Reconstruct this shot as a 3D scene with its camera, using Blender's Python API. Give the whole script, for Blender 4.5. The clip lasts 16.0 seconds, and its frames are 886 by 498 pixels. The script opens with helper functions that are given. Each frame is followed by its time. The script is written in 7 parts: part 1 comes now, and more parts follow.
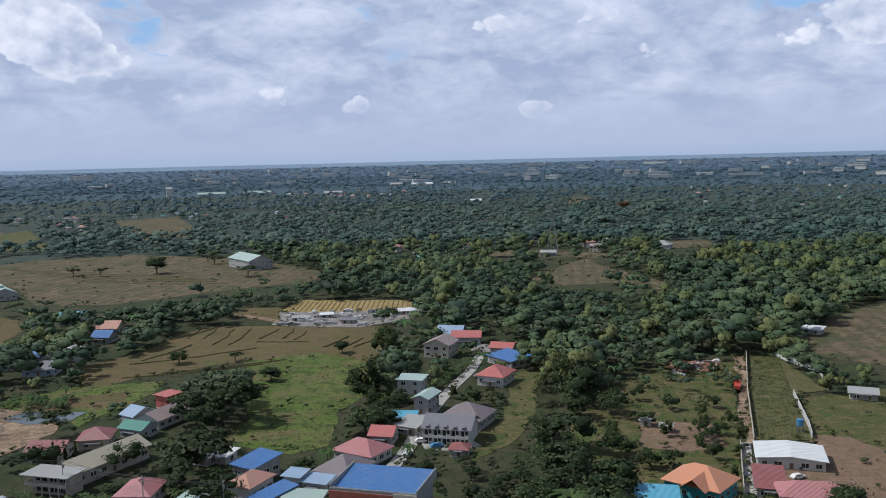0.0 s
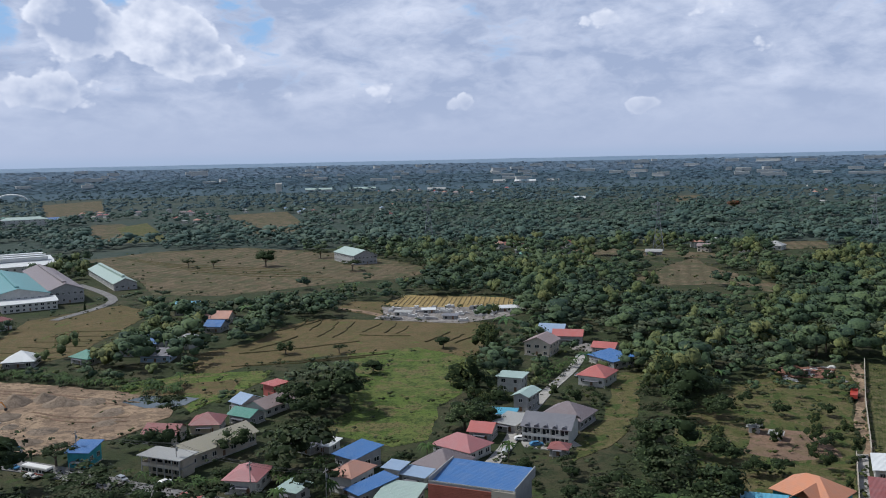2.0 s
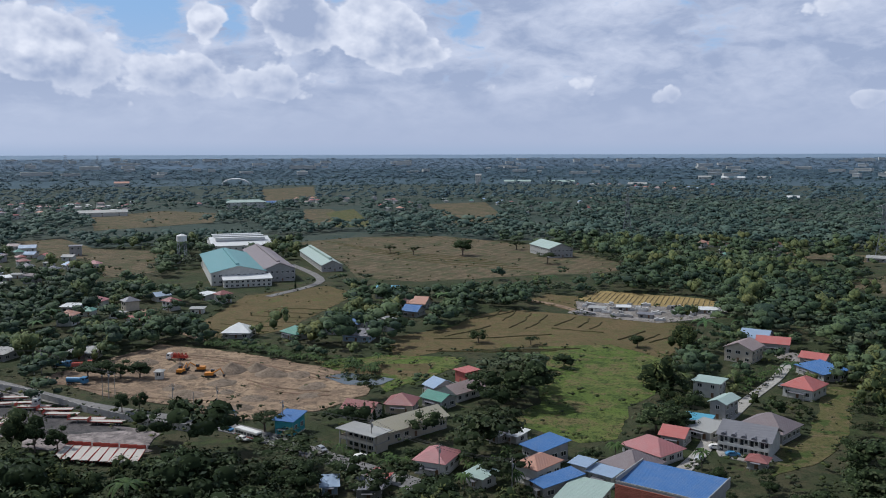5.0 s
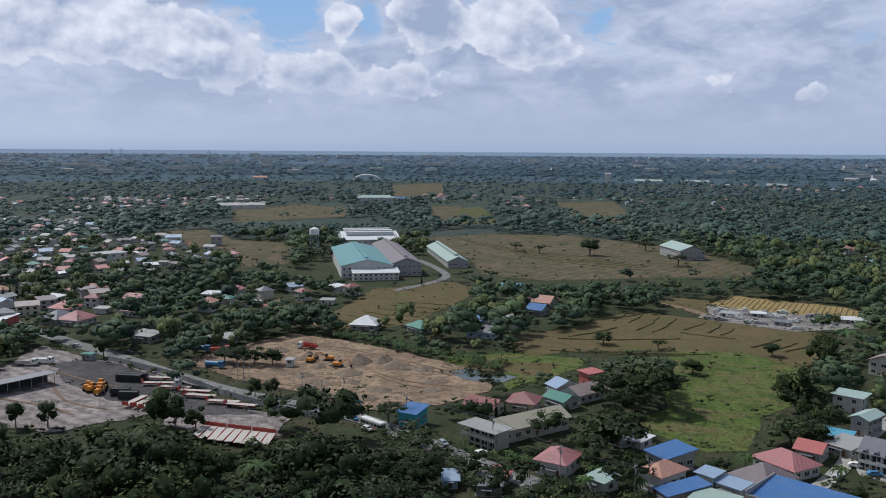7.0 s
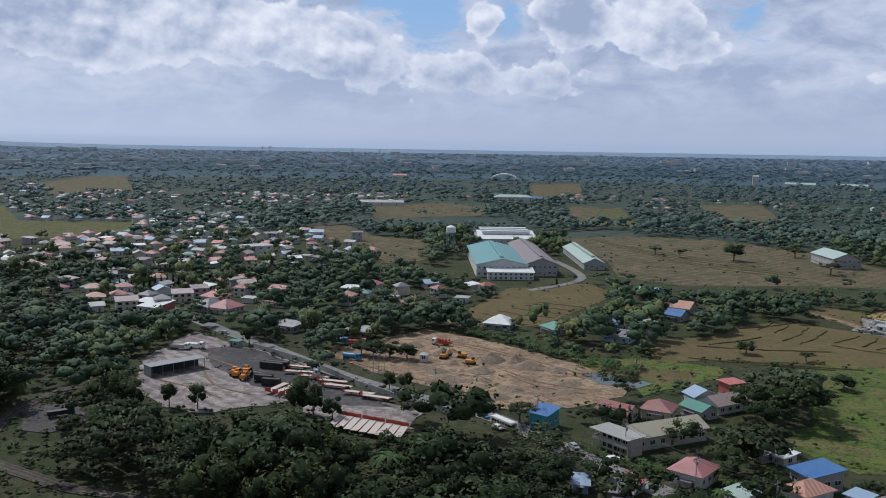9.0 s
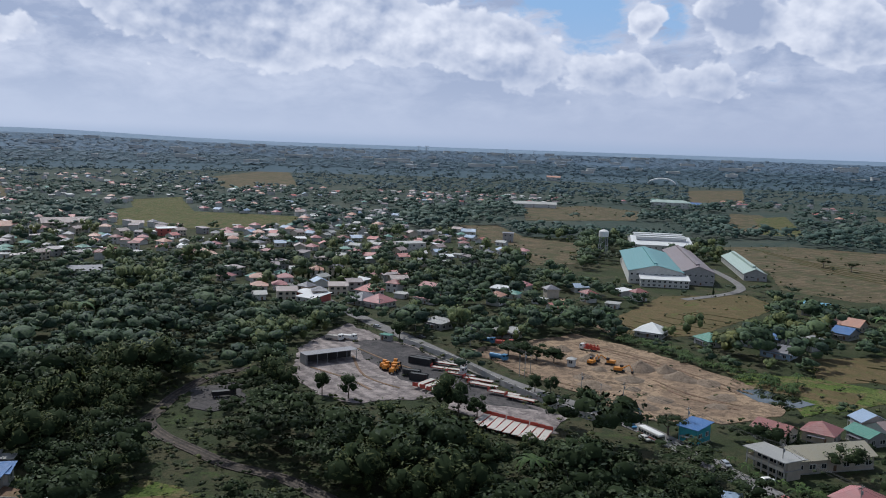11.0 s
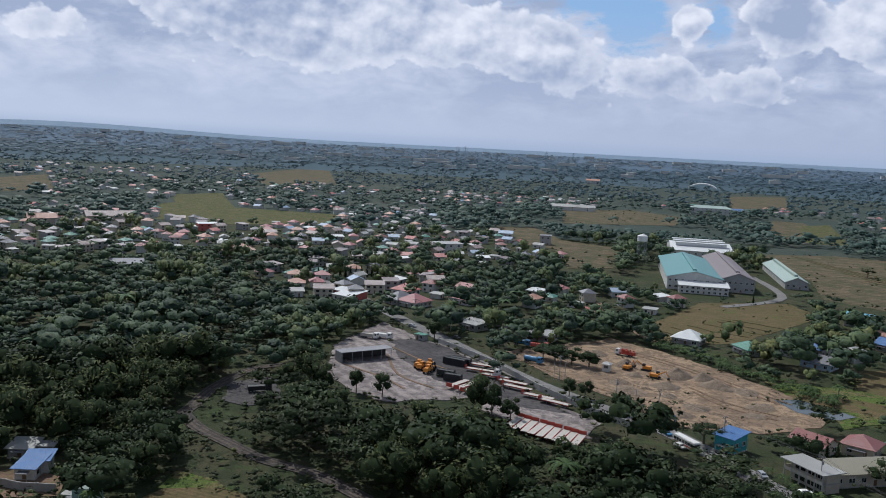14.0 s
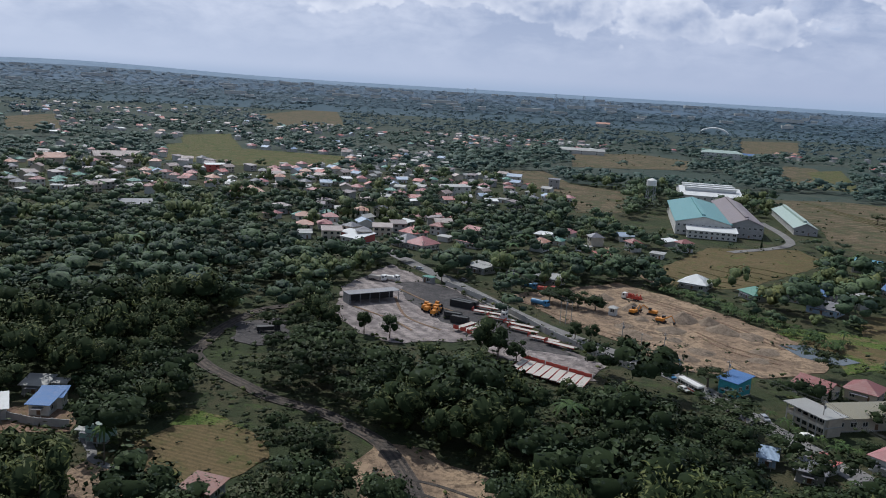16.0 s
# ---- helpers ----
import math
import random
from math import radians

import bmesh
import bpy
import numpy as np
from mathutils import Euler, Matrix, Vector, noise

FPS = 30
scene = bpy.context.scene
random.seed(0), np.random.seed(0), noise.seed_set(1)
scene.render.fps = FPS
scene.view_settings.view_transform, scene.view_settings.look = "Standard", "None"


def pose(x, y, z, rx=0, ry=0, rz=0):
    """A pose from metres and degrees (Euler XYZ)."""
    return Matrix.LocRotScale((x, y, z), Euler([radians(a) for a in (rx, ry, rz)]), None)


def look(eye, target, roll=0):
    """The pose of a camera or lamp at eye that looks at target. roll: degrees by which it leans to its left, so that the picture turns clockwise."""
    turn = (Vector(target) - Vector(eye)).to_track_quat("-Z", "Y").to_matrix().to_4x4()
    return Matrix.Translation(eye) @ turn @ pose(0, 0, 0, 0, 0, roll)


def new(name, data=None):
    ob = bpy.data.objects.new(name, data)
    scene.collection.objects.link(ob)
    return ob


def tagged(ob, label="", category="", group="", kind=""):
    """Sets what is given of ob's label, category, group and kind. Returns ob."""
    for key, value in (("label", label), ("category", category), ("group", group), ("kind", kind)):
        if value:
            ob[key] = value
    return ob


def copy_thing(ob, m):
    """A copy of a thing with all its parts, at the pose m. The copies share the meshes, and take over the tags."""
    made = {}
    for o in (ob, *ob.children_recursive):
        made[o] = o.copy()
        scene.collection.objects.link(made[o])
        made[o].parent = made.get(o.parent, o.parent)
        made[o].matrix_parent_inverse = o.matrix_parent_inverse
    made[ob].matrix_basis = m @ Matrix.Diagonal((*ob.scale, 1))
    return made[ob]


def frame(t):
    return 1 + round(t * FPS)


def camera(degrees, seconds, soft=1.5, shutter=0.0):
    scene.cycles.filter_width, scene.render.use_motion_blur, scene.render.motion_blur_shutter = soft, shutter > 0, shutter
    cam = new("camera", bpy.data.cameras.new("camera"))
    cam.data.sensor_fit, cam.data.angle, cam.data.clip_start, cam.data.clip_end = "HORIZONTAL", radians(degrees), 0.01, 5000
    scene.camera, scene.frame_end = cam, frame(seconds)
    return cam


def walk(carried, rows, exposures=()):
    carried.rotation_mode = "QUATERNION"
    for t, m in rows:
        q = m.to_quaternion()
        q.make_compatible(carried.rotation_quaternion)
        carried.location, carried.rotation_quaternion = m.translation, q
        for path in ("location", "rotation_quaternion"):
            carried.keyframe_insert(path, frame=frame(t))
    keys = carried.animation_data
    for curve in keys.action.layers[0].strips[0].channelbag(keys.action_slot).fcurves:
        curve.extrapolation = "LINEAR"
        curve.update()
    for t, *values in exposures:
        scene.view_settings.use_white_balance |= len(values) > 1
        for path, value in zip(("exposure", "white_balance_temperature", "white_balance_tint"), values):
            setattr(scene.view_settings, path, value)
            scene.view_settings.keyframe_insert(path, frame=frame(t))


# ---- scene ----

cam = camera(54.48, 16.0, soft=1.0)
EYE = 90.0
# seconds, yaw to the left, pitch, roll; the drone hovers and turns on the spot
TURNS = [
    (0, -0.00, -5.88, 1.35),
    (0.5, 1.81, -5.90, 1.33),
    (1, 3.66, -5.91, 1.33),
    (1.5, 5.19, -5.93, 1.23),
    (2, 6.84, -5.94, 1.21),
    (2.5, 8.43, -5.96, 1.05),
    (3, 10.06, -6.00, 0.90),
    (3.5, 11.46, -6.06, 0.77),
    (4, 14.62, -6.10, 0.52),
    (4.2, 16.10, -6.13, 0.38),
    (6.3, 24.34, -6.41, -0.13),
    (6.5, 25.41, -6.41, -0.26),
    (7, 28.49, -6.46, -0.40),
    (7.5, 30.53, -6.52, -0.43),
    (8, 32.59, -6.56, -0.45),
    (8.5, 35.11, -6.59, -0.69),
    (9, 37.61, -6.60, -0.89),
    (9.5, 40.14, -6.63, -1.09),
    (10, 42.86, -6.71, -1.31),
    (10.2, 43.92, -6.71, -1.40),
    (12.3, 50.95, -6.90, -2.48),
    (12.5, 50.42, -6.87, -2.51),
    (13, 50.04, -6.85, -2.67),
    (13.5, 50.22, -6.84, -2.75),
    (14, 50.40, -6.82, -2.88),
    (14.5, 50.55, -6.89, -3.06),
    (15, 50.75, -7.63, -3.18),
    (15.5, 50.91, -9.11, -3.27),
    (16, 50.99, -10.65, -3.28),
]
walk(cam, [(t, pose(0, 0, EYE, 90 + pitch, roll, yaw)) for t, yaw, pitch, roll in TURNS],
     [(0.0, 0.02, 5850, 8), (7.0, -0.10, 5850, 8), (13.0, -0.08, 5850, 8), (16.0, -0.08, 5850, 8)])

# ---- sky and sun ----
SUN_LEFT, SUN_UP = 80.0, 50.0      # degrees left of the first view, and above the horizon
world = bpy.data.worlds.new("sky")
scene.world = world
world.use_nodes = True
wt = world.node_tree
wt.nodes.clear()


class Nodes:
    """Short hand for building node trees."""

    def __init__(self, tree):
        self.tree = tree

    def add(self, kind):
        return self.tree.nodes.new(kind)

    def link(self, a, b):
        self.tree.links.new(a, b)

    def put(self, socket, value):
        if isinstance(value, bpy.types.NodeSocket):
            self.link(value, socket)
        else:
            socket.default_value = value

    def math(self, op, a, b=0.0, c=0.0, clamp=False):
        n = self.add("ShaderNodeMath")
        n.operation, n.use_clamp = op, clamp
        for s, v in zip(n.inputs, (a, b, c)):
            self.put(s, v)
        return n.outputs[0]

    def ramp(self, x, lo, hi, a=0.0, b=1.0, smooth=True):
        n = self.add("ShaderNodeMapRange")
        n.interpolation_type = "SMOOTHSTEP" if smooth else "LINEAR"
        for s, v in zip(n.inputs, (x, lo, hi, a, b)):
            self.put(s, v)
        return n.outputs[0]

    def mix(self, f, a, b, blend="MIX"):
        n = self.add("ShaderNodeMix")
        n.data_type, n.blend_type = "RGBA", blend
        self.put(n.inputs[0], f)
        self.put(n.inputs[6], a if isinstance(a, bpy.types.NodeSocket) else (*a, 1))
        self.put(n.inputs[7], b if isinstance(b, bpy.types.NodeSocket) else (*b, 1))
        return n.outputs[2]

    def xyz(self, x, y, z=0.0):
        n = self.add("ShaderNodeCombineXYZ")
        for s, v in zip(n.inputs, (x, y, z)):
            self.put(s, v)
        return n.outputs[0]

    def noise(self, vec, scale, detail=4.0, rough=0.55, warp=0.0, color=False):
        n = self.add("ShaderNodeTexNoise")
        if vec is not None:
            self.link(vec, n.inputs["Vector"])
        n.inputs["Scale"].default_value, n.inputs["Detail"].default_value = scale, detail
        n.inputs["Roughness"].default_value, n.inputs["Distortion"].default_value = rough, warp
        return n.outputs[1 if color else 0]


def build_sky():
    k = Nodes(wt)
    nish = k.add("ShaderNodeTexSky")
    nish.sky_type, nish.sun_disc = "NISHITA", False
    nish.sun_elevation, nish.sun_rotation = radians(SUN_UP), radians(-SUN_LEFT)
    nish.air_density, nish.dust_density, nish.ozone_density = 1.0, 1.5, 1.0
    sep = k.add("ShaderNodeSeparateXYZ")
    k.link(k.add("ShaderNodeTexCoord").outputs["Generated"], sep.inputs[0])
    x, y, z = sep.outputs
    az = k.math("MULTIPLY", k.math("ARCTAN2", k.math("MULTIPLY", x, -1.0), y), 57.2958)
    el = k.math("MULTIPLY", k.math("ARCSINE", z), 57.2958)

    def bump(a0, e0, wa, we, amount):
        da = k.math("DIVIDE", k.math("SUBTRACT", az, a0), wa)
        de = k.math("DIVIDE", k.math("SUBTRACT", el, e0), we)
        r2 = k.math("ADD", k.math("MULTIPLY", da, da), k.math("MULTIPLY", de, de))
        return k.math("MULTIPLY", k.math("EXPONENT", k.math("MULTIPLY", r2, -1.0)), amount)

    def total(spots):
        out = 0.0
        for spot in spots:
            out = k.math("ADD", bump(*spot), out)
        return out

    def billow(side, up):
        """Rounded heads at three sizes."""
        p = k.xyz(k.math("ADD", az, side), k.math("ADD", k.math("MULTIPLY", el, 1.25), up))
        p = k.mix(0.55, p, k.noise(p, 0.9, 3, 0.55, color=True), "ADD")
        out = 0.0
        for scale, amount in ((0.26, 0.60), (0.58, 0.40), (1.3, 0.20), (2.9, 0.09)):
            cell = k.add("ShaderNodeTexVoronoi")
            cell.feature = "SMOOTH_F1"
            k.link(p, cell.inputs["Vector"])
            cell.inputs["Scale"].default_value, cell.inputs["Smoothness"].default_value = scale, 0.35
            out = k.math("ADD", k.math("MULTIPLY", k.math("SUBTRACT", 0.55, cell.outputs["Distance"]), amount), out)
        return out

    # a soft grey deck with gaps of blue
    flat = k.xyz(az, k.math("MULTIPLY", el, 2.2))
    soft, fine = k.noise(flat, 0.16, 5, 0.52, 0.5), k.noise(flat, 0.6, 6, 0.6, 0.4)
    here, sunward = billow(0.0, 0.0), billow(0.35, 0.75)
    gaps = k.math("ADD", total(BLUE_GAPS), k.math("MULTIPLY", k.math("SUBTRACT", fine, 0.5), 2.2))
    gaps = k.math("SUBTRACT", gaps, k.math("MULTIPLY", here, 0.35))
    blue_amount = k.ramp(gaps, 0.22, 0.95)
    tone = k.math("ADD", k.math("MULTIPLY", k.math("SUBTRACT", soft, 0.5), 2.8), k.math("MULTIPLY", k.math("SUBTRACT", fine, 0.5), 1.3))
    tone = k.math("ADD", tone, k.math("SUBTRACT", k.math("ADD", total(BRIGHT), 0.42), total(BELLIES)), clamp=True)
    deck = k.mix(tone, CLOUD_SHADE, CLOUD_PALE)
    blue = k.mix(k.ramp(el, 3.0, 10.0), BLUE_LOW, BLUE_HIGH)
    seen = k.mix(blue_amount, deck, blue)
    # heaped clouds stand before it: crisp heads, white towards the sun, grey at the foot
    heap = k.math("ADD", k.math("SUBTRACT", total(HEAPS), 0.42), k.math("MULTIPLY", k.math("SUBTRACT", here, 0.12), 0.95))
    lit = k.math("ADD", k.math("MULTIPLY", k.math("SUBTRACT", here, sunward), 1.5), k.math("SUBTRACT", k.math("ADD", total(BRIGHT), 0.50), total(BELLIES)))
    lit = k.math("ADD", lit, k.ramp(heap, 0.0, 0.35, 0.30, -0.15), clamp=True)
    seen = k.mix(k.ramp(heap, 0.0, 0.14), seen, k.mix(lit, CLOUD_SHADE, CLOUD_LIT))
    haze = k.mix(k.ramp(az, 20.0, 75.0), HAZE_RIGHT, HAZE_LEFT)
    seen = k.mix(k.ramp(el, 0.3, 6.5, 0.97, 0.06), seen, haze)
    seen = k.mix(k.ramp(el, -0.2, 1.0, 0.8, 0.0), seen, HAZE_LOW)
    # higher up the broken cloud goes on over the true sky
    high = k.mix(k.ramp(k.noise(k.xyz(x, y, z), 2.2, 5), 0.42, 0.60), nish.outputs[0], CLOUD_HIGH)
    full = k.mix(k.ramp(el, 14.0, 24.0), seen, high)
    bg = k.add("ShaderNodeBackground")
    k.link(full, bg.inputs[0])
    bg.inputs[1].default_value = SKY_STRENGTH
    k.link(bg.outputs[0], k.add("ShaderNodeOutputWorld").inputs[0])


# radiance before the strength: linear values ten times those that show
SKY_STRENGTH = 0.1
CLOUD_LIT, CLOUD_PALE, CLOUD_SHADE = (9.0, 8.8, 9.2), (7.2, 7.3, 8.2), (3.9, 4.4, 5.8)
BLUE_LOW, BLUE_HIGH = (4.5, 5.5, 7.2), (3.1, 4.9, 7.4)
HAZE_RIGHT, HAZE_LEFT, HAZE_LOW = (4.6, 5.0, 6.3), (5.7, 6.1, 7.3), (3.8, 4.6, 6.0)
CLOUD_HIGH = (3.6, 3.8, 4.3)
# degrees to the left, degrees up, half widths, amount
BLUE_GAPS = [(38.4, 8.6, 2.5, 2.3, 1.25), (41.8, 10.0, 2.6, 1.4, 1.0), (47.6, 10.4, 2.8, 1.1, 1.0), (33.4, 8.4, 1.0, 2.0, 0.9), (27.3, 10.2, 1.3, 0.8, 0.8),
             (18.4, 8.2, 1.3, 2.0, 0.8), (16.8, 5.4, 0.9, 1.2, 0.45), (2.8, 7.4, 1.7, 1.3, 0.6), (-22.3, 9.4, 2.9, 1.0, 1.0), (20.5, 9.8, 1.0, 1.2, 0.6),
             (-25.5, 10.6, 1.2, 0.7, 0.6), (4.5, 9.8, 0.8, 0.8, 0.45)]
HEAPS = [(35.2, 8.5, 1.35, 1.25, 0.85), (30.4, 8.9, 2.2, 2.4, 1.0), (24.8, 8.3, 3.8, 2.3, 1.1), (21.9, 6.3, 2.6, 1.2, 0.73), (48.5, 7.2, 5.9, 2.3, 1.04),
         (55.5, 8.0, 5.2, 3.1, 0.98), (42.5, 5.6, 3.6, 2.2, 0.92), (36.0, 4.9, 3.4, 1.8, 0.85), (30.6, 4.3, 2.6, 1.3, 0.67), (11.0, 4.7, 2.5, 1.3, 0.73),
         (5.2, 3.7, 1.4, 1.1, 0.67), (-6.3, 3.3, 1.8, 0.7, 0.67), (66.0, 8.6, 7.8, 3.1, 0.85), (-10.8, 9.3, 2.6, 1.4, 0.73), (-25.5, 7.6, 4.2, 1.7, 0.79),
         (-14.5, 6.8, 2.6, 1.0, 0.55), (76.0, 5.8, 4.2, 1.4, 0.67), (60.5, 6.0, 4.0, 1.6, 0.7), (-3.0, 8.6, 4.0, 1.2, 0.6), (17.0, 4.0, 3.0, 0.9, 0.5)]
BRIGHT = [(25.2, 8.6, 2.3, 1.3, 0.42), (50.5, 7.6, 4.5, 1.5, 0.40), (35.2, 8.7, 1.2, 1.0, 0.30), (11.5, 4.9, 1.4, 0.7, 0.20), (56.5, 6.6, 2.5, 1.4, 0.25), (44.0, 6.2, 2.5, 1.0, 0.25),
          (32.6, 8.8, 0.5, 1.8, 0.4), (13.0, 9.6, 5.0, 1.2, 0.15), (75.5, 5.7, 2.6, 0.9, 0.25)]
BELLIES = [(63.0, 9.2, 4.6, 1.2, 0.62), (78.0, 8.0, 4.5, 1.0, 0.42), (51.8, 9.0, 0.9, 1.4, 0.35), (20.6, 5.0, 3.0, 0.5, 0.40), (9.5, 8.0, 4.0, 1.0, 0.32), (-5.5, 6.2, 4.5, 1.3, 0.32),
           (29.2, 8.6, 1.3, 2.0, 0.62), (-17.0, 5.3, 2.2, 0.9, 0.35), (9.0, 3.3, 4.0, 0.5, 0.22), (-1.0, 9.4, 3.0, 0.7, 0.25), (44.5, 3.6, 6.0, 1.2, 0.22), (52.0, 4.2, 5.0, 0.9, 0.2), (60.5, 8.5, 0.9, 1.3, 0.25)]
build_sky()

sun = new("sun", bpy.data.lights.new("sun", "SUN"))
sun.data.energy, sun.data.angle, sun.data.color = 3.3, radians(0.6), (1.0, 0.95, 0.87)
ax, el_ = radians(SUN_LEFT), radians(SUN_UP)
sun_way = Vector((-math.sin(ax) * math.cos(el_), math.cos(ax) * math.cos(el_), math.sin(el_)))
sun.matrix_world = look(sun_way * 500, (0, 0, 0))

# ---- materials ----
def material(name):
    m = bpy.data.materials.new(name)
    m.use_nodes = True
    k = Nodes(m.node_tree)
    return m, k, m.node_tree.nodes["Principled BSDF"]


def place(k, world_space=True):
    """Metres: in the world, or in the object."""
    if world_space:
        return k.add("ShaderNodeNewGeometry").outputs["Position"]
    return k.add("ShaderNodeTexCoord").outputs["Object"]


def bumped(k, bsdf, height, strength, distance):
    b = k.add("ShaderNodeBump")
    b.inputs["Strength"].default_value, b.inputs["Distance"].default_value = strength, distance
    k.link(height, b.inputs["Height"])
    k.link(b.outputs[0], bsdf.inputs["Normal"])


def earth(name, a, b, c, grain=0.9, broad=0.05, rough=0.95, bump=0.5, grass=None, grass_at=0.56, clump=0.5, rows=None):
    """Soil, stubble or grass: three tones from a broad scale to a fine one, tufts and clods, and grown-over patches."""
    m, k, s = material(name)
    p = place(k)
    n1, n2, n3 = k.noise(p, broad, 4, 0.6, 0.6), k.noise(p, grain, 6, 0.75), k.noise(p, broad * 4, 6, 0.7, 0.5)
    col = k.mix(k.ramp(n1, 0.40, 0.60), a, b)
    col = k.mix(k.math("MULTIPLY", k.ramp(n3, 0.47, 0.60), 0.85), col, c)
    if grass:
        col = k.mix(k.ramp(k.noise(p, broad * 2.3, 7, 0.75, 0.4), grass_at, grass_at + 0.06), col, grass)
    low = tuple(min(x, y, z) * 0.45 for x, y, z in zip(a, b, c))
    if rows:
        w = k.add("ShaderNodeTexWave")
        w.wave_type, w.bands_direction = "BANDS", "X"
        turn = k.add("ShaderNodeMapping")
        turn.inputs["Rotation"].default_value = (0, 0, radians(rows[1]))
        k.link(p, turn.inputs["Vector"])
        k.link(turn.outputs[0], w.inputs["Vector"])
        w.inputs["Scale"].default_value, w.inputs["Distortion"].default_value, w.inputs["Detail"].default_value = rows[0], 1.5, 3.0
        col = k.mix(k.math("MULTIPLY", w.outputs["Fac"], 0.35), col, low)
    col = k.mix(k.math("MULTIPLY", k.ramp(n2, 0.50, 0.62), clump), col, low)
    col = k.mix(k.math("MULTIPLY", k.ramp(k.noise(p, grain * 0.32, 6, 0.8), 0.52, 0.63), clump * 0.9), col, low)
    k.link(col, s.inputs["Base Color"])
    s.inputs["Roughness"].default_value = rough
    s.inputs["Specular IOR Level"].default_value = 0.15
    bumped(k, s, k.math("ADD", n2, k.math("MULTIPLY", n3, 2.0)), bump, 0.8)
    return m


def leaf(name, dark, mid, light, stuff=True, gloss=0.12, vary=1.0, tuft=0.8):
    """Foliage. Each tree has its own tone, each leaf clump a little of its own."""
    m, k, s = material(name)
    if stuff:
        at = k.add("ShaderNodeAttribute")
        at.attribute_name = "tint"
        t = at.outputs["Fac"]
    else:
        t = k.add("ShaderNodeObjectInfo").outputs["Random"]
    isl = k.add("ShaderNodeNewGeometry").outputs["Random Per Island"]
    col = k.mix(k.ramp(t, 0.0, 0.55, smooth=False), dark, mid)
    col = k.mix(k.ramp(t, 0.6, 1.0, smooth=False), col, light)
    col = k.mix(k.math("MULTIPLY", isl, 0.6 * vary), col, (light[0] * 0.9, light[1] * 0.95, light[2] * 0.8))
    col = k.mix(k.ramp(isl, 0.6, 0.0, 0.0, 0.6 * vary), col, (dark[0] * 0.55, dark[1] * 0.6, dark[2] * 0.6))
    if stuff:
        # tufts of leaves, with shade in the gaps between them put into the colour
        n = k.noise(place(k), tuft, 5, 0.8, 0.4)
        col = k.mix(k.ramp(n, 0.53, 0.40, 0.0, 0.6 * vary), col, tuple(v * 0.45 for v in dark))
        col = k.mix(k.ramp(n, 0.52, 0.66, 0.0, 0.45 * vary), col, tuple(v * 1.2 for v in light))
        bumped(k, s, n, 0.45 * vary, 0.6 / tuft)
    k.link(col, s.inputs["Base Color"])
    s.inputs["Roughness"].default_value = 0.65
    s.inputs["Specular IOR Level"].default_value = gloss
    return m


def roofing(name, c, rough=0.5, ribs=True):
    """Painted ribbed sheet, faded and streaked along the slope."""
    m, k, s = material(name)
    p = place(k, False)
    rnd = k.add("ShaderNodeObjectInfo").outputs["Random"]
    faded = tuple(min(1, v * 0.86 + 0.04) for v in c)
    worn = (c[0] * 0.62 + 0.02, c[1] * 0.55 + 0.012, c[2] * 0.5 + 0.008)
    n1, n2 = k.noise(p, 0.35, 5, 0.6, 0.5), k.noise(p, 2.2, 5, 0.7)
    col = k.mix(k.ramp(n1, 0.35, 0.68), c, faded)
    col = k.mix(k.ramp(n2, 0.55, 0.78, 0.0, 0.55), col, worn)
    col = k.mix(k.math("MULTIPLY", rnd, 0.22), col, faded)
    k.link(col, s.inputs["Base Color"])
    s.inputs["Roughness"].default_value = rough
    if ribs:
        w = k.add("ShaderNodeTexWave")
        w.wave_type, w.bands_direction = "BANDS", "X"
        k.link(p, w.inputs["Vector"])
        w.inputs["Scale"].default_value, w.inputs["Distortion"].default_value = 1.1, 0.0
        bumped(k, s, w.outputs["Fac"], 0.5, 0.12)
    return m


def plaster(name, c, rough=0.85):
    m, k, s = material(name)
    p = place(k, False)
    n1, n2 = k.noise(p, 0.5, 5, 0.6, 0.4), k.noise(p, 3.0, 6, 0.7)
    col = k.mix(k.ramp(n1, 0.35, 0.7, 0.0, 0.55), c, tuple(v * 0.72 for v in c))
    col = k.mix(k.ramp(n2, 0.55, 0.8, 0.0, 0.5), col, tuple(v * 0.55 for v in c))
    k.link(col, s.inputs["Base Color"])
    s.inputs["Roughness"].default_value = rough
    bumped(k, s, n2, 0.3, 0.03)
    return m


def paint(name, c, rough=0.45, metal=0.0, wear=0.5):
    m, k, s = material(name)
    n = k.noise(place(k, False), 1.8, 6, 0.7)
    k.link(k.mix(k.ramp(n, 0.5, 0.78, 0.0, wear), c, (c[0] * 0.5 + 0.03, c[1] * 0.45 + 0.02, c[2] * 0.4 + 0.015)), s.inputs["Base Color"])
    s.inputs["Roughness"].default_value, s.inputs["Metallic"].default_value = rough, metal
    return m


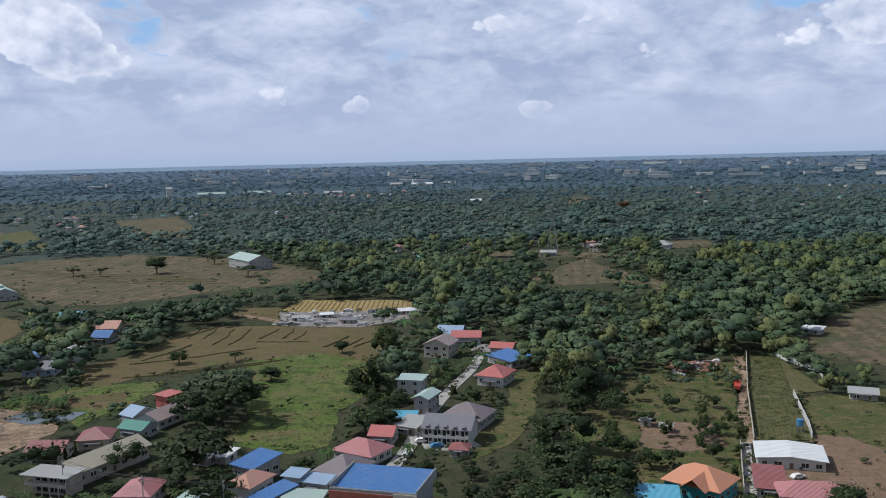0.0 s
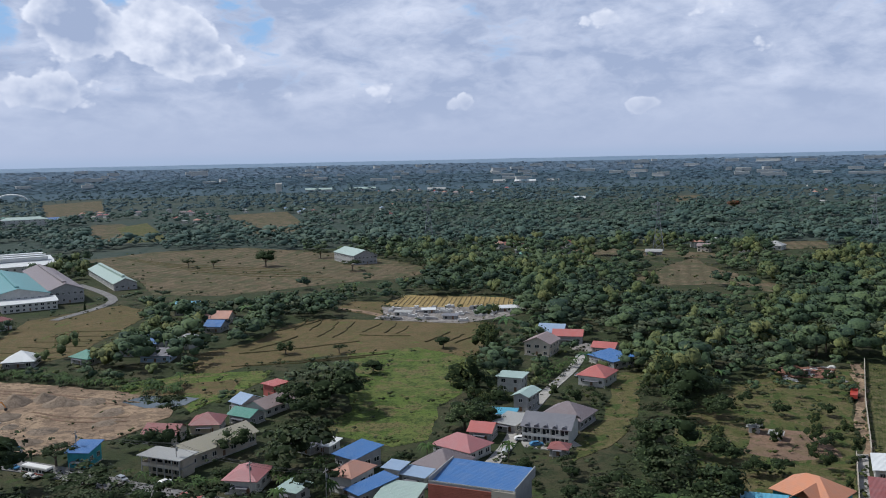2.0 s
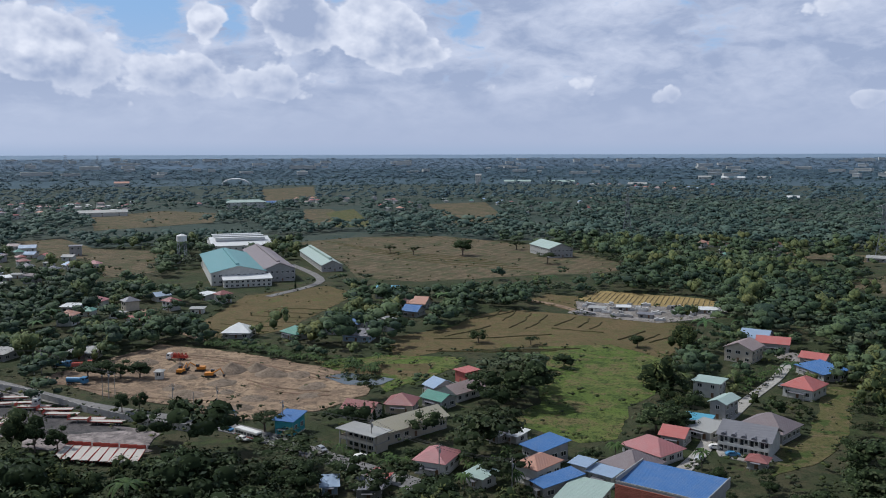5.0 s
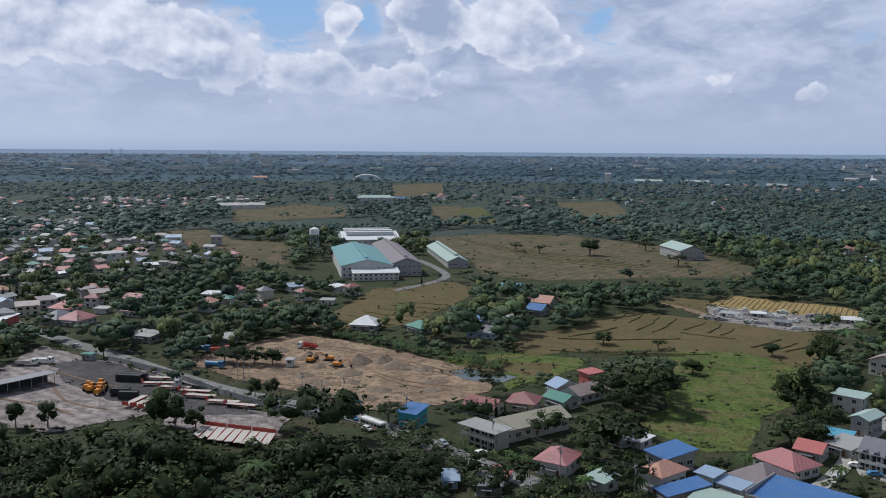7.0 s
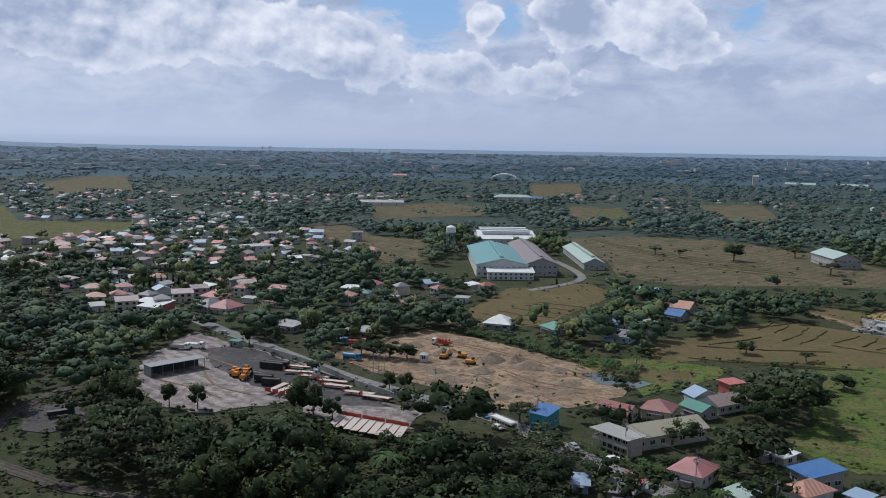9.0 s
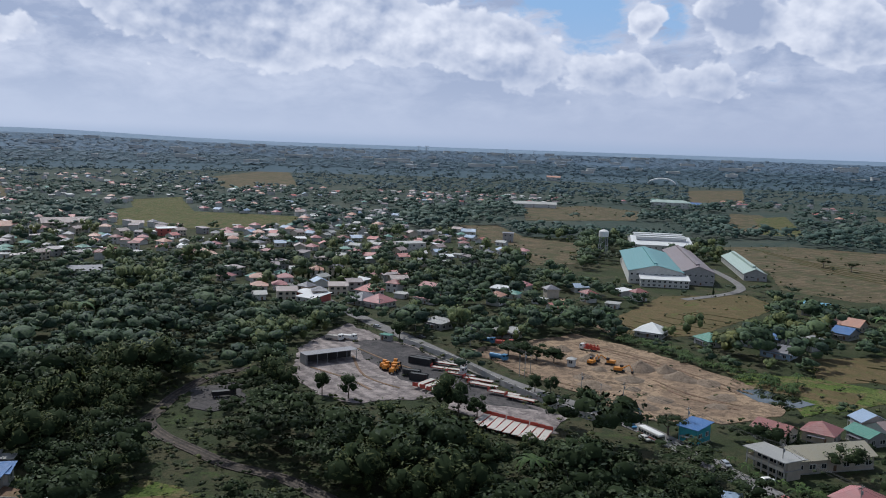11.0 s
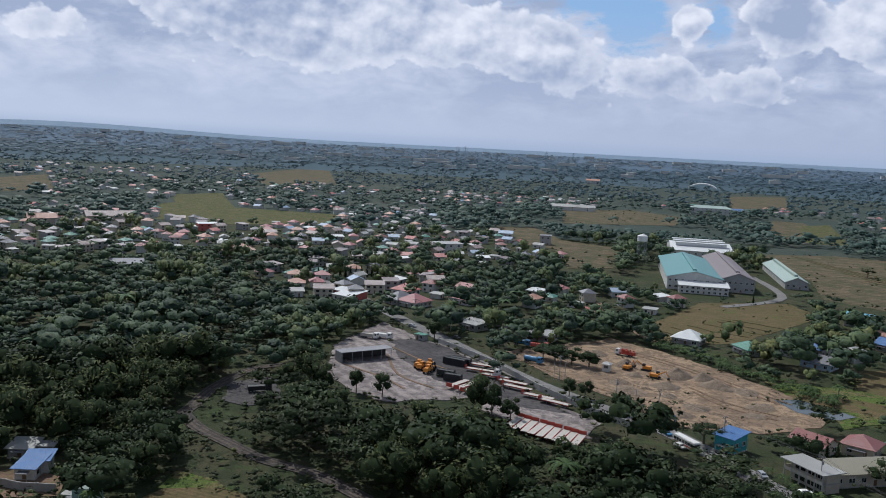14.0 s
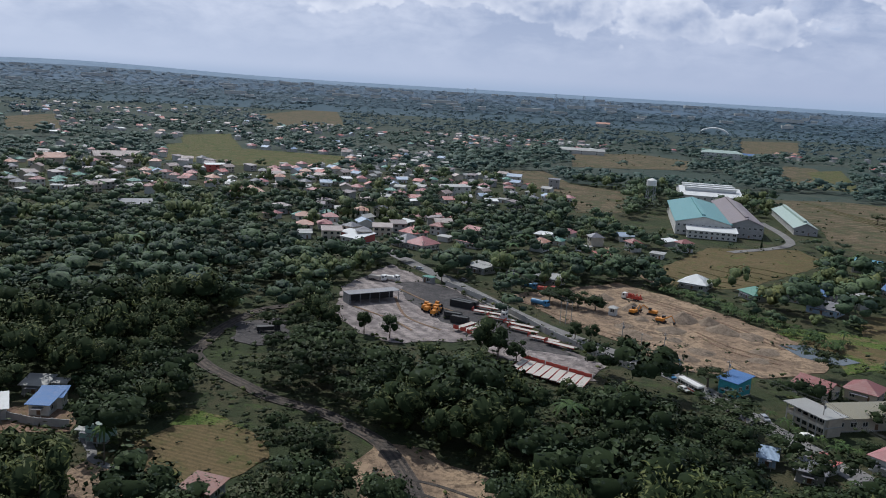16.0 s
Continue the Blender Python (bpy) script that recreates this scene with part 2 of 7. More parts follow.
M_GROUND = earth("scrub_ground", (0.044, 0.054, 0.024), (0.072, 0.066, 0.036), (0.034, 0.046, 0.020), 1.3, 0.03, grass=(0.056, 0.078, 0.026), clump=0.6)
# bluer than the near scrub: a little haze is mixed into its colour
M_WOODFLOOR = earth("far_open_land_hazed", (0.050, 0.068, 0.054), (0.068, 0.078, 0.060), (0.040, 0.060, 0.048), 0.2, 0.006, clump=0.3)
M_STUBBLE = earth("dry_stubble", (0.150, 0.112, 0.068), (0.116, 0.096, 0.054), (0.190, 0.142, 0.090), 0.45, 0.022, grass=(0.082, 0.088, 0.042), grass_at=0.50, clump=0.7, rows=(0.035, 8))
M_PADDY = earth("dry_paddy", (0.165, 0.118, 0.060), (0.138, 0.104, 0.050), (0.115, 0.102, 0.042), 0.9, 0.03, grass=(0.105, 0.135, 0.035), grass_at=0.58, clump=0.45, rows=(0.18, 62))
M_GOLD = earth("ripe_stubble", (0.36, 0.26, 0.11), (0.31, 0.225, 0.095), (0.25, 0.185, 0.08), 0.8, 0.05, clump=0.4)
M_MEADOW = earth("green_meadow", (0.105, 0.150, 0.032), (0.140, 0.165, 0.046), (0.066, 0.098, 0.026), 0.8, 0.035, grass=(0.165, 0.140, 0.062), grass_at=0.51, clump=0.8, bump=0.9)
M_DRYGRASS = earth("dry_grass", (0.115, 0.105, 0.042), (0.082, 0.092, 0.030), (0.16, 0.12, 0.065), 1.1, 0.045, grass=(0.062, 0.090, 0.024), grass_at=0.52, clump=0.7)
M_DIRT = earth("bare_sandy_earth", (0.37, 0.265, 0.172), (0.27, 0.190, 0.128), (0.19, 0.135, 0.094), 0.35, 0.045, clump=0.6, bump=0.9)
M_SOIL = earth("bare_red_soil", (0.235, 0.150, 0.105), (0.20, 0.13, 0.092), (0.165, 0.125, 0.07), 0.9, 0.05, grass=(0.10, 0.10, 0.04), grass_at=0.6)
M_YARD = earth("dusty_hardstanding", (0.38, 0.325, 0.30), (0.30, 0.255, 0.238), (0.17, 0.145, 0.14), 0.6, 0.05, clump=0.45, rows=(0.06, 100))
M_COAL = earth("dark_cinder", (0.080, 0.074, 0.074), (0.115, 0.103, 0.10), (0.062, 0.058, 0.058), 0.7, 0.05, clump=0.4)
M_RUBBLE = earth("grey_rubble", (0.33, 0.30, 0.28), (0.25, 0.225, 0.20), (0.17, 0.15, 0.13), 0.8, 0.1)
M_ASPHALT = earth("worn_road", (0.24, 0.228, 0.215), (0.195, 0.185, 0.178), (0.165, 0.158, 0.15), 0.8, 0.1, bump=0.15, clump=0.25)
M_PALE = earth("pale_concrete_paving", (0.42, 0.395, 0.36), (0.36, 0.335, 0.30), (0.29, 0.27, 0.245), 0.8, 0.1, bump=0.1, clump=0.25)
M_TRACK = earth("dirt_track", (0.135, 0.108, 0.088), (0.105, 0.088, 0.076), (0.075, 0.066, 0.060), 0.6, 0.08, clump=0.6)
M_RUT = earth("wheel_rut", (0.07, 0.06, 0.054), (0.085, 0.072, 0.062), (0.06, 0.054, 0.05), 0.8, 0.1)
M_CONCRETE = plaster("raw_concrete", (0.42, 0.40, 0.37))
# haze painted into the ground, bluer and paler with each ring
M_FAR = earth("far_plain_hazed", (0.058, 0.094, 0.116), (0.068, 0.102, 0.124), (0.052, 0.086, 0.108), 0.02, 0.003, bump=0.0, clump=0.15)
M_FARTHER = earth("farther_plain_hazed", (0.092, 0.138, 0.190), (0.106, 0.152, 0.204), (0.082, 0.126, 0.178), 0.01, 0.002, bump=0.0, clump=0.15)
M_SKYLINE = earth("skyline_plain_hazed", (0.180, 0.245, 0.325), (0.198, 0.262, 0.340), (0.165, 0.230, 0.310), 0.01, 0.002, bump=0.0, clump=0.1)

ROOFS = {n: roofing("roof_" + n, c) for n, c in {
    "blue": (0.045, 0.145, 0.36), "salmon": (0.50, 0.25, 0.17), "paleblue": (0.28, 0.37, 0.50), "mauve": (0.20, 0.155, 0.155),
    "pink": (0.42, 0.16, 0.155), "red": (0.46, 0.12, 0.10), "greyroof": (0.165, 0.16, 0.175), "mint": (0.37, 0.47, 0.42),
    "pinkgrey": (0.30, 0.22, 0.20), "lightgrey": (0.36, 0.35, 0.325), "tan": (0.40, 0.355, 0.25), "maroon": (0.25, 0.07, 0.06),
    "green": (0.07, 0.23, 0.17), "whiteroof": (0.68, 0.68, 0.66), "orange": (0.60, 0.25, 0.13), "cyan": (0.10, 0.36, 0.50),
    "rust": (0.24, 0.10, 0.07), "palegreen": (0.35, 0.44, 0.385), "tealroof": (0.10, 0.27, 0.275)}.items()}
WALLS = {n: plaster("wall_" + n, c) for n, c in {
    "white": (0.56, 0.55, 0.51), "grey": (0.34, 0.335, 0.32), "beige": (0.52, 0.46, 0.37), "brick": (0.42, 0.13, 0.085),
    "teal": (0.06, 0.33, 0.36), "red": (0.45, 0.12, 0.10), "mint": (0.42, 0.58, 0.52), "paleblue": (0.38, 0.50, 0.62)}.items()}
M_GLASS, _k, _s = material("window_glass")
_s.inputs["Base Color"].default_value, _s.inputs["Roughness"].default_value = (0.025, 0.03, 0.035, 1), 0.12
M_FRAME = paint("window_frame", (0.55, 0.54, 0.5))
M_DOOR = paint("door_wood", (0.16, 0.09, 0.05), 0.6)
M_STEEL = paint("galvanised_steel", (0.26, 0.27, 0.28), 0.6, 0.3)
M_BARK, _k, _s = material("bark")
_n = _k.noise(place(_k, False), 3.0, 5, 0.7)
_k.link(_k.mix(_n, (0.07, 0.05, 0.035), (0.17, 0.14, 0.11)), _s.inputs["Base Color"])
_s.inputs["Roughness"].default_value = 0.9
# core of a crown: shade deep among the leaves, put into the colour
M_CORE_SHADE, _k, _s = material("inner_leaves")
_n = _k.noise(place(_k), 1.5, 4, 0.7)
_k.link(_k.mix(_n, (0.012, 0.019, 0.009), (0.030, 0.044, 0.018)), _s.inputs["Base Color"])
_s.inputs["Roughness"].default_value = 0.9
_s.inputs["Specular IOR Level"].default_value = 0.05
LEAF_TONES = {
    "dome": ((0.021, 0.037, 0.020), (0.042, 0.066, 0.030), (0.082, 0.104, 0.042)),
    "plume": ((0.042, 0.064, 0.022), (0.076, 0.098, 0.032), (0.130, 0.126, 0.042)),
    "spread": ((0.030, 0.046, 0.022), (0.048, 0.066, 0.030), (0.075, 0.080, 0.040)),
    "palm": ((0.030, 0.060, 0.018), (0.050, 0.090, 0.026), (0.080, 0.115, 0.035)),
    "column": ((0.016, 0.030, 0.013), (0.022, 0.040, 0.016), (0.032, 0.052, 0.020)),
}
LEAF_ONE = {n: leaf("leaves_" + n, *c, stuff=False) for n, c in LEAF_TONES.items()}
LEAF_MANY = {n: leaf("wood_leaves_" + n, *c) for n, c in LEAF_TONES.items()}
# the same leaves lightened and blued: haze put into the colour
LEAF_MID = {n: leaf("mid_leaves_hazed_" + n, *[(q[0] * 1.35, q[1] * 1.42, q[2] * 1.35 + 0.012) for q in c]) for n, c in LEAF_TONES.items()}
# far leaves carry the haze in their colour, stronger step by step
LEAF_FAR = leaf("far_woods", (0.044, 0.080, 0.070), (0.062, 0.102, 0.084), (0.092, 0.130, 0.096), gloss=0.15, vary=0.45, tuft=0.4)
LEAF_FARTHER = leaf("farther_woods_hazed", (0.054, 0.094, 0.108), (0.068, 0.112, 0.124), (0.088, 0.130, 0.134), gloss=0.15, vary=0.25, tuft=0.25)
LEAF_FARTHEST = leaf("farthest_woods_hazed", (0.066, 0.112, 0.150), (0.078, 0.124, 0.160), (0.092, 0.136, 0.170), gloss=0.1, vary=0.15, tuft=0.12)
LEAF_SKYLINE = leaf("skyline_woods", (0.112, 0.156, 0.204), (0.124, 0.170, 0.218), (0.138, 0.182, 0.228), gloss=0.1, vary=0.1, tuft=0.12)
LEAF_FLAME = leaf("flame_tree_blossom", (0.16, 0.045, 0.03), (0.20, 0.06, 0.04), (0.24, 0.08, 0.05), stuff=False)

# ---- building helpers ----
def solid(name, verts, faces, mat, parent=None, label="", smooth=False):
    me = bpy.data.meshes.new(name)
    me.from_pydata([tuple(v) for v in verts], [], faces)
    me.materials.append(mat)
    if smooth:
        me.polygons.foreach_set("use_smooth", [True] * len(me.polygons))
    ob = new(name, me)
    if parent is not None:
        ob.parent = parent
    return tagged(ob, label)


def part(name, bm, mat, parent=None, label="", smooth=False):
    """Links a bmesh as one mesh object under a thing or a part."""
    me = bpy.data.meshes.new(name)
    bmesh.ops.recalc_face_normals(bm, faces=bm.faces)
    bm.to_mesh(me)
    bm.free()
    me.materials.append(mat)
    if smooth:
        me.polygons.foreach_set("use_smooth", [True] * len(me.polygons))
    ob = new(name, me)
    if parent is not None:
        ob.parent = parent
    return tagged(ob, label)


def add_box(bm, x0, x1, y0, y1, z0, z1, m=None):
    vs = [bm.verts.new((m @ Vector(c)) if m else c) for c in
          ((x0, y0, z0), (x1, y0, z0), (x1, y1, z0), (x0, y1, z0), (x0, y0, z1), (x1, y0, z1), (x1, y1, z1), (x0, y1, z1))]
    for f in ((3, 2, 1, 0), (4, 5, 6, 7), (0, 1, 5, 4), (1, 2, 6, 5), (2, 3, 7, 6), (3, 0, 4, 7)):
        bm.faces.new([vs[i] for i in f])


def boxes(*rows):
    bm = bmesh.new()
    for r in rows:
        add_box(bm, *r)
    return bm


def add_tube(bm, a, b, r0, r1, n=6):
    a, b = Vector(a), Vector(b)
    q = (b - a).to_track_quat("Z", "Y")
    rings = []
    for c, r in ((a, r0), (b, r1)):
        rings.append([bm.verts.new(c + q @ Vector((r * math.cos(6.2832 * i / n), r * math.sin(6.2832 * i / n), 0))) for i in range(n)])
    for i in range(n):
        bm.faces.new((rings[0][i], rings[0][(i + 1) % n], rings[1][(i + 1) % n], rings[1][i]))
    bm.faces.new(rings[0][::-1])
    bm.faces.new(rings[1])


def tube(a, b, r0, r1, n=8):
    bm = bmesh.new()
    add_tube(bm, a, b, r0, r1, n)
    return bm


def inside(x, y, poly):
    hit, j = False, len(poly) - 1
    for i in range(len(poly)):
        (xi, yi), (xj, yj) = poly[i], poly[j]
        if (yi > y) != (yj > y) and x < (xj - xi) * (y - yi) / (yj - yi) + xi:
            hit = not hit
        j = i
    return hit


def ragged(poly, step=4.0, amount=1.6):
    """A field's outline, uneven as a grown edge is."""
    out = []
    for (x0, y0), (x1, y1) in zip(poly, poly[1:] + poly[:1]):
        n = max(1, int(math.hypot(x1 - x0, y1 - y0) / step))
        for i in range(n):
            f = i / n
            x, y = x0 + (x1 - x0) * f, y0 + (y1 - y0) * f
            d = noise.noise_vector(Vector((x * 0.09, y * 0.09, 3.0))) + 0.5 * noise.noise_vector(Vector((x * 0.3, y * 0.3, 6.0)))
            out.append((x + d.x * amount, y + d.y * amount))
    return out


LEVEL = [0.05]


def parcel(name, poly, mat, label, category="field", amount=1.6):
    """A piece of ground, a thin skin a hand's width above the last."""
    LEVEL[0] += 0.005
    pts = ragged(poly, 4.0, amount) if amount else poly
    bm = bmesh.new()
    top = bm.faces.new([bm.verts.new((x, y, LEVEL[0])) for x, y in pts])
    low = bmesh.ops.extrude_face_region(bm, geom=[top])
    bmesh.ops.translate(bm, vec=(0, 0, -0.5), verts=[v for v in low["geom"] if isinstance(v, bmesh.types.BMVert)])
    bmesh.ops.triangulate(bm, faces=bm.faces)
    ob = part(name, bm, mat)
    return tagged(ob, label, category, kind="structure")


def ribbon(name, line, width, mat, label, category="road", lift=None, height=0.5):
    LEVEL[0] += 0.005
    z = LEVEL[0] if lift is None else lift
    pts = [Vector((x, y)) for x, y in line]
    fine = []
    for i in range(len(pts) - 1):
        a, b, c, d = pts[max(i - 1, 0)], pts[i], pts[i + 1], pts[min(i + 2, len(pts) - 1)]
        for j in range(6):
            t = j / 6
            fine.append(0.5 * (2 * b + (c - a) * t + (2 * a - 5 * b + 4 * c - d) * t * t + (3 * b - a - 3 * c + d) * t ** 3))
    fine.append(pts[-1])
    vs, fs = [], []
    for i, p in enumerate(fine):
        t = (fine[min(i + 1, len(fine) - 1)] - fine[max(i - 1, 0)]).normalized()
        s = Vector((-t.y, t.x)) * width / 2
        vs += [(p.x + s.x, p.y + s.y, z - height), (p.x + s.x, p.y + s.y, z), (p.x - s.x, p.y - s.y, z), (p.x - s.x, p.y - s.y, z - height)]
        if i:
            b = 4 * i
            for q in range(3):
                fs.append((b - 4 + q, b + q, b + q + 1, b - 3 + q))
    return tagged(solid(name, vs, fs, mat), label, category, kind="structure"), fine


# ---- the lie of the land, in metres from under the drone ----
PADDY = [(-144, 457), (-129, 478), (-28, 467), (-28, 419), (-35, 383), (-63, 404), (-94, 389), (-132, 364), (-148, 343), (-169, 383), (-149, 413)]
MEADOW = [(-80, 339), (-94, 389), (-63, 404), (-35, 383), (-32, 335), (-33, 323), (-40, 304), (-39, 267), (-49, 260), (-74, 272), (-76, 284), (-70, 297), (-78, 319)]
GOLD = [(-102, 529), (-94, 565), (-26, 553), (-12, 523), (-34, 505), (-97, 521)]
WEDGE = [(-132, 510), (-125, 539), (-103, 536), (-95, 484)]
SITE_GREY = [(-102, 517), (-12, 515), (-17, 491), (-47, 464), (-92, 473)]
BIGFIELD = [(-445, 778), (-405, 853), (-322, 889), (-213, 833), (-130, 753), (-89, 689), (-112, 646), (-148, 627), (-222, 562), (-275, 567), (-326, 649), (-367, 682)]
FIELD_MID = [(-564, 1463), (-480, 1551), (-348, 1210), (-331, 1097), (-345, 1011), (-435, 1196)]
FIELD_RIGHT = [(172, 412), (213, 465), (266, 515), (401, 624), (219, 339), (183, 353), (163, 377)]
PLANT = [(133, 377), (146, 373), (143, 318), (128, 313), (114, 262), (94, 261)]
DIRTPATH = [(128, 376), (132, 375), (95, 261), (92, 261)]
LANE = [(91, 261), (94, 261), (80, 217), (77, 217)]
SCRUB_RIGHT = [(129, 309), (165, 318), (197, 307), (139, 214), (105, 227), (112, 257)]
ORCHARD = [(96, 370), (125, 367), (79, 226), (40, 225), (37, 267), (55, 319)]
GRASSTRIP = [(27, 357), (40, 360), (31, 299), (19, 263), (7, 249), (10, 275), (19, 293)]
CLEAR = [(58, 641), (129, 774), (128, 711), (157, 606), (147, 560), (126, 611), (84, 604)]
CLEAR2 = [(-4, 837), (63, 848), (106, 838), (176, 778), (171, 756), (58, 789)]
DIRT = [(-271, 265), (-264, 333), (-229, 332), (-175, 321), (-143, 306), (-135, 286), (-143, 262), (-163, 243), (-188, 250), (-229, 253)]
GREENBY = [(-179, 328), (-155, 348), (-120, 356), (-118, 335), (-130, 293), (-145, 309), (-166, 315)]
BROWNBY = [(-174, 292), (-157, 329), (-128, 340), (-125, 325), (-133, 317), (-146, 318)]
POND = [(-162, 304), (-157, 314), (-135, 311), (-136, 301), (-149, 297)]
PADDYS = [(-274, 370), (-306, 469), (-276, 524), (-242, 499), (-231, 424), (-227, 380), (-243, 352)]
YARD = [(-281, 178), (-319, 208), (-347, 253), (-309, 247), (-290, 250), (-235, 233), (-179, 221), (-171, 207), (-181, 196), (-198, 197), (-224, 203), (-233, 177), (-252, 170)]
COAL = [(-313, 232), (-307, 245), (-287, 248), (-233, 231), (-191, 221), (-215, 208), (-241, 209), (-277, 214)]
ROAD = [(-506, 309), (-451, 292), (-344, 265), (-313, 259), (-269, 249), (-227, 240), (-187, 237), (-163, 236), (-144, 231), (-125, 224)]
ROAD2 = [(-166, 233), (-141, 223), (-121, 220), (-105, 217), (-89, 212), (-75, 206)]
TRACK = [(-294, 178), (-297, 157), (-282, 133), (-265, 117), (-258, 111), (-243, 109), (-224, 111), (-209, 113), (-194, 119), (-180, 121), (-165, 121), (-147, 115), (-137, 110)]
DARKLOT = [(-285, 139), (-283, 157), (-257, 146), (-253, 132), (-265, 127)]
DIRTLOT = [(-158, 105), (-167, 122), (-157, 129), (-140, 131), (-123, 135), (-133, 102), (-143, 100)]
FIELD_L = [(-195, 63), (-205, 82), (-196, 96), (-182, 98), (-174, 93), (-169, 80), (-170, 71), (-184, 66)]
GREEN_L = [(-206, 81), (-214, 90), (-203, 96), (-195, 96)]
BROWN_L = [(-193, 53), (-195, 58), (-182, 63), (-171, 57), (-182, 46)]
PATH_L = [(-208, 61), (-199, 60), (-193, 59), (-182, 64)]
FTOWN1 = [(-1057, 417), (-1184, 565), (-998, 491), (-892, 575), (-789, 502), (-806, 397), (-871, 340)]
F2 = [(-728, 688), (-708, 732), (-596, 659), (-526, 663), (-434, 542), (-447, 503), (-545, 592), (-592, 582)]
F3 = [(-908, 999), (-897, 1152), (-776, 1122), (-680, 972), (-740, 817)]
F4 = [(-2400, 1453), (-2294, 1441), (-1507, 968), (-1471, 781), (-1915, 985)]
F5 = [(-1599, 351), (-1723, 466), (-1331, 368), (-1264, 278)]
PATH_F = [(-335, 406), (-307, 383), (-267, 356), (-245, 345)]
FACROAD = [(-358, 617), (-291, 543), (-290, 470)]
VLANE = [(-18, 243), (-13, 263), (-10, 286), (-4, 312), (1, 332), (10, 363), (15, 390)]
SOIL_R = [(114, 269), (126, 265), (131, 250), (144, 235), (128, 208), (110, 209), (105, 227), (111, 252)]
WHITE_PAD = [(88, 237), (110, 237), (107, 224), (90, 223)]
FRONT_PAD = [(-10, 274), (6, 272), (10, 264), (1, 259), (-8, 262)]
ORCH_SOIL = [(65, 286), (88, 281), (86, 258), (70, 254), (59, 260)]
GRASSTIP = [(-164, 263), (-160, 278), (-152, 280), (-153, 264), (-158, 258)]
BARE_L = [(-236, 43), (-237, 57), (-223, 66), (-214, 59), (-222, 43)]
LGREEN = [(-183, 43), (-198, 62), (-192, 71), (-182, 59), (-174, 48)]


def ground_height(r):
    """Level near by; far off the plain climbs to the skyline."""
    f = max(0.0, (r - 2600.0) / 2200.0)
    return 88.0 * min(1.0, f) ** 1.15


def hill(a, r):
    """Low hills far to the left."""
    return 30.0 * math.exp(-((a - 74) / 8.5) ** 2) * max(0.0, min(1.0, (r - 3600) / 1000))


rings = [0, 60, 130, 250, 400, 600, 900, 1300, 1800, 2300, 2600, 2900, 3200, 3500, 3800, 4100, 4400, 4600, 4800]
gv, gf = [(0, 0, 0)], []
SPOKES = 180
for r in rings[1:]:
    for i in range(SPOKES):
        a = 360.0 * i / SPOKES
        aa = a if a < 180 else a - 360
        w = 1 + 0.012 * noise.noise(Vector((a * 0.3, r * 0.01, 0)))
        gv.append((-r * math.sin(radians(a)), r * math.cos(radians(a)), ground_height(r) * w + hill(aa, r)))
for j in range(len(rings) - 1):
    for i in range(SPOKES):
        n = (i + 1) % SPOKES
        if j == 0:
            gf.append((0, 1 + n, 1 + i))
        else:
            p, q = 1 + (j - 1) * SPOKES, 1 + j * SPOKES
            gf.append((p + i, p + n, q + n, q + i))
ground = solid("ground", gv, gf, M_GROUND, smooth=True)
# the outer rings take the tones with haze in them
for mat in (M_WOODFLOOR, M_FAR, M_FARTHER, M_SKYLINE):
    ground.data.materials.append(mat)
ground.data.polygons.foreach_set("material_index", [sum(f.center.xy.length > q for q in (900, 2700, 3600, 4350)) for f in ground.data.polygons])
tagged(ground, "scrubby olive-brown open land under the woods, hazed far out", "ground", kind="structure")

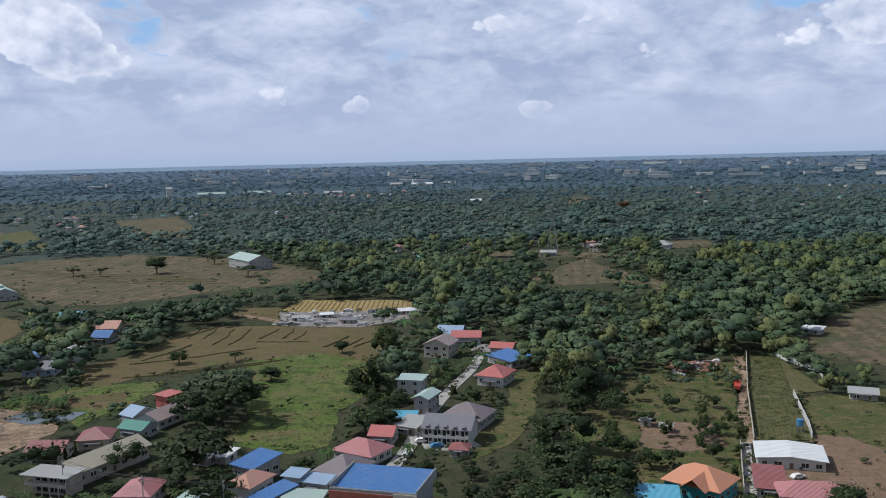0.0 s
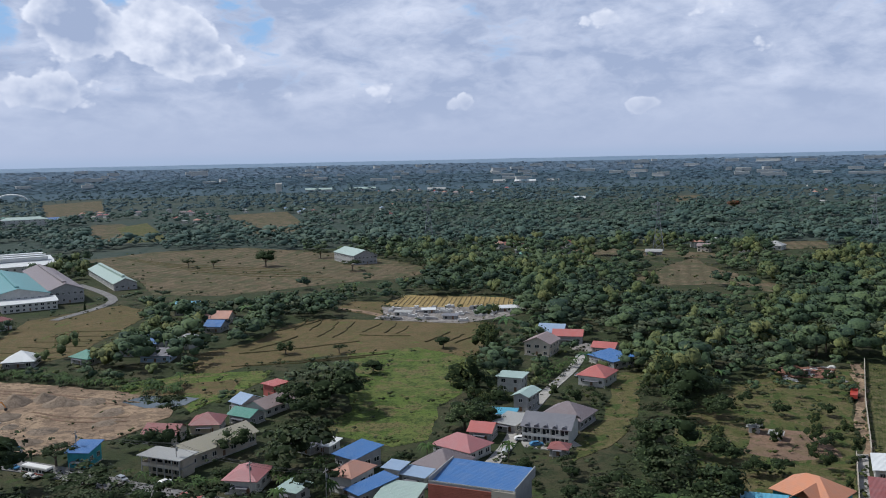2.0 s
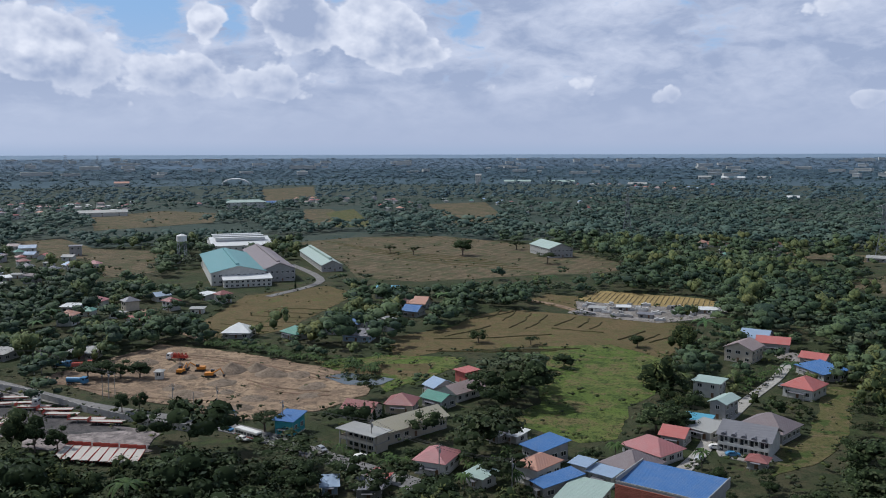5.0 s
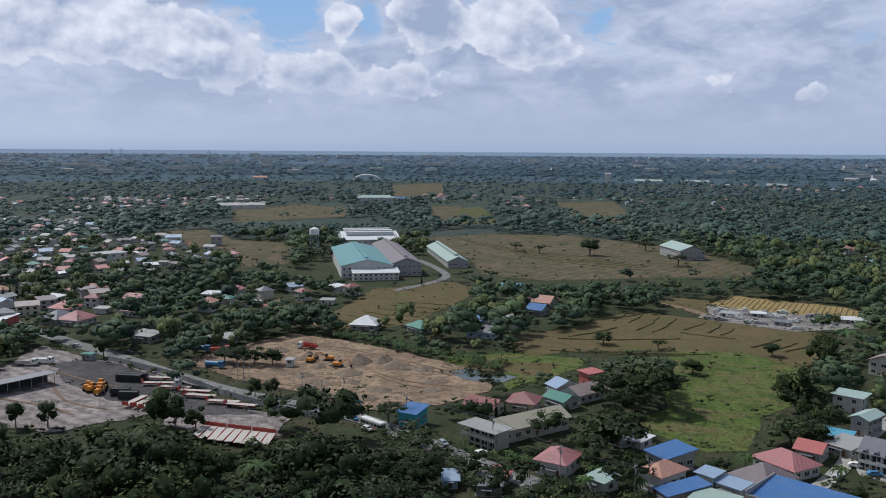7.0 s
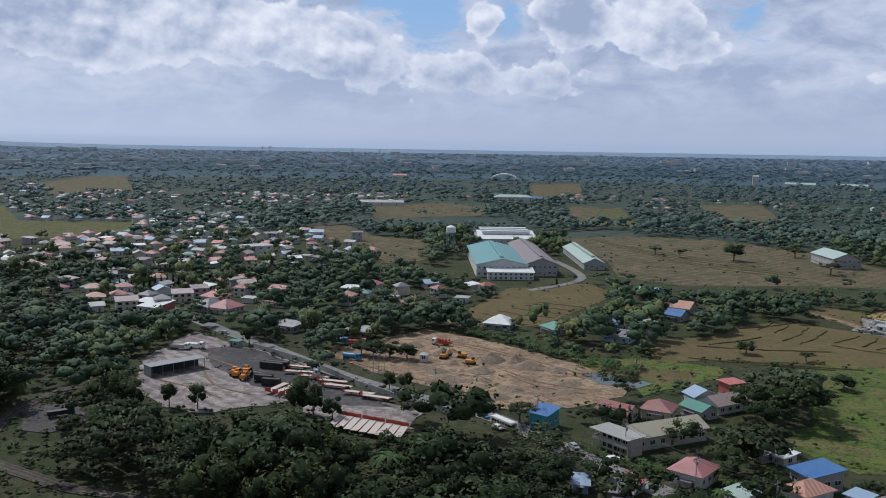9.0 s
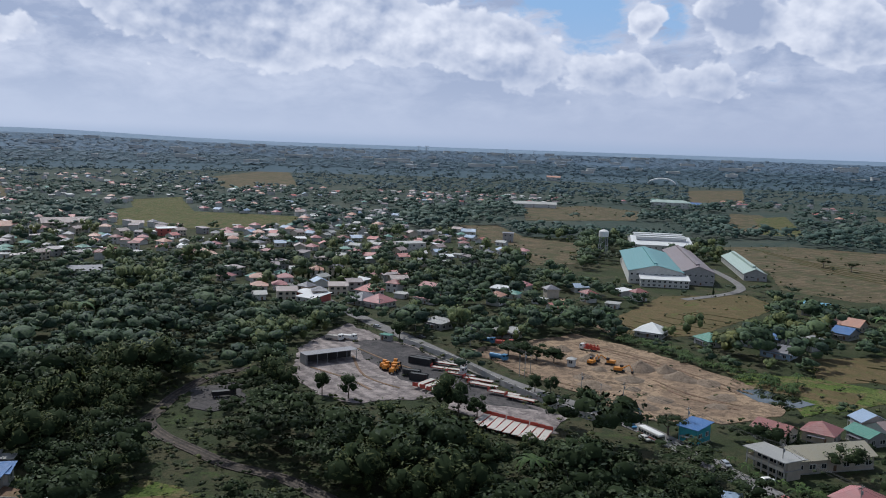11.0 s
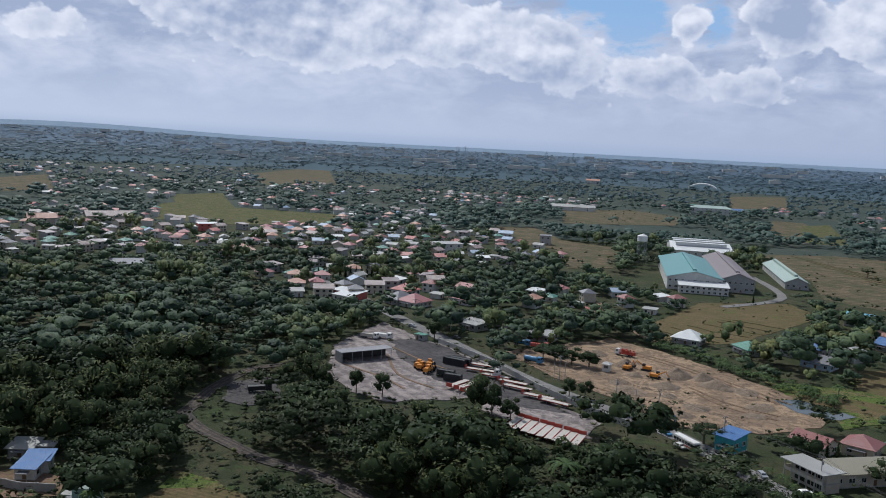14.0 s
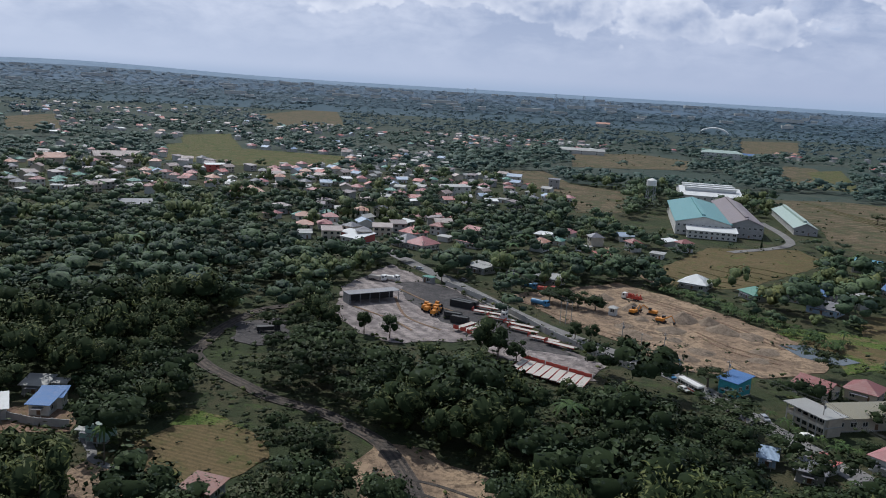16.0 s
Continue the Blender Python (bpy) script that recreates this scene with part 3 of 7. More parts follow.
FIELDS = []
M_PLOT = earth("plantation_soil", (0.125, 0.115, 0.05), (0.105, 0.105, 0.042), (0.16, 0.13, 0.07), 1.0, 0.06, clump=0.5, rows=(0.32, 18))
for name, poly, mat, label in [
    ("field", BIGFIELD, M_STUBBLE, "wide brown stubble field with scattered shrubs"),
    ("field", FIELD_MID, M_STUBBLE, "dry brown field between woods"),
    ("field", FIELD_RIGHT, M_STUBBLE, "large pale dry field"),
    ("field", PADDY, M_PADDY, "brown dry rice paddies with low earth banks"),
    ("field", MEADOW, M_MEADOW, "bright green overgrown meadow"),
    ("field", GOLD, M_GOLD, "golden stubble field with straw lines"),
    ("field", WEDGE, M_PADDY, "small dry paddy beside the track"),
    ("field", PADDYS, M_PADDY, "terraced brown paddies with green edges"),
    ("field", CLEAR, M_STUBBLE, "dry clearing in the woods"),
    ("field", CLEAR2, M_STUBBLE, "narrow dry clearing below the pylons"),
    ("field", SCRUB_RIGHT, M_DRYGRASS, "rough dry grass and bare soil"),
    ("field", ORCHARD, M_DRYGRASS, "dry grass under scattered orchard trees"),
    ("field", SOIL_R, M_SOIL, "bare reddish-brown soil with dry weeds"),
    ("field", ORCH_SOIL, M_SOIL, "patch of bare soil under the orchard"),
    ("field", LGREEN, M_DRYGRASS, "rough grassy slope beside the path"),
    ("field", BARE_L, M_SOIL, "bare walled compound ground"),
    ("field", GRASSTIP, M_MEADOW, "small green grass patch at the edge of the earthworks"),
    ("field", GRASSTRIP, M_DRYGRASS, "strip of dry olive grass between tree rows"),
    ("field", GREENBY, M_MEADOW, "green grass bank beside the pond"),
    ("field", BROWNBY, M_PADDY, "brown bare plot beside the pond"),
    ("field", FIELD_L, M_PADDY, "small brown field in a clearing"),
    ("field", GREEN_L, M_MEADOW, "bright green grass at the edge of a clearing"),
    ("field", BROWN_L, M_DIRT, "small bare reddish plot"),
    ("field", FTOWN1, M_DRYGRASS, "green sports field in the town"),
    ("field", F2, M_STUBBLE, "dry brown and yellow fields beside the town"),
    ("field", F3, M_STUBBLE, "wide brown field below the school"),
    ("field", F4, M_STUBBLE, "far pale field behind the town"),
    ("field", F5, M_STUBBLE, "far green-brown field behind the town"),
    ("field", [(-699, 1250), (-658, 1270), (-451, 977), (-496, 954), (-547, 976)], M_STUBBLE, "far tan field between tree belts"),
    ("field", [(258, 1916), (335, 1965), (294, 1697), (247, 1673)], M_STUBBLE, "small far clearing in the woods"),
    ("field", [(220, 894), (280, 911), (264, 838), (218, 827)], M_STUBBLE, "small dry clearing beside a house in the woods"),
    ("field", [(-1207, 1939), (-1172, 2153), (-870, 1612), (-817, 1331)], M_STUBBLE, "far pale field behind the school"),
    ("field", [(-628, 1191), (-627, 1289), (-447, 977), (-488, 955)], M_DRYGRASS, "far green-brown field beside the tree belts"),
    ("field", [(-1218, 500), (-1255, 597), (-968, 468), (-975, 407)], M_DRYGRASS, "olive field in the midst of the town"),
]:
    parcel(name, poly, mat, label)
    FIELDS.append(poly)
for name, poly, mat, label, cat in [
    ("rubble_yard", SITE_GREY, M_RUBBLE, "grey rubble and block yard beside the paddies", "yard"),
    ("earthworks", DIRT, M_DIRT, "bare sandy earthworks with spoil heaps and ruts", "earthworks"),
    ("truck_yard", YARD, M_YARD, "pale dusty truck yard with wheel marks", "yard"),
    ("cinder_ground", COAL, M_COAL, "dark cinder ground in the truck yard", "yard"),
    ("plantation", PLANT, M_PLOT, "fenced plot with rows of young plants", "plantation"),
    ("dirt_lot", DIRTLOT, M_DIRT, "bare sandy lot with wheel tracks", "lot"),
    ("cinder_lot", DARKLOT, M_COAL, "dark cinder lot in the bend of the track", "lot"),
    ("dirt_strip", DIRTPATH, M_DIRT, "reddish dirt strip along the plantation wall", "path"),
    ("house_pad", FRONT_PAD, M_PALE, "pale forecourt before the row house", "forecourt"),
    ("house_pad", WHITE_PAD, M_SOIL, "worn ground before the white hall", "forecourt"),
    ("concrete_lane", LANE, M_PALE, "pale concrete lane beside the white hall", "lane"),
]:
    parcel(name, poly, mat, label, cat, 3.2 if mat in (M_COAL, M_DIRT, M_YARD) else 0.4)
    FIELDS.append(poly)
M_WATER, _k, _s = material("pond_water")
_s.inputs["Base Color"].default_value, _s.inputs["Roughness"].default_value = (0.035, 0.05, 0.045, 1), 0.08
bumped(_k, _s, _k.noise(place(_k), 0.8, 3, 0.5), 0.1, 0.05)
parcel("pond", POND, M_WATER, "still grey-green pond", "water", 1.2)
FIELDS.append(POND)
LINES = []
for name, line, width, mat, label in [
    ("road", ROAD + ROAD2[3:], 8.0, M_ASPHALT, "pale worn two-lane road"),
    ("lane", VLANE, 4.5, M_PALE, "pale concrete lane between the houses"),
    ("track", TRACK, 4.8, M_TRACK, "curving dirt haul track"),
    ("path", PATH_L, 2.2, M_ASPHALT, "narrow pale footpath"),
    ("path", PATH_F, 3.5, M_DIRT, "pale dirt path between fields"),
    ("factory_road", FACROAD, 6.0, M_ASPHALT, "pale concrete drive of the factory"),
    ("path", [(-130, 512), (-110, 500), (-92, 482)], 5.0, M_DIRT, "pale dirt road to the rubble yard"),
]:
    ob, fine = ribbon(name, line, width, mat, label, name)
    LINES.append((fine, width))

# wheel ruts
def shifted(line, off):
    out = []
    for i, (x, y) in enumerate(line):
        (x0, y0), (x1, y1) = line[max(i - 1, 0)], line[min(i + 1, len(line) - 1)]
        L = math.hypot(x1 - x0, y1 - y0)
        out.append((x - (y1 - y0) / L * off, y + (x1 - x0) / L * off))
    return out


for off in (-1.5, .3, 1.7):
    ribbon("wheel_rut", shifted(TRACK, off), .7, M_RUT, "dark wheel rut in the haul track", "rut")
for line in ([(-150, 112), (-142, 118), (-131, 122)], [(-147, 108), (-139, 113), (-128, 117)], [(-155, 112), (-149, 106), (-140, 104)], [(-262, 262), (-235, 258), (-205, 256), (-180, 262)],
             [(-250, 318), (-222, 318), (-190, 312), (-155, 304)], [(-250, 314), (-222, 314), (-190, 309), (-158, 300)], [(-190, 290), (-170, 284), (-150, 286)], [(-186, 286), (-168, 279), (-148, 281)],
             [(-290, 215), (-262, 200), (-240, 200)], [(-300, 225), (-275, 222), (-255, 222)], [(-285, 190), (-262, 192), (-245, 190)]):
    ribbon("wheel_rut", line, 1.1, M_RUT if line[0][0] > -160 else M_SOIL, "worn wheel rut on bare ground", "rut")

# ---- houses ----
ROOF_RISE = {"hip": 0.30, "gable": 0.26, "gable_y": 0.24, "shed": 0.12, "flat": 0.03, "parapet": 0.07, "cross": 0.36, "low_y": 0.05}


def roof_mesh(kind, w, d, h, over=0.8):
    """Sheets with thickness; x runs along the front."""
    bm = bmesh.new()
    a, b = w / 2 + over, d / 2 + over
    t = 0.14

    def sheet(pts):
        top = [bm.verts.new(p) for p in pts]
        low = [bm.verts.new((p[0], p[1], p[2] - t)) for p in pts]
        bm.faces.new(top)
        bm.faces.new(low[::-1])
        n = len(pts)
        for i in range(n):
            bm.faces.new((top[i], low[i], low[(i + 1) % n], top[(i + 1) % n]))

    if kind == "gable":
        r = min(ROOF_RISE[kind] * d, 4.5)
        sheet([(-a, -b, h), (a, -b, h), (a, 0, h + r), (-a, 0, h + r)])
        sheet([(-a, 0, h + r), (a, 0, h + r), (a, b, h), (-a, b, h)])
    elif kind in ("gable_y", "low_y"):
        r = min(ROOF_RISE[kind] * w, 4.5)
        sheet([(-a, -b, h), (0, -b, h + r), (0, b, h + r), (-a, b, h)])
        sheet([(0, -b, h + r), (a, -b, h), (a, b, h), (0, b, h + r)])
    elif kind in ("hip", "cross"):
        m = min(w, d)
        r = min(ROOF_RISE[kind] * m, 4.0)
        if w >= d:
            e = (w - d) / 2 + 0.15
            p, q = (-e, 0, h + r), (e, 0, h + r)
        else:
            e = (d - w) / 2 + 0.15
            p, q = (0, -e, h + r), (0, e, h + r)
        c = [(-a, -b, h), (a, -b, h), (a, b, h), (-a, b, h)]
        if w >= d:
            sheet([c[0], c[1], q, p]), sheet([c[2], c[3], p, q]), sheet([c[1], c[2], q]), sheet([c[3], c[0], p])
        else:
            sheet([c[1], c[2], q, p]), sheet([c[3], c[0], p, q]), sheet([c[0], c[1], p]), sheet([c[2], c[3], q])
        if kind == "cross":
            s = w * 0.24
            sheet([(0.12 * w - s, -b - 2.5, h + .05), (0.12 * w, -b - 2.5, h + s * .8), (0.12 * w, 0, h + s * .8), (0.12 * w - s, 0, h + .05)])
            sheet([(0.12 * w, -b - 2.5, h + s * .8), (0.12 * w + s, -b - 2.5, h + .05), (0.12 * w + s, 0, h + .05), (0.12 * w, 0, h + s * .8)])
    else:
        r = ROOF_RISE[kind] * d
        sheet([(-a, -b, h), (a, -b, h), (a, b, h + r), (-a, b, h + r)])
    return bm


def wall_mesh(kind, w, d, h):
    bm = bmesh.new()
    a, b = w / 2, d / 2
    add_box(bm, -a, a, -b, b, -0.4, h - 0.16)
    up = []
    if kind == "gable":
        r = min(ROOF_RISE[kind] * d, 4.5) - 0.25
        up = [[(s * (a - .02), -b, h - .2), (s * (a - .02), b, h - .2), (s * (a - .02), 0, h + r)] for s in (-1, 1)]
    elif kind in ("gable_y", "low_y"):
        r = min(ROOF_RISE[kind] * w, 4.5) - 0.25
        up = [[(-a, s * (b - .02), h - .2), (a, s * (b - .02), h - .2), (0, s * (b - .02), h + r)] for s in (-1, 1)]
    elif kind in ("shed", "parapet", "flat"):
        r = ROOF_RISE[kind] * d - 0.2
        up = [[(s * (a - .02), -b, h - .2), (s * (a - .02), b, h - .2), (s * (a - .02), b, h + r)] for s in (-1, 1)]
        up.append([(-a, b - .02, h - .2), (a, b - .02, h - .2), (a, b - .02, h + r), (-a, b - .02, h + r)])
    for poly in up:
        mid = Vector((0, 0, 0))
        n = (Vector(poly[1]) - Vector(poly[0])).cross(Vector(poly[2]) - Vector(poly[0])).normalized() * 0.2
        if n.dot(Vector(poly[0])) > 0:
            n = -n
        f = [bm.verts.new(p) for p in poly]
        g = [bm.verts.new(Vector(p) + n) for p in poly]
        bm.faces.new(f), bm.faces.new(g[::-1])
        for i in range(len(f)):
            j = (i + 1) % len(f)
            bm.faces.new((f[i], f[j], g[j], g[i]))
    if kind == "parapet":
        for r in ((-a - .8, -a - .55, -b - .8, b + .8), (a + .55, a + .8, -b - .8, b + .8), (-a - .8, a + .8, -b - .8, -b - .62)):
            add_box(bm, *r, h - 1.2, h + ROOF_RISE[kind] * d * (0.25 if r[3] < 0 else 0.9) + .5)
    return bm


WINDOW_FRAME = boxes((-.9, -.78, -.1, .04, -.75, .75), (.78, .9, -.1, .04, -.75, .75), (-.78, .78, -.1, .04, .63, .75),
                     (-.78, .78, -.16, .04, -.75, -.63), (-.05, .05, -.08, .03, -.63, .63))
WINDOW_PANE = boxes((-.78, .78, -.02, .03, -.63, .63))
DOOR_BOARD = boxes((-.5, .5, -.06, .04, 0, 2.05))


def shared(bm, name, mat):
    me = bpy.data.meshes.new(name)
    bm.to_mesh(me)
    me.materials.append(mat)
    return me


ME_FRAME, ME_PANE, ME_DOOR = shared(WINDOW_FRAME, "window", M_FRAME), shared(WINDOW_PANE, "pane", M_GLASS), shared(DOOR_BOARD, "door", M_DOOR)
ME_DARK = shared(boxes((-.8, .8, -.06, .04, -.65, .65)), "window", M_GLASS)


def add_opening(thing, mesh, name, x, y, z, turn, child=None, sx=1.0):
    ob = new(name, mesh)
    ob.parent = thing
    ob.matrix_basis = pose(x, y, z, 0, 0, turn) @ Matrix.Diagonal((sx, 1, 1, 1))
    if child:
        p = new("pane", child)
        p.parent = ob
    return ob


def house(x, y, turn, w, d, h, kind, roof, wall, label, category="house", detail=2, rng=random.Random(5)):
    thing = new("house")
    part("wall", wall_mesh(kind, w, d, h), WALLS[wall], thing)
    part("roof", roof_mesh(kind, w, d, h), ROOFS[roof], thing, ROOF_WORDS.get(roof, ""))
    if detail:
        storeys = 3 if h > 10 else 2 if h >= 5.5 else 1
        for s in range(storeys):
            zc = (h - 0.3) * (s + 0.55) / storeys
            for side, length, off, a in ((0, w, d / 2, 0), (1, d, w / 2, 90), (3, d, w / 2, -90))[:3 if detail == 2 else 1]:
                n = min(max(1, int(length / 3.4)), 9 if detail == 2 else 3)
                for i in range(n):
                    u = (i + 0.5) / n * length - length / 2
                    X, Y = (u, -off) if side == 0 else ((off, u) if side == 1 else (-off, -u))
                    if side == 0 and s == 0 and i == n // 2:
                        add_opening(thing, ME_DOOR, "door", X, Y, 0, a)
                    else:
                        add_opening(thing, ME_FRAME if detail == 2 else ME_DARK, "window", X, Y, zc, a, ME_PANE if detail == 2 else None, rng.choice((0.8, 1.0, 1.25)))
    if detail == 2:
        part("footing", boxes((-w / 2 - .15, w / 2 + .15, -d / 2 - .15, d / 2 + .15, -.4, .35)), M_CONCRETE, thing)
        if kind in ("hip", "gable", "shed") and w < 20:
            part("porch_roof", boxes((-w * .28, w * .28, -d / 2 - 1.9, -d / 2, 2.35, 2.45)), ROOFS["greyroof"], thing)
            for u in (-w * .27, w * .27):
                part("porch_post", boxes((u - .07, u + .07, -d / 2 - 1.85, -d / 2 - 1.7, 0, 2.35)), M_CONCRETE, thing)
    thing.matrix_basis = pose(x, y, 0, 0, 0, turn)
    return tagged(thing, label, category)


ROOF_WORDS = {"blue": "deep blue metal roof", "pink": "faded pink metal roof", "red": "coral-red metal roof", "whiteroof": "bright white metal roof",
              "orange": "orange metal roof", "tan": "tan metal roof", "maroon": "dark red ribbed roof", "mint": "pale mint roof", "green": "green sheet roof"}


def row_house(x, y, turn, w, d, h, kind, roof, wall, label):
    """Two storeys in five bays with dark openings, balconies and small curved dormers."""
    t = new("row_house")
    part("wall", wall_mesh("gable", w, d, h), WALLS[wall], t)
    part("roof", roof_mesh("gable", w, d, h, .9), ROOFS[roof], t, "dark grey ribbed roof")
    bay = w / 5
    for i in range(5):
        c = -w / 2 + bay * (i + .5)
        for z, tall in ((.2, 2.2), (h / 2 + .1, 2.0)):
            part("opening", boxes((c - bay * .36, c - bay * .04, -d / 2 - .05, -d / 2 + .03, z, z + tall)), M_GLASS, t)
            part("window", boxes((c + bay * .06, c + bay * .36, -d / 2 - .05, -d / 2 + .03, z + .8, z + tall)), M_GLASS, t)
        part("party_wall", boxes((c - bay / 2 - .1, c - bay / 2 + .1, -d / 2 - 1.1, -d / 2, 0, h - .2)), WALLS[wall], t)
        part("dormer", tube((c, -d / 2 - .7, h + .25), (c, -d / 2 + 1.6, h + .55), .75, .5, 10), ROOFS[roof], t)
    part("balcony", boxes((-w / 2, w / 2, -d / 2 - 1.2, -d / 2, h / 2 - .2, h / 2 - .05), (-w / 2, w / 2, -d / 2 - 1.2, -d / 2 - 1.1, h / 2 - .05, h / 2 + .75)), WALLS[wall], t)
    t.matrix_basis = pose(x, y, 0, 0, 0, turn)
    tagged(t, label, "row house")


def clad_hall(x, y, turn, w, d, h, kind, roof, wall, label):
    """A big hall: blue roof within a parapet, front clad in red boards over dark shop openings."""
    t = new("hall")
    part("wall", wall_mesh("parapet", w, d, h), WALLS["grey"], t, "plain grey rendered wall")
    part("roof", roof_mesh("parapet", w, d, h, .5), ROOFS[roof], t, "deep blue metal roof")
    for i in range(9):
        z = h - 3.9 + i * .42
        part("cladding_board", boxes((-w / 2 - .8, w / 2 - 5.5, -d / 2 - 1.0, -d / 2 - .82, z, z + .36)), WALLS["brick"], t)
    part("sign_panel", boxes((w / 2 - 5.4, w / 2 + .8, -d / 2 - 1.05, -d / 2 - .82, h - 4.2, h + .3)), WALLS["beige"], t, "tan sign panel")
    part("emblem", boxes((w / 2 - 3.8, w / 2 - 1.6, -d / 2 - 1.1, -d / 2 - 1.05, h - 3.2, h - 1.2)), WALLS["brick"], t, "plain red emblem")
    for i in range(6):
        u = -w / 2 + .8 + i * (w - 2) / 6
        part("shop_opening", boxes((u, u + (w - 2) / 6 - .5, -d / 2 - .06, -d / 2 + .03, .1, 3.4)), M_GLASS, t)
    part("gutter", boxes((-w / 2 - .85, w / 2 + .85, -d / 2 - .84, -d / 2 - .6, h + .48, h + .6)), M_FRAME, t)
    t.matrix_basis = pose(x, y, 0, 0, 0, turn)
    tagged(t, label, "hall")


def gallery_house(x, y, turn, w, d, h, kind, roof, wall, label):
    """Two open storeys on columns under a thin flat roof."""
    t = new("open_building")
    part("roof", boxes((-w / 2 - .9, w / 2 + .9, -d / 2 - .9, d / 2 + .9, h - .15, h + .1)), ROOFS[roof], t, "pale grey flat roof")
    part("core", boxes((-w / 2 + 1.6, w / 2 - .3, -d / 2 + 1.8, d / 2 - .1, 0, h - .15)), WALLS[wall], t)
    part("upper_floor", boxes((-w / 2, w / 2, -d / 2, d / 2, h / 2 - .2, h / 2)), M_CONCRETE, t)
    part("parapet", boxes((-w / 2, w / 2, -d / 2, -d / 2 + .12, h / 2, h / 2 + .9), (-w / 2, -w / 2 + .12, -d / 2 + .12, d / 2, h / 2, h / 2 + .9)), WALLS[wall], t)
    for i in range(6):
        u = -w / 2 + .15 + i * (w - .3) / 5
        part("column", boxes((u - .15, u + .15, -d / 2 - .02, -d / 2 + .28, 0, h - .15)), M_CONCRETE, t)
    for i in range(5):
        u = -w / 2 + 2.6 + i * (w - 4) / 5
        for z in (.8, h / 2 + .8):
            part("window", boxes((u, u + 1.6, -d / 2 + 1.74, -d / 2 + 1.83, z, z + 1.3)), M_GLASS, t)
    t.matrix_basis = pose(x, y, 0, 0, 0, turn)
    tagged(t, label, "building")


CUSTOM = {"white two-storey row house with a grey roof": row_house, "large hall with a blue metal roof and orange-red cladding": clad_hall,
          "open two-storey building with a pale grey flat roof": gallery_house}
FOOT = []          # footprints: centre and radius
NEAR_HOUSES = [
    (0.6, 271.7, -15, 14.9, 12.1, 5.2, "gable", "greyroof", "white", "white two-storey row house with a grey roof"),
    (6.5, 288.0, -25, 14.2, 13.6, 3.6, "hip", "mauve", "grey", "long house with a brown-mauve roof"),
    (-8.0, 304.0, -22, 5.4, 10.5, 6.0, "gable_y", "mint", "grey", "grey house with a pale mint gable roof"),
    (-14.1, 329.8, -15, 9.6, 8.0, 6, "flat", "mint", "white", "white two-storey house with a flat mint roof"),
    (19.4, 341.3, -25, 10.9, 13.0, 4.2, "hip", "red", "white", "white house with a coral-red hip roof"),
    (27.2, 373.3, -56, 16.9, 11.0, 3.3, "shed", "blue", "grey", "house under bright blue sheet roofing"),
    (26.0, 394.2, -20, 10.0, 8.0, 3.3, "gable", "red", "grey", "low house with a coral-red roof"),
    (-3.0, 393.5, -20, 12.0, 13.0, 6, "gable_y", "pinkgrey", "beige", "beige two-storey house with a tall gable"),
    (9.6, 416.8, -6, 13.5, 9.6, 4.2, "gable", "red", "grey", "long low house with a coral-red roof"),
    (2.2, 426.8, -13, 12.1, 12.7, 4.2, "gable", "paleblue", "grey", "long low house with a pale blue roof"),
    (-125.5, 262.8, -3, 11.0, 9.0, 3.3, "gable", "maroon", "beige", "long house with a red-brown ribbed roof"),
    (-115.5, 274.1, 9, 9.5, 9.9, 3.3, "hip", "maroon", "beige", "house with a dark red hip roof"),
    (-104.9, 283.0, -23, 9.3, 7.5, 3.3, "gable", "green", "grey", "low house with a green sheet roof"),
    (-101.6, 297.0, -23, 10.0, 15.0, 3.3, "gable_y", "pinkgrey", "white", "long house with a patched pink and white roof"),
    (-110.6, 299.3, -35, 6.6, 9.4, 3.3, "gable", "paleblue", "white", "small house with a pale blue gable roof"),
    (-105.5, 316.9, -33, 6.5, 6.6, 5.2, "flat", "red", "red", "small red upper-storey house among trees"),
    (-83.5, 223.9, -3, 8.9, 11.1, 4.2, "hip", "pink", "white", "bungalow with a pink hip roof and dormer"),
    (-68.3, 217.1, -23, 6.0, 5.8, 3.3, "shed", "mint", "white", "small outbuilding with a mint sheet roof"),
    (-75.1, 254.9, -31, 7.7, 5.5, 2.6, "shed", "greyroof", "grey", "low shack with grey patched sheeting"),
    (-69.0, 255.9, -21, 5.1, 5.8, 2.6, "shed", "whiteroof", "white", "low shack with a bright white roof"),
    (-140.3, 238.9, 1, 6.4, 8.2, 5.2, "shed", "blue", "teal", "two-storey teal house with a deep blue roof"),
]
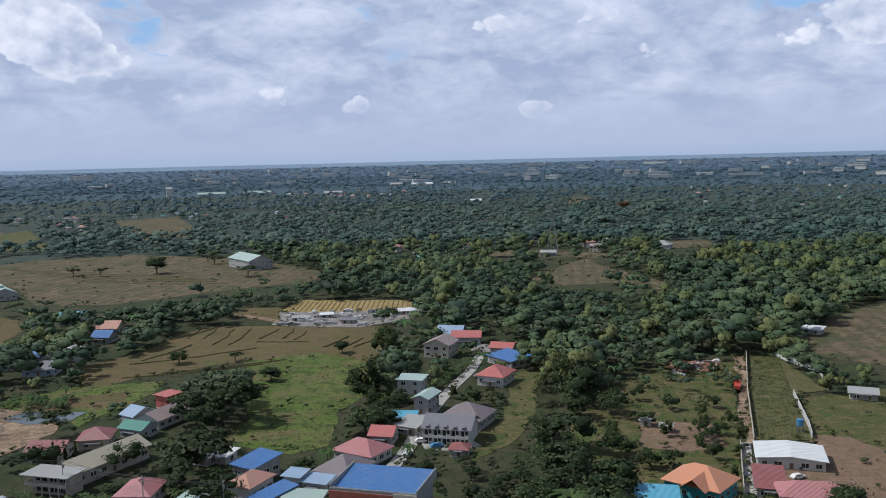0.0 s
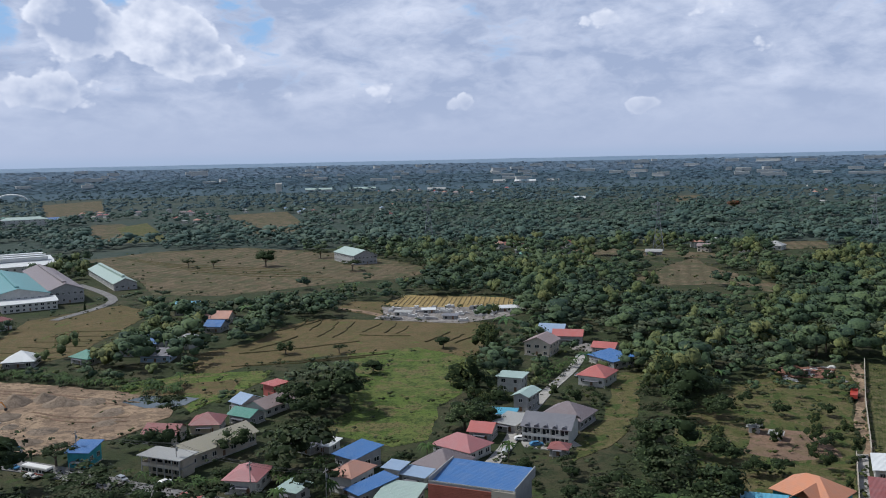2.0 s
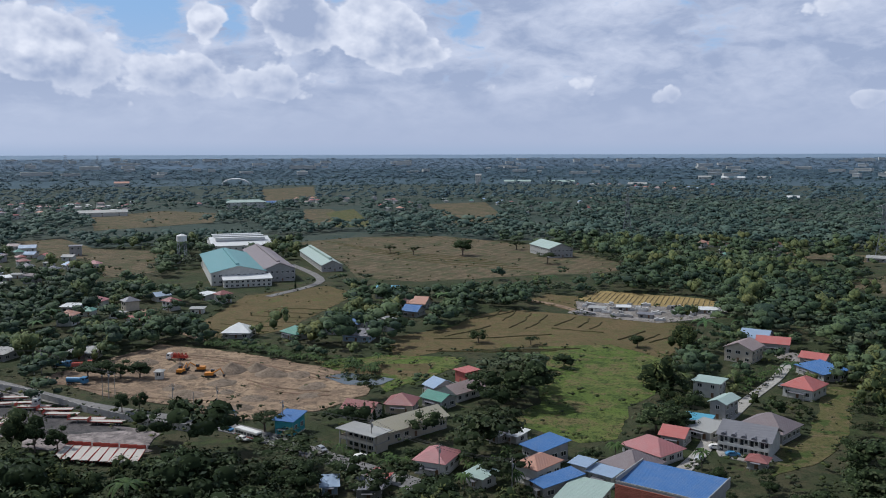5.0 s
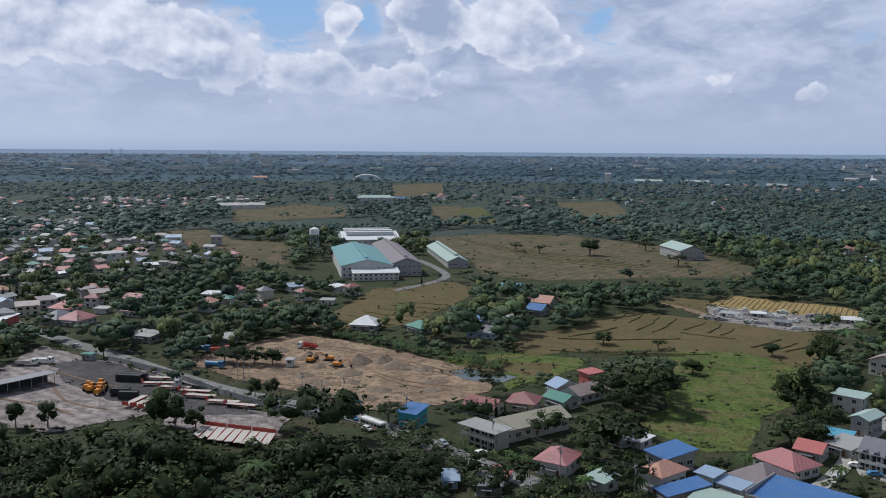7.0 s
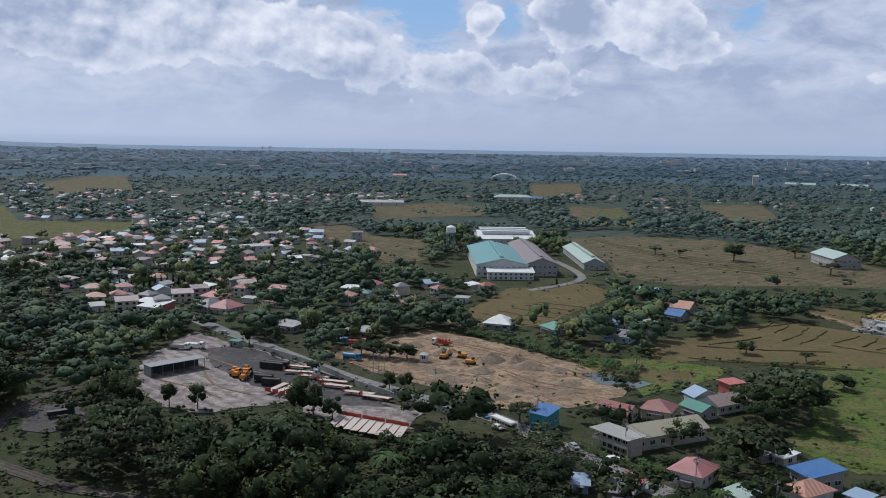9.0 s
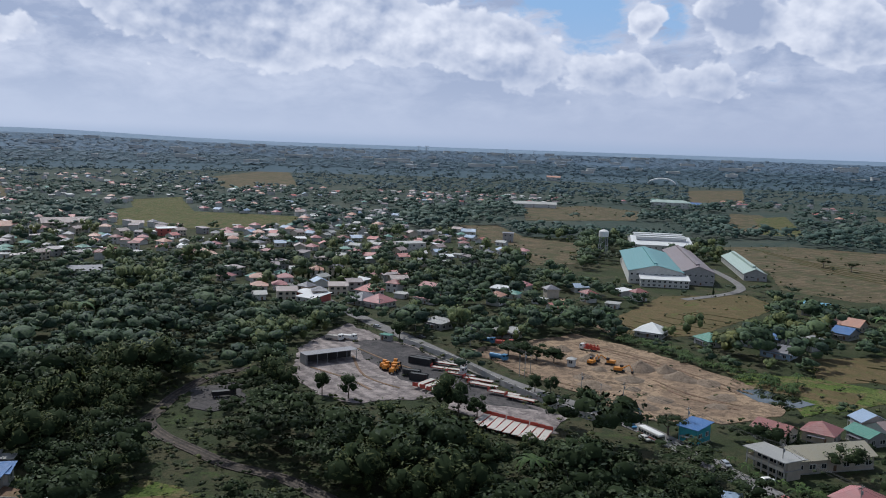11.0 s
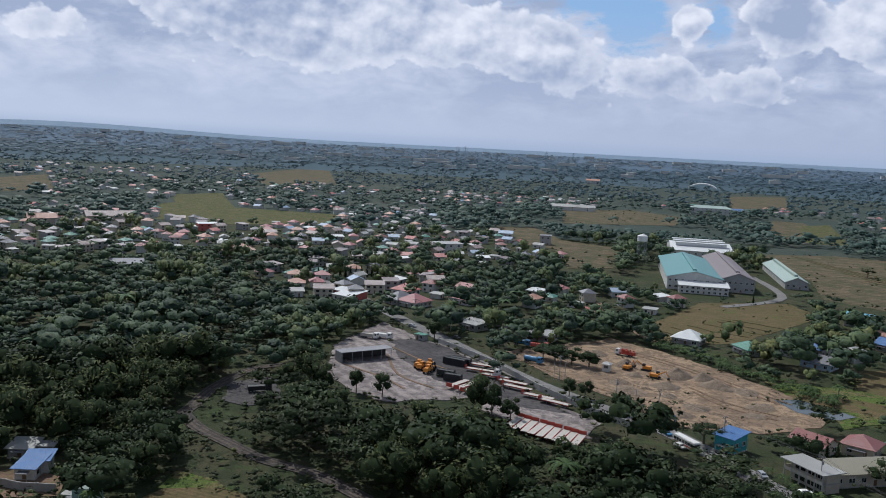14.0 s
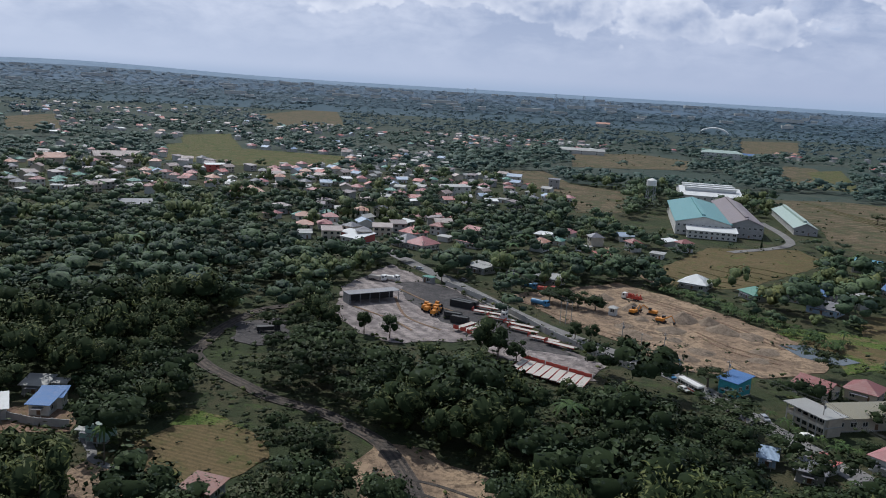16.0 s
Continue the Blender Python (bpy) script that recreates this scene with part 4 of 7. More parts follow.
SIDE_HOUSES = [
    (66.3, 220.6, -41, 15.0, 12.0, 4.6, "cross", "orange", "teal", "house with a cross-gabled orange roof and teal sheeting"),
    (99.0, 243.5, -17, 18.0, 13.5, 3.3, "low_y", "whiteroof", "white", "long white hall with a white metal roof"),
    (85.4, 223.1, -16, 6.9, 13.0, 3, "shed", "maroon", "grey", "lean-to with a maroon ribbed roof"),
    (93.2, 213.6, -11, 16.7, 9.0, 3.3, "hip", "pink", "white", "wide bungalow with a coral-pink hip roof"),
    (53.2, 214.6, -12, 10.0, 7.0, 3.3, "shed", "cyan", "white", "low house with a sky-blue sheet roof"),
    (-94.3, 207.4, -7, 5.0, 5.5, 2.8, "shed", "red", "white", "small house with a coral-red roof near the bend"),
    (-93.7, 199.5, 22, 6.4, 6.4, 3.3, "shed", "greyroof", "grey", "low shack with pale sheet roofing"),
    (-105.2, 199.1, 28, 4.0, 6.0, 2.6, "shed", "paleblue", "paleblue", "pale blue house half hidden by trees"),
    (-246.7, 60.3, 52, 6.2, 6.4, 3, "shed", "lightgrey", "grey", "grey shed roof on a walled compound"),
    (-243.9, 65.2, 53, 3.9, 2.3, 3, "shed", "lightgrey", "grey", "small shed with a pale flat roof"),
    (-231.1, 58.1, 51, 5.1, 8.0, 3.3, "shed", "blue", "white", "house with a faded blue and white roof"),
    (-233.8, 60.7, 60, 5.9, 6.0, 3.6, "shed", "blue", "white", "house with a blue sheet roof behind a wall"),
    (-234.2, 46.7, 77, 5.1, 9.0, 3.3, "shed", "whiteroof", "white", "house with a white roof behind a wall"),
    (-205.7, 64.4, 45, 5.0, 6.0, 5.2, "gable", "mint", "mint", "narrow pale green two-storey house"),
    (-207.8, 63.0, 43, 5.0, 4.0, 2.6, "shed", "lightgrey", "mint", "pale green annexe with a grey roof"),
    (-164.8, 73.0, 31, 7.0, 6.0, 2.6, "shed", "rust", "grey", "low shack with a rusty tin roof"),
    (-796.1, 1230.7, 36, 63.7, 20.0, 12, "hip", "palegreen", "white", "three-storey white school building"),
    (-805.6, 1332.1, 36, 30.5, 18.0, 4.2, "gable", "blue", "white", "low hall with a blue roof beside the school"),
    (-217.8, 496.0, 12, 13.3, 15.8, 3.3, "gable", "cyan", "grey", "farmhouse with a turquoise roof"),
    (-187.4, 467.2, 1, 15.4, 13.2, 3.3, "gable", "salmon", "beige", "farmhouse with a salmon roof"),
    (-178.9, 442.6, -4, 9.0, 11.0, 3.3, "gable", "blue", "grey", "farmhouse with a bright blue roof"),
]
MID_HOUSES = [
    (-200.5, 384.3, 3, 9.5, 8.8, 5.2, "flat", "lightgrey", "grey", "unfinished grey concrete block house"),
    (-198.2, 390.5, 31, 5.2, 7.6, 4.2, "gable", "pink", "grey", "small grey house with a pink roof"),
    (-191.3, 396.1, -2, 8.0, 12.1, 4.2, "gable", "blue", "grey", "small grey house with a blue roof"),
    (-179.8, 373.7, 7, 13.3, 10.5, 3.3, "gable", "greyroof", "paleblue", "long low house with a blue-grey roof"),
    (-177.1, 400.8, -11, 6.7, 8.6, 5.2, "hip", "lightgrey", "white", "white two-storey house with a pale roof"),
    (-211.9, 369.1, -24, 12.0, 9.6, 3, "hip", "green", "grey", "open shelter with a green roof"),
    (-240.3, 362.1, 18, 13.2, 12.9, 3, "hip", "whiteroof", "grey", "shelter with a white membrane roof"),
    (-313.9, 285.3, 5, 11.8, 9.0, 3.3, "shed", "lightgrey", "grey", "roadside sheds with patched pale roofs"),
    (-279.7, 298.6, 20, 13.2, 9.0, 3.3, "shed", "lightgrey", "grey", "long shed with a pale sheet roof"),
    (-393.0, 352.1, 7, 14.3, 12.0, 3.3, "gable", "pink", "white", "house with a pink roof by the road"),
    (-369.1, 327.9, 6, 15.7, 12.0, 3.3, "hip", "pink", "white", "house with a wide pink roof by the road"),
    (-375.4, 295.5, 11, 13.3, 14.0, 3.3, "hip", "pink", "white", "house with a red-pink roof by the road"),
    (-407.4, 313.4, 15, 12.5, 12.0, 3.3, "hip", "red", "white", "house with a red hip roof by the road"),
    (-385.8, 293.1, 2, 12.6, 14.0, 3.3, "hip", "greyroof", "grey", "house with a dark grey roof by the road"),
    (95.8, 793.1, -12, 14.0, 8.0, 3.3, "gable", "lightgrey", "grey", "farm shed at the edge of the clearing"),
    (210.9, 831.1, -31, 16.0, 14.0, 4.2, "hip", "lightgrey", "white", "house with a pale roof among the woods"),
    (182.2, 422.3, -39, 9.0, 7.0, 2.6, "shed", "whiteroof", "white", "farm hut with a white roof in the dry field"),
    (151.4, 307.0, -24, 9.0, 6.0, 2.6, "shed", "lightgrey", "grey", "shed with pale sheeting beside the trees"),
    (-17.2, 215.0, -16, 21.8, 15.2, 8, "parapet", "blue", "brick", "large hall with a blue metal roof and orange-red cladding"),
    (-56.0, 241.2, -34, 8.0, 10.8, 5.0, "shed", "blue", "grey", "grey house with a sloping deep-blue metal roof"),
    (-54.4, 225.9, -24, 7.5, 10.6, 5.2, "hip", "salmon", "white", "two-storey white house with a salmon hip roof"),
]
FARM_HOUSES = [
    (-47.3, 218.6, -41, 5.2, 12.2, 3.6, "shed", "blue", "grey", "low grey house with a faded blue sheet roof"),
    (-43.0, 231.3, -20, 4.7, 4.6, 4.6, "shed", "paleblue", "white", "small white house with a pale blue roof"),
    (-36.6, 229.1, -21, 7.1, 4.8, 3.6, "shed", "paleblue", "white", "small white house with a pale blue sheet roof"),
    (-30.4, 239.8, -27, 11.8, 12.6, 3.3, "hip", "mauve", "white", "bungalow with a mauve-grey hip roof"),
    (-26.6, 255.3, -32, 14.0, 10.7, 3.3, "hip", "pink", "white", "bungalow with a faded pink hip roof"),
    (-21.1, 270.6, -12, 7.0, 8.5, 3.3, "gable", "red", "grey", "small house with a red gable roof"),
    (-39.1, 213.3, -12, 9.8, 12.3, 3, "shed", "palegreen", "grey", "low workshop with a grey-green sheet roof"),
    (-111.0, 233.1, -16, 14.0, 7.0, 6, "flat", "lightgrey", "beige", "open two-storey building with a pale grey flat roof"),
    (-104.5, 250.5, 63, 27.0, 10.5, 4.2, "gable", "tan", "beige", "long hall with a wide tan metal roof"),
    (-172.0, 755.0, 36, 22, 45, 8, "gable_y", "palegreen", "grey", "large hangar with a pale green roof"),
    (-375.0, 556.0, 39, 37, 122, 9, "gable_y", "tealroof", "white", "factory hall with a teal metal roof"),
    (-361.5, 586.0, 39, 22, 138, 9, "gable_y", "mauve", "grey", "factory hall with a weathered grey-brown roof"),
    (-452.0, 684.0, 39, 52, 78, 10, "gable", "whiteroof", "white", "white-roofed factory hall with roof monitors"),
    (-329.0, 507.0, 39, 32, 14, 5.5, "shed", "whiteroof", "white", "low white-roofed factory annexe"),
    (-341.0, 635.0, 38, 16, 112, 5, "gable_y", "palegreen", "grey", "long storage shed with a grey-green roof"),
    (-15.6, 291.3, -9, 8.0, 5.0, 2.6, "shed", "cyan", "grey", "low shelter with bright blue tarpaulin sheeting"),
    (-12.4, 280.8, -28, 7.6, 9.1, 3, "shed", "lightgrey", "grey", "low sheds under pale rusty sheeting"),
    (3.1, 256.3, -12, 5.0, 5.0, 2.6, "hip", "maroon", "grey", "small shelter with a dark red roof"),
]

for rows in (NEAR_HOUSES, SIDE_HOUSES, MID_HOUSES, FARM_HOUSES):
    for r in rows:
        big = r[3] > 24 or r[4] > 40
        if r[9] in CUSTOM:
            CUSTOM[r[9]](*r)
            FOOT.append((r[0], r[1], math.hypot(r[3], r[4]) / 2 + 1.0, r[2], r[3] / 2 + 1.5, r[4] / 2 + 1.5))
            continue
        made = house(*r, category="hall" if big or "hall" in r[9] else "house")
        if "monitors" in r[9]:
            for v in (-18, 0, 18):
                part("roof_monitor", boxes((-22, 22, v - 2.2, v + 2.2, 12.5, 15.2), (-23, 23, v - 3.2, v + 3.2, 15.2, 15.5)), ROOFS["whiteroof"], made)
        elif r[4] > 60:
            part("ridge_vent", boxes((-1.2, 1.2, -r[4] / 2 + 6, r[4] / 2 - 6, r[5] + 3.6, r[5] + 5.2)), ROOFS[r[7]], made)
        FOOT.append((r[0], r[1], math.hypot(r[3], r[4]) / 2 + 1.0, r[2], r[3] / 2 + 1.5, r[4] / 2 + 1.5))

# the town: a dozen patterns of house, set out in loose rows
TOWN_KINDS = []
rng = random.Random(11)
for i, (kind, roof, wall) in enumerate([("hip", "pink", "white"), ("gable", "red", "white"), ("hip", "greyroof", "beige"), ("gable", "lightgrey", "white"),
                                        ("hip", "maroon", "white"), ("shed", "whiteroof", "grey"), ("gable", "pinkgrey", "beige"), ("hip", "salmon", "white"),
                                        ("flat", "lightgrey", "white"), ("gable", "paleblue", "white"), ("shed", "mauve", "grey"), ("hip", "green", "white")]):
    w, d, h = rng.uniform(7, 11), rng.uniform(6.5, 9), rng.choice((3.0, 3.4, 5.6))
    TOWN_KINDS.append((kind, w, d, h, roof, wall))
TOWN_WORDS = {"pink": "town house with a faded pink roof", "red": "town house with a coral-red roof", "greyroof": "town house with a grey hip roof",
              "lightgrey": "pale town house with a light grey roof", "maroon": "white town house with a dark red roof", "whiteroof": "low town shed with a bright white roof",
              "pinkgrey": "beige town house with a dusty pink roof", "salmon": "white town house with a salmon roof", "paleblue": "white town house with a pale blue roof",
              "mauve": "grey town house with a brown sheet roof", "green": "white town house with a green roof"}
# zones: degrees left, metres out, number
TOWN_ZONES = [(50, 78, 780, 1150, 161), (40, 62, 640, 900, 71), (58, 78, 560, 800, 78), (46, 80, 1150, 1700, 136), (38, 52, 1300, 1700, 68), (28, 44, 480, 560, 12),
              (24, 36, 1500, 1750, 18), (50, 60, 480, 600, 27), (60, 80, 1700, 2300, 68), (10, 26, 1300, 1700, 30), (-12, 4, 780, 880, 10), (-20, -8, 820, 930, 4), (2, 12, 2200, 2600, 20), (-30, -12, 1500, 2500, 16)]
first, TOWN, FAR_TOWN = {}, [], []
for a0, a1, r0, r1, count in TOWN_ZONES:
    for i in range(count):
        for tries in range(30):
            a, r = radians(rng.uniform(a0, a1)), math.sqrt(rng.uniform(r0 * r0, r1 * r1))
            x, y = -r * math.sin(a), r * math.cos(a)
            if any(inside(x, y, f) for f in FIELDS) or any((x - q[0]) ** 2 + (y - q[1]) ** 2 < (q[2] + 9) ** 2 for q in FOOT):
                continue
            if noise.noise(Vector((x * 0.006, y * 0.006, 9))) < -0.22:
                continue
            TOWN.append((r, x, y, rng.randrange(12), rng.choice((20, 110, 65, -25)) + rng.uniform(-8, 8)))
            FOOT.append((x, y, 7.5, TOWN[-1][4], 7, 6))
            break
TOWN.sort()
fv, ff, fm = [], [], []
for count, (r, x, y, n, turn) in enumerate(TOWN):
    kind, w, d, h, roof, wall = TOWN_KINDS[n]
    if count < 210:
        if n not in first:
            first[n] = house(x, y, turn, w, d, h, kind, roof, wall, TOWN_WORDS[roof], detail=1, rng=rng)
            tagged(first[n], group="houses of the town")
        else:
            copy_thing(first[n], pose(x, y, 0, 0, 0, turn))
        continue
    for bm, slot in ((wall_mesh(kind, w, d, h), 0), (roof_mesh(kind, w, d, h), 1 + n)):
        b, m = len(fv), pose(x, y, 0, 0, 0, turn)
        bm.verts.index_update()
        fv += [m @ v.co for v in bm.verts]
        for f in bm.faces:
            ff.append([b + v.index for v in f.verts])
            fm.append(slot)
        bm.free()
far_town = solid("far_houses", fv, ff, WALLS["white"])
for q in TOWN_KINDS:
    far_town.data.materials.append(ROOFS[q[4]])
far_town.data.polygons.foreach_set("material_index", fm)
tagged(far_town, "far-off houses of the town, too small to tell apart", "houses", kind="stuff")

# ---- trees ----
def ball(level):
    bm = bmesh.new()
    bmesh.ops.create_icosphere(bm, subdivisions=level, radius=1.0)
    v, f = np.array([v.co[:] for v in bm.verts]), np.array([[v.index for v in f.verts] for f in bm.faces])
    bm.free()
    return v, f


BALLS = {1: ball(1), 2: ball(2)}


def crown(kind, lobes, leaves, size, rs, detail=1, fat=1.0, lit=False, soft=0.0):
    """A crown about 1 high and 1 wide, foot at z 0: sprays of leaves round uneven lobes over a core darkened for shade.
    Gives vertices, triangles, the number of core triangles and the normals, which follow the lobes and the whole crown."""
    V, F, N, n0 = [], [], [], 0

    def put(v, f, n):
        nonlocal n0
        V.append(v), F.append(np.asarray(f) + n0), N.append(n)
        n0 += len(v)

    squash = np.array((1, 1, {"dome": 0.8, "plume": 1.5, "spread": 0.6}.get(kind, 1.6)))
    cs = []
    for i in range(lobes):
        a = 6.2832 * (i * 0.618 + rs.uniform(0, 0.1))
        if kind == "dome":
            up = rs.uniform(0.40, 0.86)
            out = 0.36 * math.sqrt(max(0.0, 1 - ((up - 0.45) / 0.5) ** 2)) * rs.uniform(0.5, 1.05)
            r = rs.uniform(0.11, 0.24)
        elif kind == "plume":
            up, out, r = rs.uniform(0.35, 0.92), rs.uniform(0.04, 0.30), rs.uniform(0.09, 0.17)
        elif kind == "spread":
            up, out, r = rs.uniform(0.55, 0.80), rs.uniform(0.10, 0.46), rs.uniform(0.09, 0.17)
        else:
            up = (i + 0.6) / lobes
            out, r = 0.02, 0.17 * (1.15 - up)
        cs.append((np.array((out * math.cos(a), out * math.sin(a), up)), r * fat))
    heart = np.array((0, 0, 0.45 if kind != "column" else 0.3))

    def facing(p, d):
        far_out = (p - heart) * np.array((1, 1, 1.2))
        n = d * 0.55 + far_out / (np.linalg.norm(far_out, axis=-1, keepdims=True) + 1e-6) * 0.75 + np.array((0, 0, 0.12 + soft))
        return n / np.linalg.norm(n, axis=-1, keepdims=True)

    for c, r in cs:
        bv, bf = BALLS[detail]
        v = bv * ((0.66 if lit else 0.50) + 0.34 * rs.rand(len(bv), 1)) * r * squash + c
        put(v, bf, facing(v, bv))
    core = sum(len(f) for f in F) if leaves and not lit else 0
    weight = np.array([r * r for c, r in cs])
    per = np.maximum(1, leaves * weight / weight.sum()).astype(int) if leaves else np.zeros(len(cs), int)
    for (c, r), count in zip(cs, per):
        for i in range(count):
            d = rs.normal(size=3)
            d[2] = abs(d[2]) * 0.9 - 0.35 * rs.rand()
            d /= np.linalg.norm(d)
            p = c + d * r * squash * rs.uniform(0.72, 1.30)
            nrm = d + rs.normal(size=3) * 0.5 + np.array((0, 0, 0.2))
            nrm /= np.linalg.norm(nrm)
            u = np.cross(nrm, rs.normal(size=3))
            u /= np.linalg.norm(u)
            w = np.cross(nrm, u)
            s = size * rs.uniform(0.5, 1.35)
            if kind == "plume":
                w, u = w * 0.6, u * 1.3
            q = np.array((p - u * s, p - w * s * .7 + nrm * s * .2, p + u * s, p + w * s * .7 + nrm * s * .2))
            n = facing(p[None], (d + rs.normal(size=3) * 0.22)[None])
            put(q, [(0, 1, 2), (0, 2, 3)], np.repeat(n, 4, axis=0))
    return np.concatenate(V), np.concatenate(F), core, np.concatenate(N)


def palm_crown(fronds, rs):
    V, F, n0 = [], [], 0
    for i in range(fronds):
        a, lift = 6.2832 * (i * 0.618), rs.uniform(0.1, 0.9)
        out = np.array((math.cos(a), math.sin(a), 0))
        side = np.array((-math.sin(a), math.cos(a), 0))
        L = rs.uniform(0.38, 0.5)
        pts = [(0, 0.0), (0.4, 0.20 * lift), (0.75, 0.16 * lift - 0.06), (1.0, 0.02 * lift - 0.22)]
        v = []
        for (q, up), wd in zip(pts, (0.015, 0.055, 0.045, 0.006)):
            c = out * q * L + np.array((0, 0, 0.80 + up * 0.8))
            v += [c + side * wd - np.array((0, 0, wd * 0.5)), c, c - side * wd - np.array((0, 0, wd * 0.5))]
        V.append(np.array(v))
        for j in range(3):
            for s in range(2):
                b = n0 + 3 * j + s
                F += [(b, b + 1, b + 4), (b, b + 4, b + 3)]
        n0 += 12
    return np.concatenate(V), np.array(F), 0, None


def mesh_of(name, V, F, mat, tint=None, inner=None, normals=None):
    me = bpy.data.meshes.new(name)
    me.vertices.add(len(V))
    me.vertices.foreach_set("co", np.ascontiguousarray(V, dtype=np.float32).ravel())
    me.loops.add(len(F) * 3)
    me.loops.foreach_set("vertex_index", np.ascontiguousarray(F, dtype=np.int32).ravel())
    me.polygons.add(len(F))
    me.polygons.foreach_set("loop_start", np.arange(0, 3 * len(F), 3, dtype=np.int32))
    me.update(calc_edges=True)
    if normals is not None:
        way = me.attributes.new("custom_normal", "FLOAT_VECTOR", "POINT")
        way.data.foreach_set("vector", np.ascontiguousarray(normals, dtype=np.float32).ravel())
    me.materials.append(mat)
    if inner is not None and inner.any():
        me.materials.append(M_CORE_SHADE)
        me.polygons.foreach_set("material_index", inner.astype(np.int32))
    if tint is not None:
        at = me.attributes.new("tint", "FLOAT", "POINT")
        at.data.foreach_set("value", np.ascontiguousarray(tint, dtype=np.float32))
    return me


def trunk_mesh(name, kind, rs):
    bm = bmesh.new()
    if kind == "palm":
        add_tube(bm, (0, 0, -0.03), (0.02, 0, 0.4), 0.028, 0.020, 6)
        add_tube(bm, (0.02, 0, 0.4), (0.0, 0.01, 0.82), 0.020, 0.015, 6)
    else:
        top = {"dome": 0.42, "plume": 0.5, "spread": 0.5, "column": 0.8}[kind]
        add_tube(bm, (0, 0, -0.03), (0.01, 0.01, top), 0.035, 0.02, 7)
        for i in range(0 if kind == "column" else 5):
            a = 1.257 * i + rs.uniform(0, .6)
            add_tube(bm, (0.005, 0.005, top * rs.uniform(0.55, 0.95)), (0.24 * math.cos(a), 0.24 * math.sin(a), top + rs.uniform(0.08, 0.25)), 0.016, 0.006, 5)
    me = bpy.data.meshes.new(name)
    bm.to_mesh(me)
    bm.free()
    me.materials.append(M_BARK)
    return me


RS = np.random.RandomState(4)
NEAR = {k: [crown(k, n, 760, 0.028, RS, fat=1.1) for i in range(5)] for k, n in (("dome", 15), ("plume", 16), ("spread", 14))}
NEAR["column"] = [crown("column", 8, 200, 0.04, RS)]
NEAR["palm"] = [palm_crown(17, RS), palm_crown(13, RS)]
ONE = {k: [(mesh_of("crown", v, f, LEAF_ONE[k], None, np.arange(len(f)) < c, m), trunk_mesh("trunk", k, RS)) for v, f, c, m in vs] for k, vs in NEAR.items()}
MIDT = {k: [crown(k, 10, 300, 0.036, RS, fat=1.15) for i in range(7)] for k in ("dome", "plume", "spread")}
MIDT["column"], MIDT["palm"] = [crown("column", 5, 40, 0.06, RS)], [palm_crown(11, RS)]
LOW = {k: [crown(k, 6, 84, 0.058, RS, fat=1.15, lit=True) for i in range(8)] for k in ("dome", "plume", "spread")}
LOW["column"], LOW["palm"] = [crown("column", 3, 9, 0.08, RS)], [palm_crown(6, RS)]
FARC = [crown("dome", 4, 20, 0.10, RS, fat=1.25, lit=True, soft=0.25) for i in range(8)]
HAZY = [crown("dome", 2, 4, 0.14, RS, fat=1.7, lit=True, soft=2.0) for i in range(4)]
BUSH = [crown("dome", 2, 14, 0.085, RS, fat=1.3, lit=True) for i in range(4)]
SIZE = {"dome": (6.5, 12.5), "plume": (7.0, 12.5), "spread": (7.0, 10.5), "palm": (7.0, 11.0), "column": (7.0, 10.0)}
TREE_WORDS = {"dome": "dark green broad-crowned tree with dense leaves", "plume": "yellow-green feathery bamboo clump", "spread": "wide thin-crowned olive-green tree",
              "palm": "palm with arching green fronds", "column": "dark narrow columnar tree"}


def open_ground(x, y, pad=0.0):
    """Not on a field, a road or a house."""
    for f in FIELDS:
        if inside(x, y, f):
            return False
    for fine, width in LINES:
        for p in fine:
            if (p.x - x) ** 2 + (p.y - y) ** 2 < (width / 2 + 2.0 + pad) ** 2:
                return False
    for q in FOOT:
        dx, dy = x - q[0], y - q[1]
        if dx * dx + dy * dy < (q[2] + 2) ** 2:
            c, s = math.cos(radians(q[3])), math.sin(radians(q[3]))
            if abs(dx * c + dy * s) < q[4] + 1 and abs(dy * c - dx * s) < q[5] + 1:
                return False
    return True


VILLAGE = [(-70, 195), (20, 195), (40, 300), (40, 430), (-15, 440), (-20, 330), (-35, 260)]


def density(x, y, r, a):
    if inside(x, y, ORCHARD):
        return 0.34
    if inside(x, y, GRASSTRIP):
        return 0.0
    if inside(x, y, VILLAGE):
        return 0.62
    town = any(z[0] <= a <= z[1] and z[2] <= r <= z[3] for z in TOWN_ZONES)
    return 0.68 if town else 0.94


def in_sight(x, y, h):
    """Whether a tree of height h would stand before an open field, a road or a house, seen from the drone."""
    hidden = 0
    for z in (0.45 * h, h):
        f = EYE / (EYE - z)
        if any(inside(x * f, y * f, q) for q in FIELDS if q is not ORCHARD):
            hidden = 2
        elif any((p.x - x * f) ** 2 + (p.y - y * f) ** 2 < (width / 2 + (3.0 if x < -120 and y < 230 else 0.0)) ** 2 for fine, width in LINES for p in fine if p.x < -115 or p.y > 222 or p.y < 190):
            hidden = max(hidden, 3 if x < -120 and y < 230 else 2)
    f = (EYE - 4.0) / (EYE - h)
    for q in FOOT:
        dx, dy = x * f - q[0], y * f - q[1]
        if dx * dx + dy * dy < (q[2] + 0.3 * h) ** 2:
            return 1
    return hidden


